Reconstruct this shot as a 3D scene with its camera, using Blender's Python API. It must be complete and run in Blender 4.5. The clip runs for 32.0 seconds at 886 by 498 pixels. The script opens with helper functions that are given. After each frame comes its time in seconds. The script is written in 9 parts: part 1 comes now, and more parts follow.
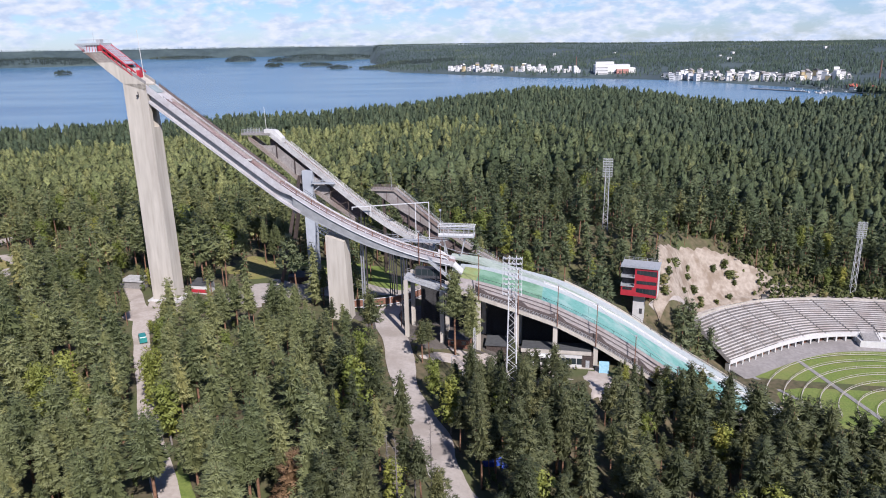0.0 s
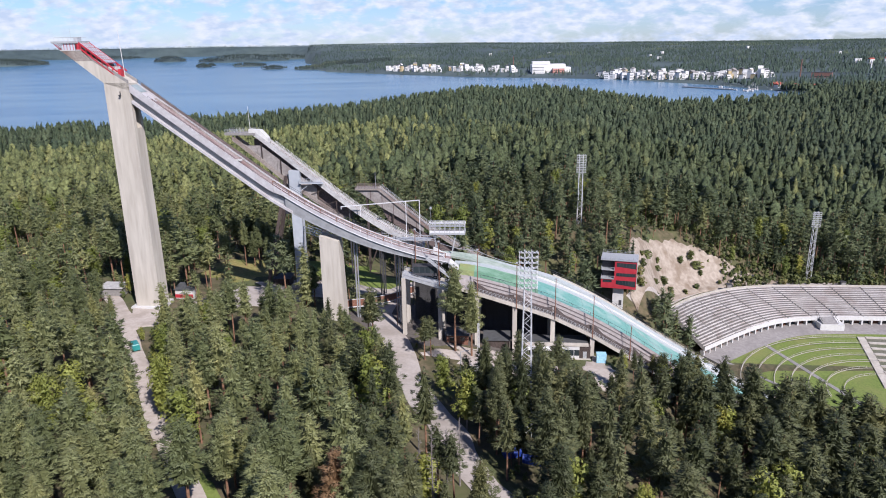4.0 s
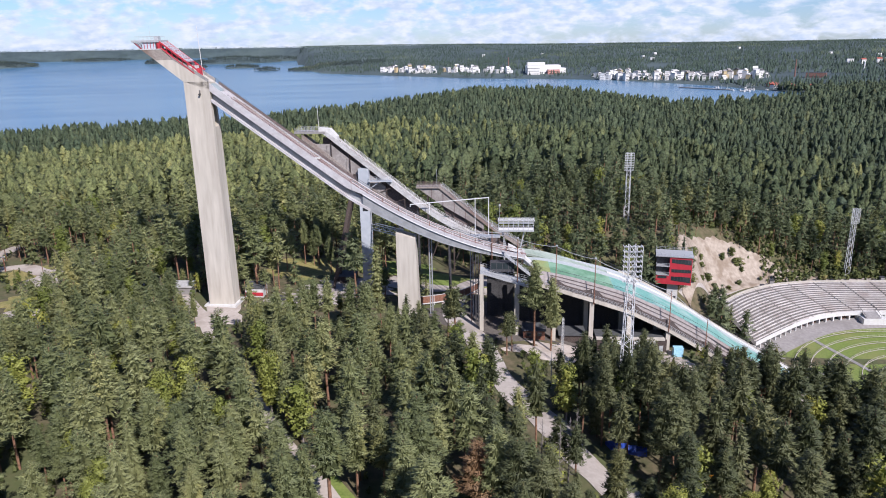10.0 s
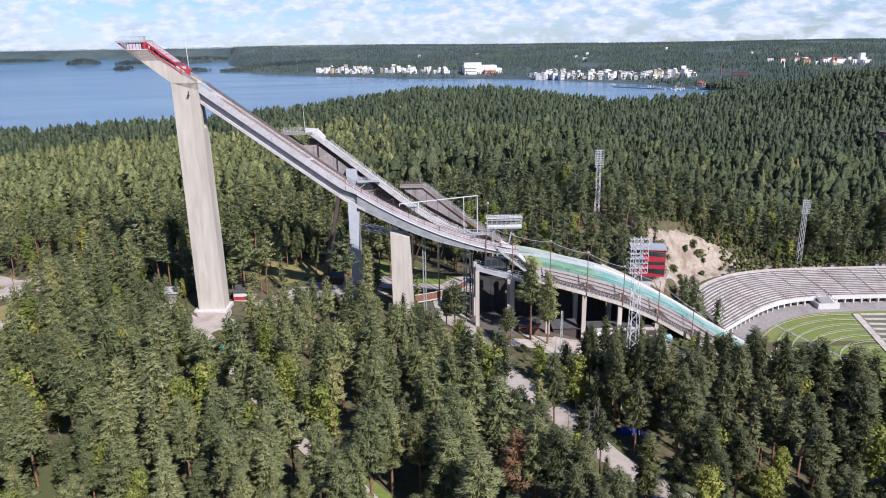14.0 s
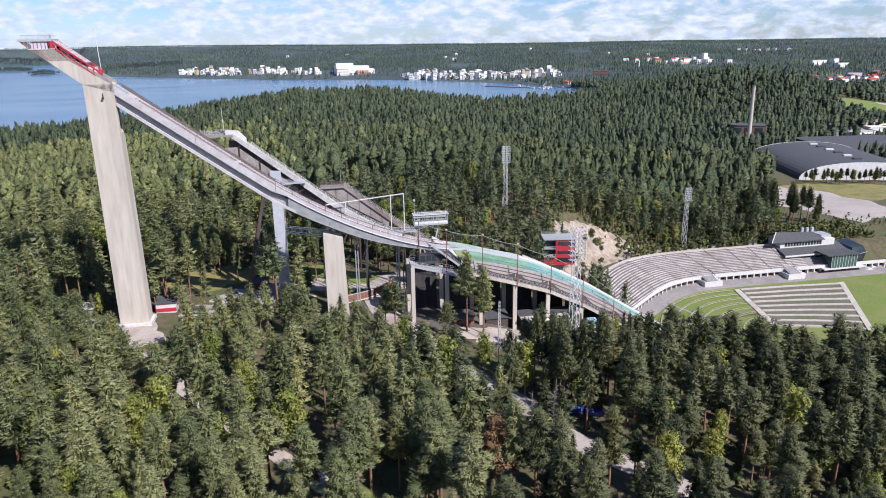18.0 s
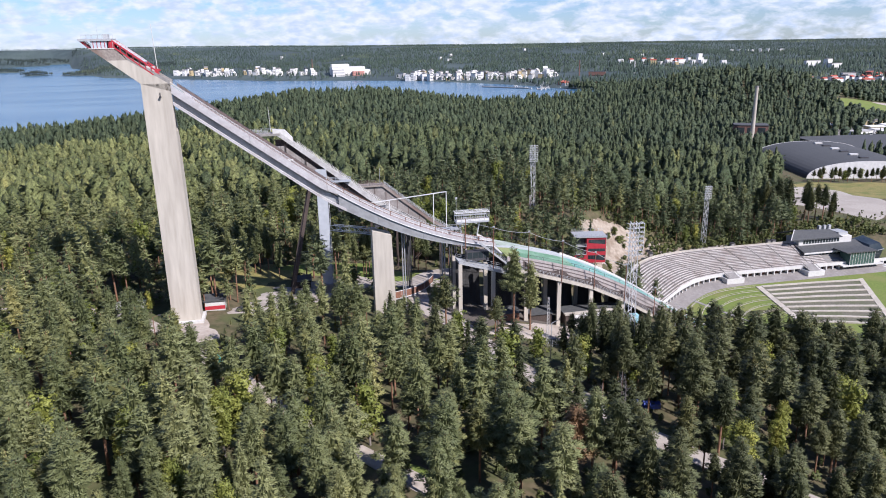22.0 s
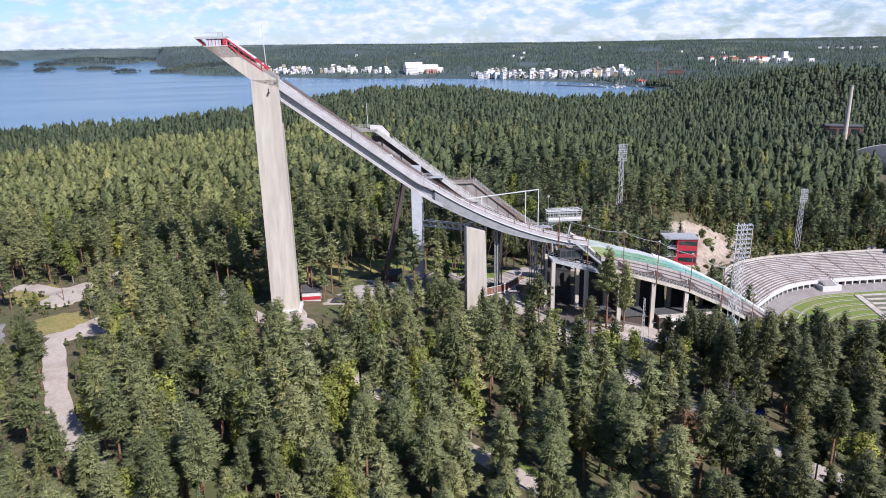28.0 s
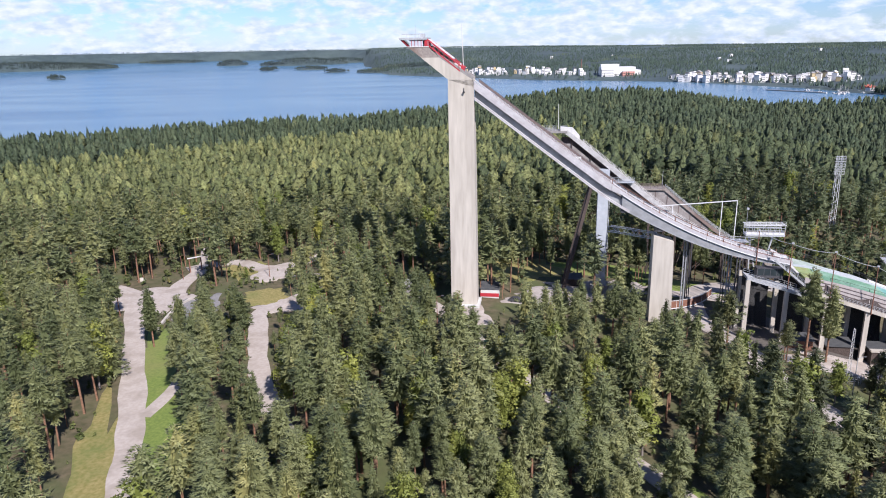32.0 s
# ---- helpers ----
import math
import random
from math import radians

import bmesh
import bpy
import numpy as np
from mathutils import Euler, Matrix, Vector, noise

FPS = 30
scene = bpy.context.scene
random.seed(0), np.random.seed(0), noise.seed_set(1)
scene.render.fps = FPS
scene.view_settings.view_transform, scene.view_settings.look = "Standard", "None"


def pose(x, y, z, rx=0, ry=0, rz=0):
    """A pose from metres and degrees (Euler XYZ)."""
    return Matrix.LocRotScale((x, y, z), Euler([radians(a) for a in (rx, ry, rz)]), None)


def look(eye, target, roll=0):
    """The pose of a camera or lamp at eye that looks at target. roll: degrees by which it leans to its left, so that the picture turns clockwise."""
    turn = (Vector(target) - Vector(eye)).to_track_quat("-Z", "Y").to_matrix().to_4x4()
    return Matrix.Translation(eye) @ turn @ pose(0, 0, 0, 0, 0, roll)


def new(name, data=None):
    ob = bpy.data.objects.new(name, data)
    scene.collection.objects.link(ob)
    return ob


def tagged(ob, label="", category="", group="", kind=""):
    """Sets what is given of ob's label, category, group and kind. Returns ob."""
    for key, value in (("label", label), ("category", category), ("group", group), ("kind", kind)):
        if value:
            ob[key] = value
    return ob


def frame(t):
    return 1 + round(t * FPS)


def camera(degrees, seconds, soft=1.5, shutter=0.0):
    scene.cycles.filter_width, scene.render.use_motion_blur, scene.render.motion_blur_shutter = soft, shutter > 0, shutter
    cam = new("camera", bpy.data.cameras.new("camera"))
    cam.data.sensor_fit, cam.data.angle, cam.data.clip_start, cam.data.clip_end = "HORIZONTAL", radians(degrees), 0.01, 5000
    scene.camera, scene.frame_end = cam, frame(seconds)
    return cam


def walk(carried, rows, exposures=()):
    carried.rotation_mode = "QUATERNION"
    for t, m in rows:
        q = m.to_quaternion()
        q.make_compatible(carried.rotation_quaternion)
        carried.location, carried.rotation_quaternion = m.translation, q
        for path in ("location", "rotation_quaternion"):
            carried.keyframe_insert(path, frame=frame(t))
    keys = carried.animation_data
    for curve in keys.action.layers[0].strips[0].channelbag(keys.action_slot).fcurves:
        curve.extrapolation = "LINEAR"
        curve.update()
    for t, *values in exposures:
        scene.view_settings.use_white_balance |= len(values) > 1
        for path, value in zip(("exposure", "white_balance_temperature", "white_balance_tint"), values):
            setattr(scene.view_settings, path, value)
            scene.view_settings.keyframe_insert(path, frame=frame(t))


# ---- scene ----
cam = camera(64.6, 32.0, soft=1.0)
METRES, EYE, TILT, LEAN, TURN = 100.0, 75.0, 0.0, 0.0, 0.0
ROWS = [
    (0.0, 0.0, 0.0, 0.0, -0.29, -16.4, 0.99),
    (0.5, -0.0205, -0.0012, -0.0003, -0.35, -16.4, 1.01),
    (1.0, -0.0399, -0.0023, -0.0004, -0.47, -16.41, 1.01),
    (1.5, -0.0597, -0.0031, -0.0009, -2.22, -16.46, 1.0),
    (2.0, -0.0795, -0.0035, -0.0014, -4.04, -16.48, 0.98),
    (2.5, -0.1009, -0.0031, -0.0019, -5.33, -16.5, 0.95),
    (3.0, -0.1213, -0.0034, -0.0019, -5.39, -16.5, 0.96),
    (3.5, -0.142, -0.0037, -0.0017, -5.45, -16.5, 0.95),
    (5.5, -0.2262, -0.0025, -0.0049, -5.77, -16.45, 0.98),
    (6.0, -0.2466, -0.0023, -0.0051, -5.84, -16.45, 0.97),
    (6.5, -0.267, -0.0022, -0.0055, -5.92, -16.44, 0.98),
    (7.0, -0.2876, -0.0021, -0.0059, -6.0, -16.43, 0.99),
    (7.5, -0.3082, -0.0017, -0.0059, -6.07, -16.43, 0.99),
    (8.0, -0.3287, -0.0014, -0.006, -6.15, -16.43, 0.99),
    (8.5, -0.3494, -0.0008, -0.006, -6.22, -16.42, 1.0),
    (9.0, -0.3704, -0.0001, -0.0059, -6.29, -16.41, 1.01),
    (9.5, -0.391, 0.0001, -0.0059, -6.37, -16.4, 1.03),
    (10.0, -0.4116, 0.0004, -0.0053, -6.47, -16.4, 1.03),
    (10.5, -0.4322, 0.0006, -0.0053, -6.56, -16.39, 1.05),
    (11.0, -0.453, 0.0015, -0.0051, -6.64, -16.37, 1.07),
    (11.5, -0.4736, 0.0019, -0.0048, -6.73, -16.36, 1.1),
    (12.0, -0.4944, 0.0026, -0.0046, -6.81, -16.36, 1.11),
    (12.5, -0.5141, 0.0028, -0.0043, -8.56, -16.4, 1.08),
    (13.0, -0.5357, 0.0043, -0.0041, -10.54, -16.43, 1.05),
    (13.5, -0.5569, 0.0056, -0.0034, -11.48, -16.45, 1.03),
    (15.5, -0.6395, 0.0106, -0.0029, -13.53, -16.46, 1.07),
    (16.0, -0.6601, 0.013, -0.003, -17.08, -16.53, 1.01),
    (16.5, -0.6813, 0.0157, -0.0032, -19.58, -16.56, 0.96),
    (17.0, -0.7021, 0.019, -0.0032, -21.64, -16.59, 0.92),
    (17.5, -0.7232, 0.0228, -0.003, -22.21, -16.6, 0.91),
    (18.0, -0.7434, 0.0266, -0.0026, -22.28, -16.59, 0.91),
    (18.5, -0.7635, 0.0304, -0.0026, -22.36, -16.58, 0.91),
    (19.0, -0.7836, 0.0346, -0.0026, -22.43, -16.57, 0.92),
    (19.5, -0.8036, 0.0391, -0.0028, -22.52, -16.56, 0.92),
    (20.0, -0.8235, 0.0439, -0.003, -22.61, -16.56, 0.92),
    (20.5, -0.8433, 0.0488, -0.0034, -22.7, -16.55, 0.92),
    (21.0, -0.8633, 0.054, -0.0036, -22.79, -16.55, 0.93),
    (21.5, -0.883, 0.0591, -0.0038, -22.88, -16.54, 0.93),
    (22.0, -0.9027, 0.0647, -0.0038, -22.99, -16.53, 0.94),
    (22.5, -0.9224, 0.0702, -0.0038, -23.09, -16.53, 0.94),
    (23.0, -0.942, 0.0757, -0.004, -23.19, -16.52, 0.96),
    (23.5, -0.9617, 0.0814, -0.0041, -23.28, -16.51, 0.98),
    (24.0, -0.9757, 0.0844, -0.0037, -23.28, -16.51, 1.04),
    (24.5, -0.9808, 0.0845, -0.0039, -22.88, -16.54, 1.13),
    (26.5, -0.9795, 0.0838, -0.0046, -20.49, -16.64, 1.11),
    (27.0, -0.9795, 0.0846, -0.0048, -19.48, -16.63, 1.09),
    (27.5, -0.9796, 0.0843, -0.0052, -18.51, -16.6, 1.09),
    (28.0, -0.9804, 0.0848, -0.0053, -17.41, -16.57, 1.07),
    (28.5, -0.9808, 0.0848, -0.0059, -15.4, -16.51, 1.1),
    (29.0, -0.9814, 0.0846, -0.0062, -13.37, -16.44, 1.09),
    (29.5, -0.9815, 0.0846, -0.0065, -11.37, -16.39, 1.1),
    (30.0, -0.9822, 0.0846, -0.0065, -9.41, -16.34, 1.1),
    (30.5, -0.9828, 0.0845, -0.0062, -7.47, -16.3, 1.06),
    (31.0, -0.9825, 0.0846, -0.0066, -5.55, -16.25, 1.1),
    (31.5, -0.9832, 0.0842, -0.0073, -3.66, -16.2, 1.1),
    (32.0, -0.9819, 0.0832, -0.0073, -2.11, -16.16, 1.11),
]
walk(cam, [(t, pose(0, 0, EYE, TILT, LEAN, TURN) @ pose(METRES * x, METRES * y, METRES * z, 90 + pitch, roll, yaw)) for t, x, y, z, yaw, pitch, roll in ROWS], exposures=[(0.0, 0.54, 6200, 19), (12.0, 0.60, 6200, 19), (24.0, 0.65, 6200, 19), (32.0, 0.71, 6200, 19)])

# ---- world and sun ----
SUN_ELEVATION, SUN_AZIMUTH = 42.0, 155.0  # azimuth: degrees clockwise from +y
world = bpy.data.worlds.new("world")
scene.world = world
world.use_nodes = True
wn, wl = world.node_tree.nodes, world.node_tree.links
wn.clear()
sky = wn.new("ShaderNodeTexSky")
sky.sky_type, sky.sun_disc = "NISHITA", False
sky.sun_elevation, sky.sun_rotation = radians(SUN_ELEVATION), radians(SUN_AZIMUTH)
sky.altitude, sky.air_density, sky.dust_density, sky.ozone_density = 150, 1.0, 0.15, 4.0
# broken cumulus
coord = wn.new("ShaderNodeTexCoord")
join = wn.new("ShaderNodeMapping")
join.inputs["Scale"].default_value = (21.0, 21.0, 52.0)
join.inputs["Location"].default_value = (3.1, 0.4, 0.2)
wl.new(coord.outputs["Generated"], join.inputs["Vector"])
cloud = wn.new("ShaderNodeTexNoise")
cloud.inputs["Scale"].default_value = 1.0
cloud.inputs["Detail"].default_value = 9.0
cloud.inputs["Roughness"].default_value = 0.58
cloud.inputs["Distortion"].default_value = 0.25
wl.new(join.outputs[0], cloud.inputs["Vector"])
cover = wn.new("ShaderNodeValToRGB")
cover.color_ramp.elements[0].position, cover.color_ramp.elements[1].position = 0.39, 0.54
wl.new(cloud.outputs["Fac"], cover.inputs["Fac"])
shade = wn.new("ShaderNodeTexNoise")
shade.inputs["Scale"].default_value = 2.6
shade.inputs["Detail"].default_value = 6.0
wl.new(join.outputs[0], shade.inputs["Vector"])
white = wn.new("ShaderNodeValToRGB")
white.color_ramp.elements[0].position, white.color_ramp.elements[1].position = 0.35, 0.62
white.color_ramp.elements[0].color = (5.9, 7.3, 9.0, 1)
white.color_ramp.elements[1].color = (8.5, 9.3, 10.0, 1)
wl.new(shade.outputs["Fac"], white.inputs["Fac"])
mixed = wn.new("ShaderNodeMix")
mixed.data_type = "RGBA"
# broken cumulus closes up towards the horizon; thinned overhead, unseen, to cut fill light
split = wn.new("ShaderNodeSeparateXYZ")
wl.new(coord.outputs["Generated"], split.inputs[0])
open_sky = wn.new("ShaderNodeMapRange")
open_sky.inputs["From Min"].default_value, open_sky.inputs["From Max"].default_value = 0.12, 0.5
open_sky.inputs["To Min"].default_value, open_sky.inputs["To Max"].default_value = 1.0, 0.06
wl.new(split.outputs["Z"], open_sky.inputs["Value"])
veil = wn.new("ShaderNodeMath")
veil.operation = "MULTIPLY"
wl.new(cover.outputs["Color"], veil.inputs[0])
wl.new(open_sky.outputs[0], veil.inputs[1])
wl.new(veil.outputs[0], mixed.inputs["Factor"])
cool = wn.new("ShaderNodeMix")
cool.data_type, cool.blend_type = "RGBA", "MULTIPLY"
cool.inputs["Factor"].default_value = 1.0
cool.inputs["B"].default_value = (0.74, 0.92, 1.25, 1)
wl.new(sky.outputs["Color"], cool.inputs["A"])
wl.new(cool.outputs["Result"], mixed.inputs["A"])
wl.new(white.outputs["Color"], mixed.inputs["B"])
back = wn.new("ShaderNodeBackground")
back.inputs["Strength"].default_value = 0.066
wl.new(mixed.outputs["Result"], back.inputs["Color"])
wout = wn.new("ShaderNodeOutputWorld")
wl.new(back.outputs[0], wout.inputs["Surface"])

sun = new("sun", bpy.data.lights.new("sun", "SUN"))
sun.data.energy, sun.data.angle, sun.data.color = 5.0, radians(0.55), (1.0, 0.95, 0.87)
az, el = radians(SUN_AZIMUTH), radians(SUN_ELEVATION)
SUN_WAY = Vector((math.sin(az) * math.cos(el), math.cos(az) * math.cos(el), math.sin(el)))
sun.matrix_world = look(SUN_WAY * 300, (0, 0, 0))


# ---- materials ----
def material(name, dark, light, rough=0.7, grain=1.0, bump=0.0, metal=0.0, stain=None, stain_scale=0.08, stain_amount=0.5, spread=0.0, streak=False, island=False):
    """A surface with grain between two colours, broad stains and fine relief, at sizes in 1/metres.
    spread: change of value from object to object (or island to island)."""
    m = bpy.data.materials.new(name)
    m.use_nodes = True
    n, l = m.node_tree.nodes, m.node_tree.links
    b = n["Principled BSDF"]
    b.inputs["Roughness"].default_value, b.inputs["Metallic"].default_value = rough, metal
    geo = n.new("ShaderNodeNewGeometry")
    where = geo.outputs["Position"]
    if streak:
        tall = n.new("ShaderNodeVectorMath")
        tall.operation = "MULTIPLY"
        tall.inputs[1].default_value = (1.0, 1.0, 0.12)
        l.new(where, tall.inputs[0])
        where = tall.outputs[0]
    fine = n.new("ShaderNodeTexNoise")
    fine.inputs["Scale"].default_value, fine.inputs["Detail"].default_value = grain, 6.0
    l.new(where, fine.inputs["Vector"])
    ramp = n.new("ShaderNodeValToRGB")
    ramp.color_ramp.elements[0].position, ramp.color_ramp.elements[1].position = 0.32, 0.68
    ramp.color_ramp.elements[0].color, ramp.color_ramp.elements[1].color = (*dark, 1), (*light, 1)
    l.new(fine.outputs["Fac"], ramp.inputs["Fac"])
    colour = ramp.outputs["Color"]
    if stain:
        broad = n.new("ShaderNodeTexNoise")
        broad.inputs["Scale"].default_value, broad.inputs["Detail"].default_value = stain_scale, 5.0
        l.new(where, broad.inputs["Vector"])
        edge = n.new("ShaderNodeValToRGB")
        edge.color_ramp.elements[0].position, edge.color_ramp.elements[1].position = 0.46, 0.64
        l.new(broad.outputs["Fac"], edge.inputs["Fac"])
        amount = n.new("ShaderNodeMath")
        amount.operation = "MULTIPLY"
        amount.inputs[1].default_value = stain_amount
        l.new(edge.outputs["Color"], amount.inputs[0])
        mix = n.new("ShaderNodeMix")
        mix.data_type = "RGBA"
        l.new(amount.outputs[0], mix.inputs["Factor"])
        l.new(colour, mix.inputs["A"])
        mix.inputs["B"].default_value = (*stain, 1)
        colour = mix.outputs["Result"]
    if spread:
        if island:
            chance = geo.outputs["Random Per Island"]
        else:
            info = n.new("ShaderNodeObjectInfo")
            chance = info.outputs["Random"]
        value = n.new("ShaderNodeMapRange")
        value.inputs["To Min"].default_value, value.inputs["To Max"].default_value = 1 - spread, 1 + spread
        l.new(chance, value.inputs["Value"])
        hsv = n.new("ShaderNodeHueSaturation")
        l.new(value.outputs[0], hsv.inputs["Value"])
        l.new(colour, hsv.inputs["Color"])
        colour = hsv.outputs["Color"]
    l.new(colour, b.inputs["Base Color"])
    if bump:
        bn = n.new("ShaderNodeBump")
        bn.inputs["Strength"].default_value, bn.inputs["Distance"].default_value = bump, 0.05
        l.new(fine.outputs["Fac"], bn.inputs["Height"])
        l.new(bn.outputs[0], b.inputs["Normal"])
    return m


def leaf_material(name, dark, light, warm, broad=0.09, tufts=0.12):
    """Needles or leaves: varied from tuft to tuft and, at tree size, from tree to tree; they let some light through."""
    m = bpy.data.materials.new(name)
    m.use_nodes = True
    n, l = m.node_tree.nodes, m.node_tree.links
    b = n["Principled BSDF"]
    b.inputs["Roughness"].default_value = 0.62
    b.inputs["Specular IOR Level"].default_value = 0.3
    geo = n.new("ShaderNodeNewGeometry")
    level = n.new("ShaderNodeVectorMath")
    level.operation = "MULTIPLY"
    level.inputs[1].default_value = (1, 1, 0.15)
    l.new(geo.outputs["Position"], level.inputs[0])
    tree = n.new("ShaderNodeTexNoise")
    tree.inputs["Scale"].default_value, tree.inputs["Detail"].default_value = broad, 3.0
    tree.inputs["Roughness"].default_value = 0.7
    l.new(level.outputs[0], tree.inputs["Vector"])
    ramp = n.new("ShaderNodeValToRGB")
    ramp.color_ramp.elements[0].position, ramp.color_ramp.elements[1].position = 0.37, 0.66
    ramp.color_ramp.elements[0].color, ramp.color_ramp.elements[1].color = (*dark, 1), (*light, 1)
    mid = ramp.color_ramp.elements.new(0.58)
    mid.color = tuple((a + c) / 2 for a, c in zip((*dark, 1), (*light, 1)))
    ramp.color_ramp.elements[2].color = (*warm, 1)
    l.new(tree.outputs["Fac"], ramp.inputs["Fac"])
    value = n.new("ShaderNodeMapRange")
    value.inputs["To Min"].default_value, value.inputs["To Max"].default_value = 0.8, 1.2
    l.new(geo.outputs["Random Per Island"], value.inputs["Value"])
    own = n.new("ShaderNodeAttribute")
    own.attribute_name = "tint"
    info = n.new("ShaderNodeObjectInfo")
    turn = n.new("ShaderNodeMath")
    l.new(own.outputs["Fac"], turn.inputs[0])
    l.new(info.outputs["Random"], turn.inputs[1])
    whole = n.new("ShaderNodeMath")
    whole.operation = "FRACT"
    l.new(turn.outputs[0], whole.inputs[0])
    bright = n.new("ShaderNodeMapRange")
    bright.inputs["To Min"].default_value, bright.inputs["To Max"].default_value = 0.7, 1.3
    l.new(whole.outputs[0], bright.inputs["Value"])
    hue = n.new("ShaderNodeMapRange")
    hue.inputs["To Min"].default_value, hue.inputs["To Max"].default_value = 0.517, 0.484
    l.new(whole.outputs[0], hue.inputs["Value"])
    tuft = n.new("ShaderNodeTexNoise")
    tuft.inputs["Scale"].default_value, tuft.inputs["Detail"].default_value, tuft.inputs["Roughness"].default_value = 0.9, 3.0, 0.7
    l.new(geo.outputs["Position"], tuft.inputs["Vector"])
    mottle = n.new("ShaderNodeMapRange")
    mottle.inputs["From Min"].default_value, mottle.inputs["From Max"].default_value = 0.36, 0.64
    mottle.inputs["To Min"].default_value, mottle.inputs["To Max"].default_value = 1 - tufts, 1 + tufts * 0.8
    l.new(tuft.outputs["Fac"], mottle.inputs["Value"])
    sprig = n.new("ShaderNodeMath")
    sprig.operation = "MULTIPLY"
    l.new(value.outputs[0], sprig.inputs[0])
    l.new(mottle.outputs[0], sprig.inputs[1])
    if tufts > 0.3:
        knob = n.new("ShaderNodeBump")
        knob.inputs["Strength"].default_value, knob.inputs["Distance"].default_value = 1.0, 1.1
        l.new(tuft.outputs["Fac"], knob.inputs["Height"])
        l.new(knob.outputs[0], b.inputs["Normal"])
    both_values = n.new("ShaderNodeMath")
    both_values.operation = "MULTIPLY"
    l.new(sprig.outputs[0], both_values.inputs[0])
    l.new(bright.outputs[0], both_values.inputs[1])
    hsv = n.new("ShaderNodeHueSaturation")
    l.new(hue.outputs[0], hsv.inputs["Hue"])
    l.new(both_values.outputs[0], hsv.inputs["Value"])
    l.new(ramp.outputs["Color"], hsv.inputs["Color"])
    l.new(hsv.outputs["Color"], b.inputs["Base Color"])
    out = n["Material Output"]
    thin = n.new("ShaderNodeBsdfTranslucent")
    l.new(hsv.outputs["Color"], thin.inputs["Color"])
    both = n.new("ShaderNodeMixShader")
    both.inputs["Fac"].default_value = 0.2
    l.new(b.outputs[0], both.inputs[1])
    l.new(thin.outputs[0], both.inputs[2])
    l.new(both.outputs[0], out.inputs["Surface"])
    return m


CONCRETE = material("concrete", (0.358, 0.332, 0.287), (0.466, 0.435, 0.381), 0.85, 0.9, 0.3, stain=(0.296, 0.269, 0.233), stain_scale=0.25, stain_amount=0.45, streak=True)
CONCRETE_GREY = material("grey concrete", (0.184, 0.176, 0.172), (0.264, 0.256, 0.248), 0.9, 1.5, 0.3, stain=(0.160, 0.152, 0.144), stain_scale=0.2, stain_amount=0.5)
DECK = material("weathered deck", (0.176, 0.152, 0.136), (0.288, 0.256, 0.232), 0.9, 2.5, 0.2, stain=(0.128, 0.080, 0.064), stain_scale=0.12, stain_amount=0.7)
STEEL = material("galvanised steel", (0.336, 0.352, 0.368), (0.464, 0.480, 0.496), 0.55, 3.0, 0.1, 0.35)
STEEL_DARK = material("dark steel", (0.040, 0.040, 0.044), (0.080, 0.080, 0.088), 0.6, 2.0, 0.1, 0.3)
BLUE_STEEL = material("pale blue painted steel", (0.320, 0.352, 0.392), (0.384, 0.416, 0.456), 0.6, 0.8, 0.1, stain=(0.272, 0.296, 0.328), stain_scale=0.2)
WHITE = material("white paint", (0.464, 0.464, 0.456), (0.560, 0.560, 0.552), 0.55, 1.2, 0.1, stain=(0.440, 0.432, 0.400), stain_scale=0.3, stain_amount=0.4)
RED = material("red cladding", (0.34, 0.022, 0.036), (0.42, 0.034, 0.046), 0.5, 0.8, 0.05)
INRUN = material("lilac grey inrun boards", (0.35, 0.345, 0.36), (0.44, 0.435, 0.445), 0.7, 1.2, 0.2, stain=(0.30, 0.275, 0.275), stain_scale=0.25, stain_amount=0.5)
DECK_PINK = material("worn pinkish deck", (0.22, 0.175, 0.17), (0.33, 0.27, 0.265), 0.85, 2.0, 0.2, stain=(0.16, 0.075, 0.065), stain_scale=0.22, stain_amount=0.6)
LATTICE = material("pale galvanised lattice", (0.50, 0.51, 0.52), (0.62, 0.63, 0.64), 0.6, 2.0, 0.1)
GLAZED_ROOF = material("lilac tinted glazing", (0.20, 0.19, 0.23), (0.28, 0.265, 0.31), 0.45, 0.8)
START = material("teal grey start plate", (0.20, 0.245, 0.255), (0.26, 0.31, 0.32), 0.6, 1.0, 0.1)
SCREEN = material("dark brown side screen", (0.085, 0.065, 0.062), (0.15, 0.115, 0.11), 0.8, 2.0, 0.3)
PANEL_GREY = material("grey boarded panel", (0.20, 0.185, 0.178), (0.29, 0.27, 0.26), 0.85, 1.5, 0.3, stain=(0.15, 0.13, 0.12), stain_scale=0.25, stain_amount=0.5)
# Opaque: the sky seen in the panes is painted as base colour.
SKY_PANE = material("opaque glazing in sky colour", (0.36, 0.41, 0.47), (0.44, 0.49, 0.55), 0.1, 0.5)
TIMBER = material("dark timber", (0.036, 0.026, 0.022), (0.080, 0.060, 0.052), 0.85, 3.0, 0.4, stain=(0.024, 0.016, 0.016))
RUST = material("rusty brown timber", (0.128, 0.056, 0.036), (0.216, 0.104, 0.068), 0.8, 2.0, 0.3)
PLASTIC = material("green plastic landing mat", (0.090, 0.255, 0.215), (0.165, 0.350, 0.305), 0.5, 1.6, 0.25, stain=(0.33, 0.43, 0.40), stain_scale=0.22, stain_amount=0.55)
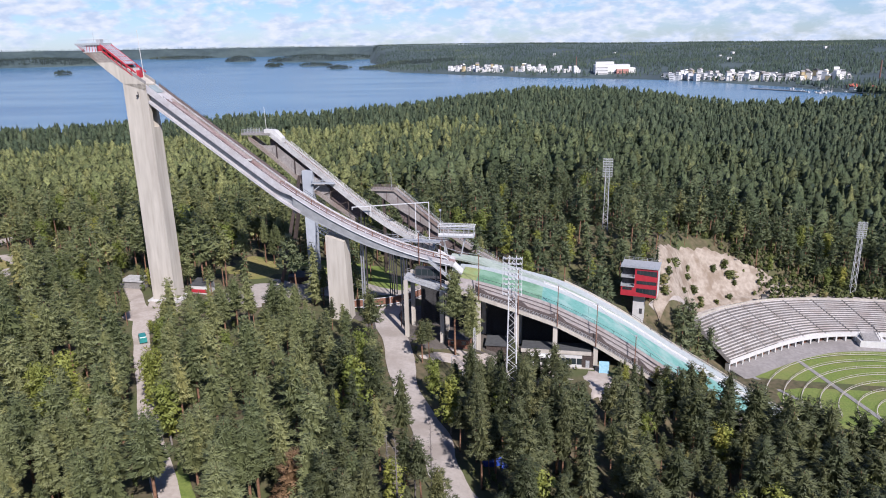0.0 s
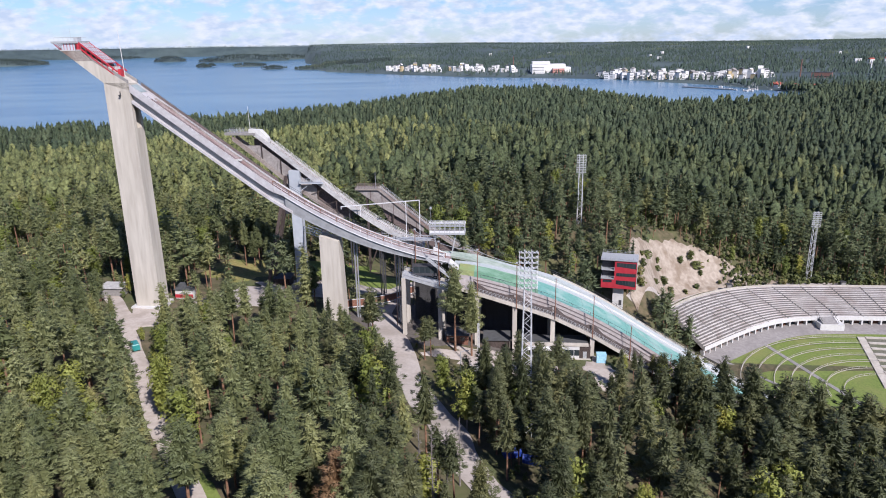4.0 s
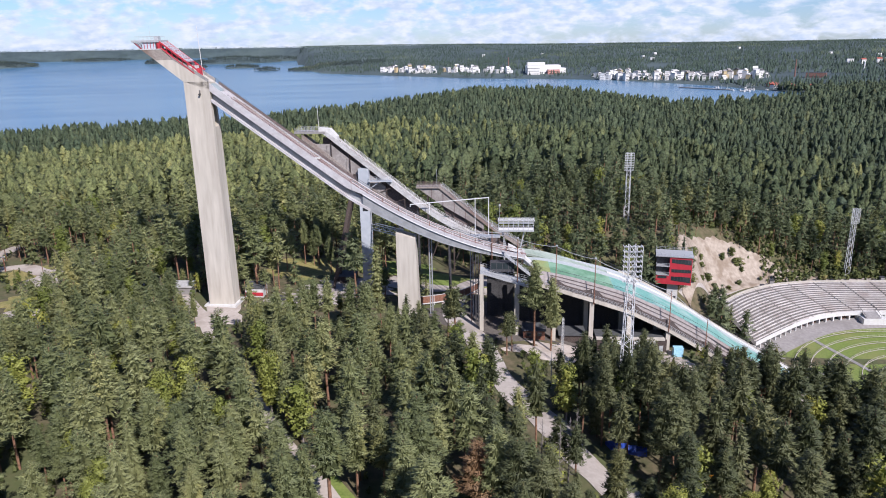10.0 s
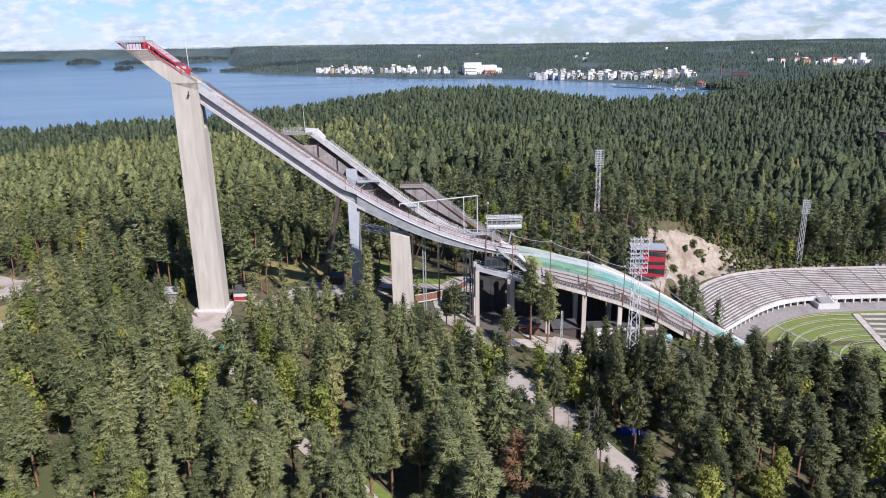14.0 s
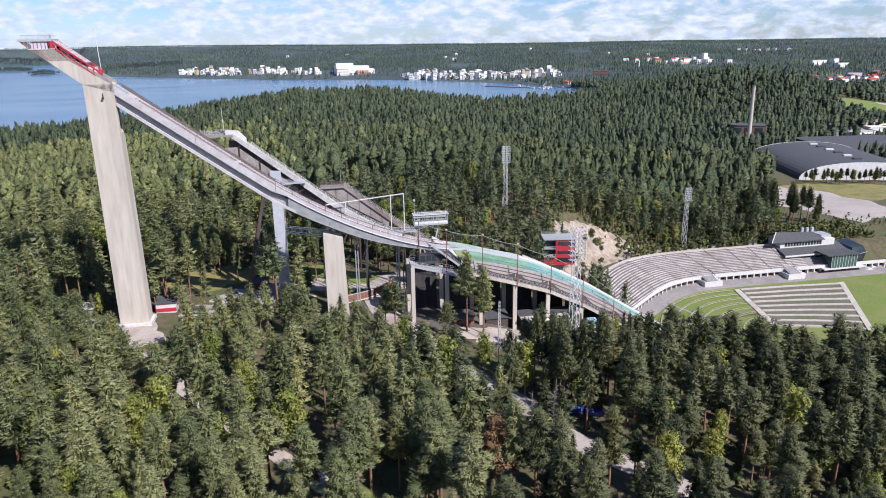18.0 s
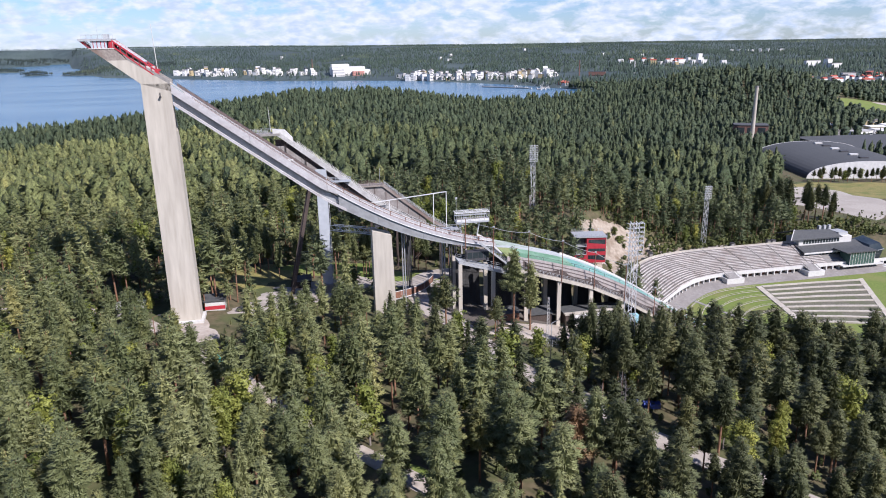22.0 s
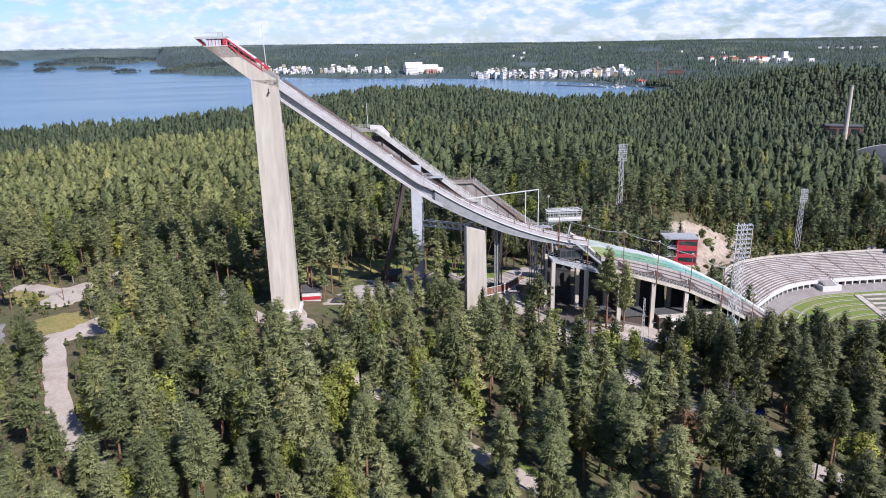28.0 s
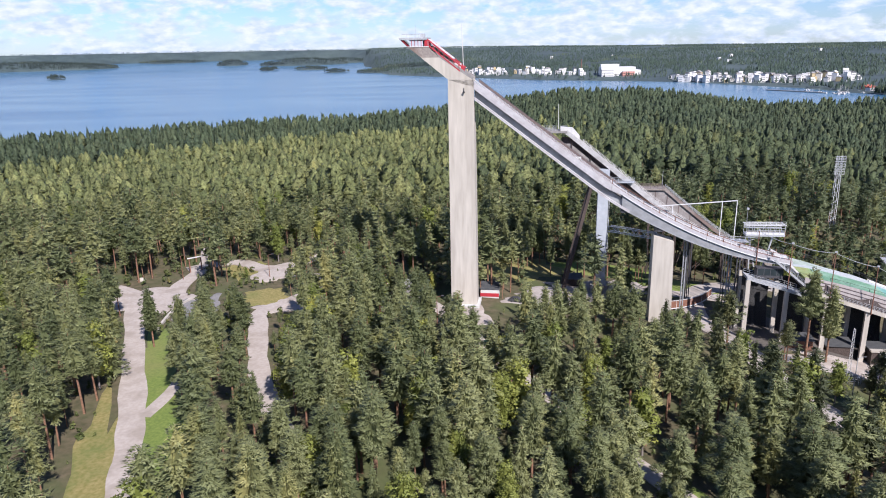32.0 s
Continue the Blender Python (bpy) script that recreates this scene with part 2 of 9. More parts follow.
GIRDER = material("grey painted girder", (0.216, 0.228, 0.240), (0.280, 0.292, 0.304), 0.6, 0.8, 0.1, stain=(0.160, 0.160, 0.164), stain_scale=0.3)
PALE = material("pale weathered trough", (0.336, 0.336, 0.336), (0.448, 0.448, 0.444), 0.7, 1.5, 0.2, stain=(0.240, 0.232, 0.224), stain_scale=0.35, stain_amount=0.6)
GRAVEL_GREY = material("grey gravel", (0.290, 0.262, 0.238), (0.350, 0.318, 0.290), 0.95, 1.2, 0.15, stain=(0.205, 0.176, 0.150), stain_scale=0.14, stain_amount=0.6)
GRASS_DRY = material("dry grass", (0.150, 0.138, 0.036), (0.260, 0.215, 0.085), 0.9, 1.2, 0.6, stain=(0.085, 0.123, 0.024), stain_scale=0.1, stain_amount=0.7)
EARTH = material("dark bare earth", (0.040, 0.036, 0.032), (0.088, 0.076, 0.068), 0.95, 1.5, 0.5, stain=(0.128, 0.112, 0.096), stain_scale=0.1)
ROOF_RED = material("red tiled roof", (0.256, 0.060, 0.040), (0.336, 0.088, 0.060), 0.8, 1.0, 0.2, spread=0.15)
YELLOW_WALL = material("yellow render", (0.400, 0.320, 0.176), (0.480, 0.384, 0.224), 0.8, 0.8, 0.1)
HOUSE_WHITE = material("white render", (0.54, 0.54, 0.535), (0.66, 0.66, 0.65), 0.75, 0.4, 0.0, spread=0.12)
SALMON = material("salmon render", (0.42, 0.19, 0.16), (0.50, 0.25, 0.21), 0.8, 0.6, 0.1)
BRICK_RED = material("red-brown brickwork", (0.128, 0.068, 0.056), (0.192, 0.104, 0.088), 0.9, 1.0, 0.2)
TEAL = material("teal car paint", (0.016, 0.176, 0.176), (0.024, 0.216, 0.208), 0.3, 0.5)
PALE_BLUE = material("pale blue container paint", (0.22, 0.44, 0.56), (0.33, 0.56, 0.66), 0.5, 2.0, 0.15)
TARP = material("blue tarpaulin", (0.014, 0.042, 0.23), (0.028, 0.066, 0.31), 0.45, 1.5, 0.3)
ORANGE = material("orange-yellow paint", (0.440, 0.192, 0.016), (0.520, 0.248, 0.024), 0.45, 0.8)
PLASTIC_PALE = material("pale green mat", (0.202, 0.259, 0.209), (0.281, 0.331, 0.274), 0.7, 1.2, 0.2, stain=(0.446, 0.490, 0.446), stain_scale=0.15)
PLASTIC_WHITE = material("bleached white mat", (0.302, 0.331, 0.331), (0.418, 0.439, 0.439), 0.6, 1.2, 0.2, stain=(0.302, 0.374, 0.360), stain_scale=0.18, stain_amount=0.5)
YELLOW_MAT = material("yellow-green mat", (0.202, 0.230, 0.072), (0.274, 0.295, 0.115), 0.55, 1.5, 0.2, stain=(0.180, 0.324, 0.144), stain_scale=0.2)
GREEN_MAT = material("green mat", (0.079, 0.194, 0.108), (0.137, 0.266, 0.158), 0.5, 1.6, 0.25, stain=(0.288, 0.432, 0.324), stain_scale=0.2, stain_amount=0.5)
PINKISH = material("pinkish concrete", (0.235, 0.215, 0.208), (0.330, 0.305, 0.297), 0.9, 1.2, 0.3, stain=(0.240, 0.200, 0.188), stain_scale=0.3)
NET_BROWN = material("brown netting", (0.050, 0.040, 0.038), (0.105, 0.085, 0.080), 0.95, 3.0, 0.4)
SHRUB = leaf_material("shrubs", (0.075, 0.095, 0.03), (0.12, 0.14, 0.04), (0.18, 0.16, 0.06), 0.3)
BENCH = material("weathered bench boards", (0.350, 0.330, 0.318), (0.515, 0.488, 0.468), 0.85, 1.5, 0.3, stain=(0.283, 0.221, 0.202), stain_scale=0.2, stain_amount=0.5, spread=0.15)
ASPHALT_PALE = material("pale asphalt", (0.160, 0.156, 0.152), (0.224, 0.216, 0.212), 0.9, 1.5, 0.3, stain=(0.160, 0.152, 0.152), stain_scale=0.08)
GRAVEL_DARK = material("dark gravel and weeds", (0.080, 0.080, 0.056), (0.160, 0.152, 0.120), 0.95, 1.5, 0.5, stain=(0.064, 0.088, 0.024), stain_scale=0.15)
PAVING = material("pinkish paving", (0.185, 0.172, 0.165), (0.25, 0.235, 0.225), 0.9, 0.9, 0.2, stain=(0.15, 0.138, 0.13), stain_scale=0.12)
# Weathered concrete, with the shade between bench rows put into its colour.
STEP = material("weathered concrete step darkened for shade", (0.105, 0.098, 0.094), (0.165, 0.155, 0.148), 0.92, 1.2, 0.3, stain=(0.085, 0.082, 0.07), stain_scale=0.2)
LOT = material("pale sandy lot", (0.30, 0.275, 0.245), (0.38, 0.35, 0.315), 0.95, 1.0, 0.3, stain=(0.25, 0.225, 0.20), stain_scale=0.05)
ROOF_DARK = material("dark roofing felt", (0.044, 0.048, 0.052), (0.072, 0.076, 0.080), 0.8, 1.0, 0.2, stain=(0.066, 0.069, 0.072), stain_scale=0.06)
GLASS_GREEN = material("green tinted glass", (0.040, 0.080, 0.072), (0.072, 0.120, 0.104), 0.1, 0.5)
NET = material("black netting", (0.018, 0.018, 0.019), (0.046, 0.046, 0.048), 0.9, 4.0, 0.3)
GLASS = material("window glass", (0.019, 0.028, 0.033), (0.038, 0.048, 0.052), 0.06, 0.2)
GRASS = material("mown grass", (0.092, 0.136, 0.024), (0.150, 0.200, 0.040), 0.9, 1.5, 0.5, stain=(0.177, 0.177, 0.060), stain_scale=0.07, stain_amount=0.6)
FOREST_FLOOR = material("forest floor", (0.048, 0.048, 0.019), (0.114, 0.090, 0.052), 0.95, 0.5, 0.6, stain=(0.062, 0.081, 0.024), stain_scale=0.06, stain_amount=0.8)
# Distance haze is put into this colour, paler and bluer than woodland.
FAR_CANOPY = material("far woodland tinted for haze", (0.026, 0.044, 0.050), (0.048, 0.074, 0.078), 0.95, 0.02, 0.0, stain=(0.070, 0.098, 0.094), stain_scale=0.0022, stain_amount=0.6)
GRAVEL = material("gravel road", (0.325, 0.286, 0.252), (0.395, 0.352, 0.315), 0.95, 1.2, 0.15, stain=(0.225, 0.190, 0.155), stain_scale=0.17, stain_amount=0.55)
SAND = material("sandy bluff", (0.235, 0.195, 0.155), (0.335, 0.29, 0.24), 0.95, 0.6, 0.8, stain=(0.15, 0.11, 0.075), stain_scale=0.2, stain_amount=0.7)
NEEDLES = leaf_material("pine needles", (0.154, 0.178, 0.080), (0.194, 0.212, 0.089), (0.236, 0.240, 0.092), 0.16)
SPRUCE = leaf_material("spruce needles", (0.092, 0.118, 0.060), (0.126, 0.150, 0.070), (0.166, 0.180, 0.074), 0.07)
RIDGE = leaf_material("needles of the tall ridge spruces", (0.070, 0.096, 0.044), (0.098, 0.122, 0.052), (0.130, 0.146, 0.054), 0.05, 0.5)
# RIDGE shifted to blue: haze beyond 640 m is put into the colour.
RIDGE_HAZE = leaf_material("ridge spruce needles tinted for haze", (0.056, 0.082, 0.044), (0.082, 0.107, 0.053), (0.112, 0.130, 0.057), 0.03, 0.5)
# NEEDLES darkened: the self-shade that closed crowns lack is put into colour.
PINE_CROWN_SHADE = leaf_material("pine needles darkened for crown shade", (0.142, 0.165, 0.064), (0.170, 0.189, 0.069), (0.197, 0.208, 0.071), 0.08, 0.5)
SHORE = leaf_material("dark shore spruce needles", (0.030, 0.045, 0.027), (0.045, 0.060, 0.033), (0.064, 0.076, 0.036), 0.05, 0.4)
# Same pines as NEEDLES; the shaded look of the eastern trees is in this colour.
PINE_SHADE = leaf_material("pine needles darkened for shade", (0.082, 0.096, 0.046), (0.112, 0.124, 0.052), (0.146, 0.148, 0.058), 0.16)
# Leaf green made bluer: the haze of the distance is in the colour.
LEAFY = leaf_material("broadleaf tinted for haze", (0.050, 0.074, 0.044), (0.072, 0.098, 0.052), (0.100, 0.122, 0.058), 0.06, 0.45)
BIRCH = leaf_material("birch leaves", (0.156, 0.189, 0.044), (0.206, 0.226, 0.048), (0.263, 0.256, 0.052))
# Cloud shadow over the islands and headland is put into this dark colour.
ISLAND_WOOD = leaf_material("island spruces darkened for cloud shadow", (0.022, 0.036, 0.036), (0.036, 0.052, 0.045), (0.054, 0.070, 0.052), 0.004)
# Far needles with the blue of distance haze put into the colour.
FAR_WOOD = leaf_material("far conifers tinted for haze", (0.040, 0.066, 0.052), (0.066, 0.096, 0.068), (0.100, 0.128, 0.076), 0.004)
BARK = material("pine bark", (0.112, 0.060, 0.036), (0.240, 0.132, 0.080), 0.9, 2.0, 0.6)
BARK_GREY = material("grey dead bark", (0.136, 0.120, 0.112), (0.224, 0.200, 0.184), 0.9, 2.0, 0.5)
DEAD = leaf_material("brown dead needles", (0.21, 0.125, 0.068), (0.26, 0.165, 0.092), (0.29, 0.19, 0.10))

WATER = bpy.data.materials.new("lake water")
WATER.use_nodes = True
_n, _l = WATER.node_tree.nodes, WATER.node_tree.links
_b = _n["Principled BSDF"]
_b.inputs["Roughness"].default_value = 0.25
_b.inputs["IOR"].default_value = 1.33
_g = _n.new("ShaderNodeNewGeometry")
_w = _n.new("ShaderNodeTexNoise")
_w.inputs["Scale"].default_value, _w.inputs["Detail"].default_value = 0.05, 8.0
_l.new(_g.outputs["Position"], _w.inputs["Vector"])
_k = _n.new("ShaderNodeBump")
_k.inputs["Strength"].default_value, _k.inputs["Distance"].default_value = 0.28, 1.2
_l.new(_w.outputs["Fac"], _k.inputs["Height"])
_l.new(_k.outputs[0], _b.inputs["Normal"])
# broad wind streaks
_m = _n.new("ShaderNodeVectorMath")
_m.operation = "MULTIPLY"
_m.inputs[1].default_value = (0.0016, 0.0075, 1.0)
_l.new(_g.outputs["Position"], _m.inputs[0])
_s = _n.new("ShaderNodeTexNoise")
_s.inputs["Scale"].default_value, _s.inputs["Detail"].default_value = 1.0, 7.0
_l.new(_m.outputs[0], _s.inputs["Vector"])
_r = _n.new("ShaderNodeValToRGB")
_r.color_ramp.elements[0].position, _r.color_ramp.elements[1].position = 0.34, 0.66
_r.color_ramp.elements[0].color, _r.color_ramp.elements[1].color = (0.022, 0.092, 0.180, 1), (0.105, 0.195, 0.268, 1)
_l.new(_s.outputs["Fac"], _r.inputs["Fac"])
_l.new(_r.outputs["Color"], _b.inputs["Base Color"])


# ---- building tools ----
# The jump's own frame: s metres along its axis (downhill), d metres across (away from the road side), z up.
AXIS = radians(-10.5)
UX, UY = math.cos(AXIS), math.sin(AXIS)
OX, OY = -33.8, 193.7
J = Matrix.Translation((OX, OY, 0)) @ Matrix.Rotation(AXIS, 4, "Z")


def sd(x, y):
    """World to the jump's frame (numbers or arrays)."""
    return (x - OX) * UX + (y - OY) * UY, -(x - OX) * UY + (y - OY) * UX


def xy(s, d):
    return OX + s * UX - d * UY, OY + s * UY + d * UX


def smooth(a, b, v):
    t = np.clip((v - a) / (b - a), 0, 1)
    return t * t * (3 - 2 * t)


def mesh_of(bm, name, mat):
    me = bpy.data.meshes.new(name)
    bm.normal_update()
    bm.to_mesh(me)
    bm.free()
    for m in (mat if isinstance(mat, (list, tuple)) else [mat]):
        me.materials.append(m)
    return me


def thing(name, label, category, group="", m=None, kind=""):
    """An Empty at the thing's base; its parts are given in its own frame."""
    ob = new(name)
    ob.empty_display_size = 0.2
    if m is not None:
        ob.matrix_world = m
    return tagged(ob, label, category, group, kind)


def part(name, bm, mat, parent, label=""):
    ob = new(name, bm if isinstance(bm, bpy.types.Mesh) else mesh_of(bm, name, mat))
    ob.parent = parent
    if label:
        ob["label"] = label
    return ob


def solid(name, bm, mat, label, category, kind="", group=""):
    return tagged(new(name, mesh_of(bm, name, mat)), label, category, group, kind)


def box(bm, x0, x1, y0, y1, z0, z1, m=None, slot=0):
    vs = [bm.verts.new(v) for v in ((x0, y0, z0), (x1, y0, z0), (x1, y1, z0), (x0, y1, z0), (x0, y0, z1), (x1, y0, z1), (x1, y1, z1), (x0, y1, z1))]
    if m is not None:
        for v in vs:
            v.co = m @ v.co
    for f in ((3, 2, 1, 0), (4, 5, 6, 7), (0, 1, 5, 4), (1, 2, 6, 5), (2, 3, 7, 6), (3, 0, 4, 7)):
        bm.faces.new([vs[i] for i in f]).material_index = slot
    return vs


def beam(bm, a, b, w, h=None, slot=0):
    """A straight bar of section w x h from a to b."""
    a, b, h = Vector(a), Vector(b), h or w
    way = b - a
    side = way.cross(Vector((0, 0, 1)))
    side = Vector((1, 0, 0)) if side.length < 1e-5 else side.normalized()
    top = side.cross(way).normalized()
    vs = []
    for p in (a, b):
        for i, j in ((-1, -1), (1, -1), (1, 1), (-1, 1)):
            vs.append(bm.verts.new(p + side * (w / 2 * i) + top * (h / 2 * j)))
    for f in ((3, 2, 1, 0), (4, 5, 6, 7), (0, 1, 5, 4), (1, 2, 6, 5), (2, 3, 7, 6), (3, 0, 4, 7)):
        bm.faces.new([vs[i] for i in f]).material_index = slot


def tube(bm, a, b, r0, r1=None, sides=8, slot=0):
    a, b = Vector(a), Vector(b)
    r1 = r0 if r1 is None else r1
    q = (b - a).to_track_quat("Z", "Y")
    rings = []
    for p, r in ((a, r0), (b, r1)):
        rings.append([bm.verts.new(p + q @ Vector((r * math.cos(2 * math.pi * i / sides), r * math.sin(2 * math.pi * i / sides), 0))) for i in range(sides)])
    for i in range(sides):
        k = (i + 1) % sides
        bm.faces.new((rings[0][i], rings[0][k], rings[1][k], rings[1][i])).material_index = slot
    bm.faces.new(rings[0][::-1]).material_index = slot
    bm.faces.new(rings[1]).material_index = slot


def loft(bm, sections, slot=0, closed=True, caps=True):
    """A skin through sections: lists of points with the same count each."""
    rows = [[bm.verts.new(p) for p in sec] for sec in sections]
    n = len(rows[0])
    for r0, r1 in zip(rows, rows[1:]):
        for i in range(n if closed else n - 1):
            k = (i + 1) % n
            bm.faces.new((r0[i], r0[k], r1[k], r1[i])).material_index = slot
    if closed and caps:
        bm.faces.new(rows[0][::-1]).material_index = slot
        bm.faces.new(rows[-1]).material_index = slot
    return rows


def swept(bm, stations, profile, slot=0):
    """profile(s) gives the closed outline (d, z) at station s; swept along s."""
    loft(bm, [[(s, d, z) for d, z in profile(s)] for s in stations], slot)


def strip(s0, s1, step):
    n = max(1, round((s1 - s0) / step))
    return [s0 + (s1 - s0) * i / n for i in range(n + 1)]


def array_mesh(name, verts, tris, mats, slots=None):
    """A mesh from numpy arrays of triangles."""
    me = bpy.data.meshes.new(name)
    verts, tris = np.asarray(verts, np.float32), np.asarray(tris, np.int32)
    me.vertices.add(len(verts))
    me.vertices.foreach_set("co", verts.ravel())
    me.loops.add(tris.size)
    me.loops.foreach_set("vertex_index", tris.ravel())
    me.polygons.add(len(tris))
    me.polygons.foreach_set("loop_start", np.arange(0, tris.size, 3, dtype=np.int32))
    me.polygons.foreach_set("loop_total", np.full(len(tris), 3, np.int32))
    for m in mats:
        me.materials.append(m)
    if slots is not None:
        me.polygons.foreach_set("material_index", np.asarray(slots, np.int32))
    me.update(calc_edges=True)
    return me


# ---- ground, roads, lake ----
LAKE = -42.0


def noise2(x, y, size, seed=0.0):
    """Smooth waves of several lengths, -1 to 1, for numpy arrays."""
    v = 0.0
    for k, (a, b, w) in enumerate(((1.0, 0.31, 1.0), (-0.42, 1.07, 0.9), (1.7, -1.2, 0.5), (0.9, 2.1, 0.45), (-2.9, 1.4, 0.25), (3.3, 2.7, 0.2))):
        v = v + w * np.sin((a * x + b * y) / size * 2.2 + seed * (1.3 + k) + 1.7 * k)
    return v / 2.2


def lake_z(r):
    """The lake's surface; far reaches are drawn closer, raised to fit the camera's view."""
    return LAKE + 26 * np.clip((r - 2700) / 2100, 0, 1) ** 1.3 + 30 * np.clip((r - 4150) / 560, 0, 1) ** 1.15


def landing_z(s):
    """The big hill's landing slope, from the knoll to the outrun."""
    v = 0.0
    for k in (-3.0, -1.5, 0.0, 1.5, 3.0):  # rounds the breaks
        v = v + np.interp(s + k, [34, 40, 46, 55, 65, 76, 87, 100, 110, 121, 133, 146, 158, 175], [12.9, 12.6, 11.6, 9.2, 6.2, 1.2, -4.8, -13.2, -19.3, -25.8, -33.0, -39.3, -42.0, -42.6])
    return v / 5


def stand_out(s, d):
    """Metres outward from the front wall of the stadium's stand, which is straight and then bends round."""
    s, d = np.asarray(s, float), np.asarray(d, float)
    return np.where(s > 185, d - 97, np.hypot(s - 185, d - 32.2) - 64.8)


ISLANDS = ((-29.5, 4450, 500, 75, 34), (-26.0, 4440, 230, 60, 24), (-27.5, 3600, 40, 28, 12), (-15.3, 4420, 92, 42, 24), (-13.1, 3840, 32, 26, 12), (-12.5, 3870, 26, 22, 10),
           (-10.0, 4340, 265, 60, 32), (-9.7, 3830, 90, 36, 11), (-7.9, 3450, 62, 28, 9), (-2.6, 3350, 230, 90, 14), (-19.5, 4650, 190, 30, 10), (-7.2, 4420, 190, 40, 22))


def horizon_r(azim):
    """How far the land is laid out along each bearing."""
    return np.interp(azim, [-80, -10, 0, 60, 80], [4930, 4930, 4900, 4840, 4840])


def ground_z(x, y):
    x, y = np.asarray(x, float), np.asarray(y, float)
    s, d = sd(x, y)
    r = np.hypot(x, y)
    # the plateau round the towers falls with the landing slope to the stadium
    low = np.interp(s, [-150, -57, 0, 25, 45, 60, 80, 100, 130, 150, 900], [0.0, 0.0, -3.0, -5.0, -7.6, -11.5, -19, -27.5, -41, -43.2, -43.2])
    bank = np.interp(s, [-150, -57, 0, 45, 80, 104, 130, 165, 210], [0.0, 0.0, -4.0, -8.5, -14.0, -21.0, -30.0, -39.0, -43.2])
    low = low + (bank - low) * smooth(-6, -30, d)
    ridge = np.interp(s, [-400, -100, 83, 120, 189, 260, 340], [-12, -4, 1.5, -7, -26, -38, -43])
    # a levelled terrace beneath the foot of the landing slope
    terrace = smooth(50, 60, s) * smooth(103, 85, s) * smooth(-30, -19, d) * smooth(16, 5, d)
    low = np.maximum(low, low + (-10.5 - low) * terrace)
    z = low + (ridge - low) * smooth(48, 98, d)
    e = stand_out(s, d)
    stadium = np.interp(e, [-200, 0, 1, 18, 26, 60], [-42.2, -42.2, -42.2, -32.0, -31.4, -29.5])
    stadium = stadium + (np.maximum(ridge, -29) - stadium) * smooth(26, 48, e)
    z = z + (stadium - z) * smooth(103, 122, s) * smooth(44, 60, d)
    # the wooded rise to the north and its fall to the lake
    azim = np.degrees(np.arctan2(x, y))
    north = np.interp(azim, [-60, -22, -10, -2, 2.4, 7, 16, 20.6, 29, 36, 44], [-36, -33, -33, -31, -24, -18, -18, -26, -36, -40, -43])
    z = z + (north - z) * smooth(260, 820, r) * smooth(60, 250, d)
    z = z + noise2(x, y, 60.0) * 0.8 * smooth(120, 300, d) + noise2(x, y, 300.0, 2.0) * 2.0 * smooth(300, 600, d) * smooth(1100, 800, r)
    shore = np.interp(azim, [-75, -22, -10, -2, 7, 18, 25, 30, 33, 37, 42, 60], [960, 980, 1000, 1100, 1230, 1240, 1260, 1300, 1450, 1750, 3500, 3500])
    z = z + (LAKE + 1.5 - z) * smooth(620, 1150, r) * smooth(12, 24, azim) * smooth(41, 34, azim)
    z = z + (lake_z(r) - 7 - z) * smooth(0, 110, r - shore)
    # the land beyond the lake
    far = np.interp(azim, [-80, -22, -19, -12, -9, -6.5, -5.3, -4.8, -4, 0, 7, 14, 18, 22, 26, 29, 32, 35, 60], [4690, 4690, 4690, 4690, 4690, 4560, 4380, 3500, 3050, 2800, 2420, 2290, 2200, 2040, 1900, 1750, 1660, 1600, 1500])
    edge = horizon_r(azim)
    far = np.minimum(far, edge - 240)
    rise = np.clip((r - far) / np.maximum(edge - 60 - far, 200), 0, 1)
    hill = lake_z(r) + 2.5 + 100 * rise ** 0.95 + noise2(x, y, 700.0, 5.0) * (3 + 13 * rise) + noise2(x, y, 190.0, 1.0) * 3.0 * smooth(0, 0.15, rise)
    z = z + (np.minimum(hill, np.interp(azim, [-20, 0, 20, 40], [68, 60, 50, 42]) + noise2(x, y, 900.0, 3.0) * 4) - z) * smooth(-25, 25, r - far)
    # the wooded hill in the east, beyond the stadium
    z = z + 50 * np.exp(-(((x - 880) / 190) ** 2 + ((y - 960) / 170) ** 2))
    # islands and a headland: bearing, distance, length, breadth, height
    for bear, dist, long, broad, tall in ISLANDS:
        ix, iy = dist * math.sin(radians(bear)), dist * math.cos(radians(bear))
        across, along = (x - ix) * math.cos(radians(bear)) - (y - iy) * math.sin(radians(bear)), (x - ix) * math.sin(radians(bear)) + (y - iy) * math.cos(radians(bear))
        q = 1 - (across / long) ** 2 - (along / broad) ** 2
        z = np.where(q > -0.4, np.maximum(z, lake_z(r) + tall * np.clip(q, -0.4, 1)), z)
    return z


def ground_at(x, y):
    return float(ground_z(x, y))


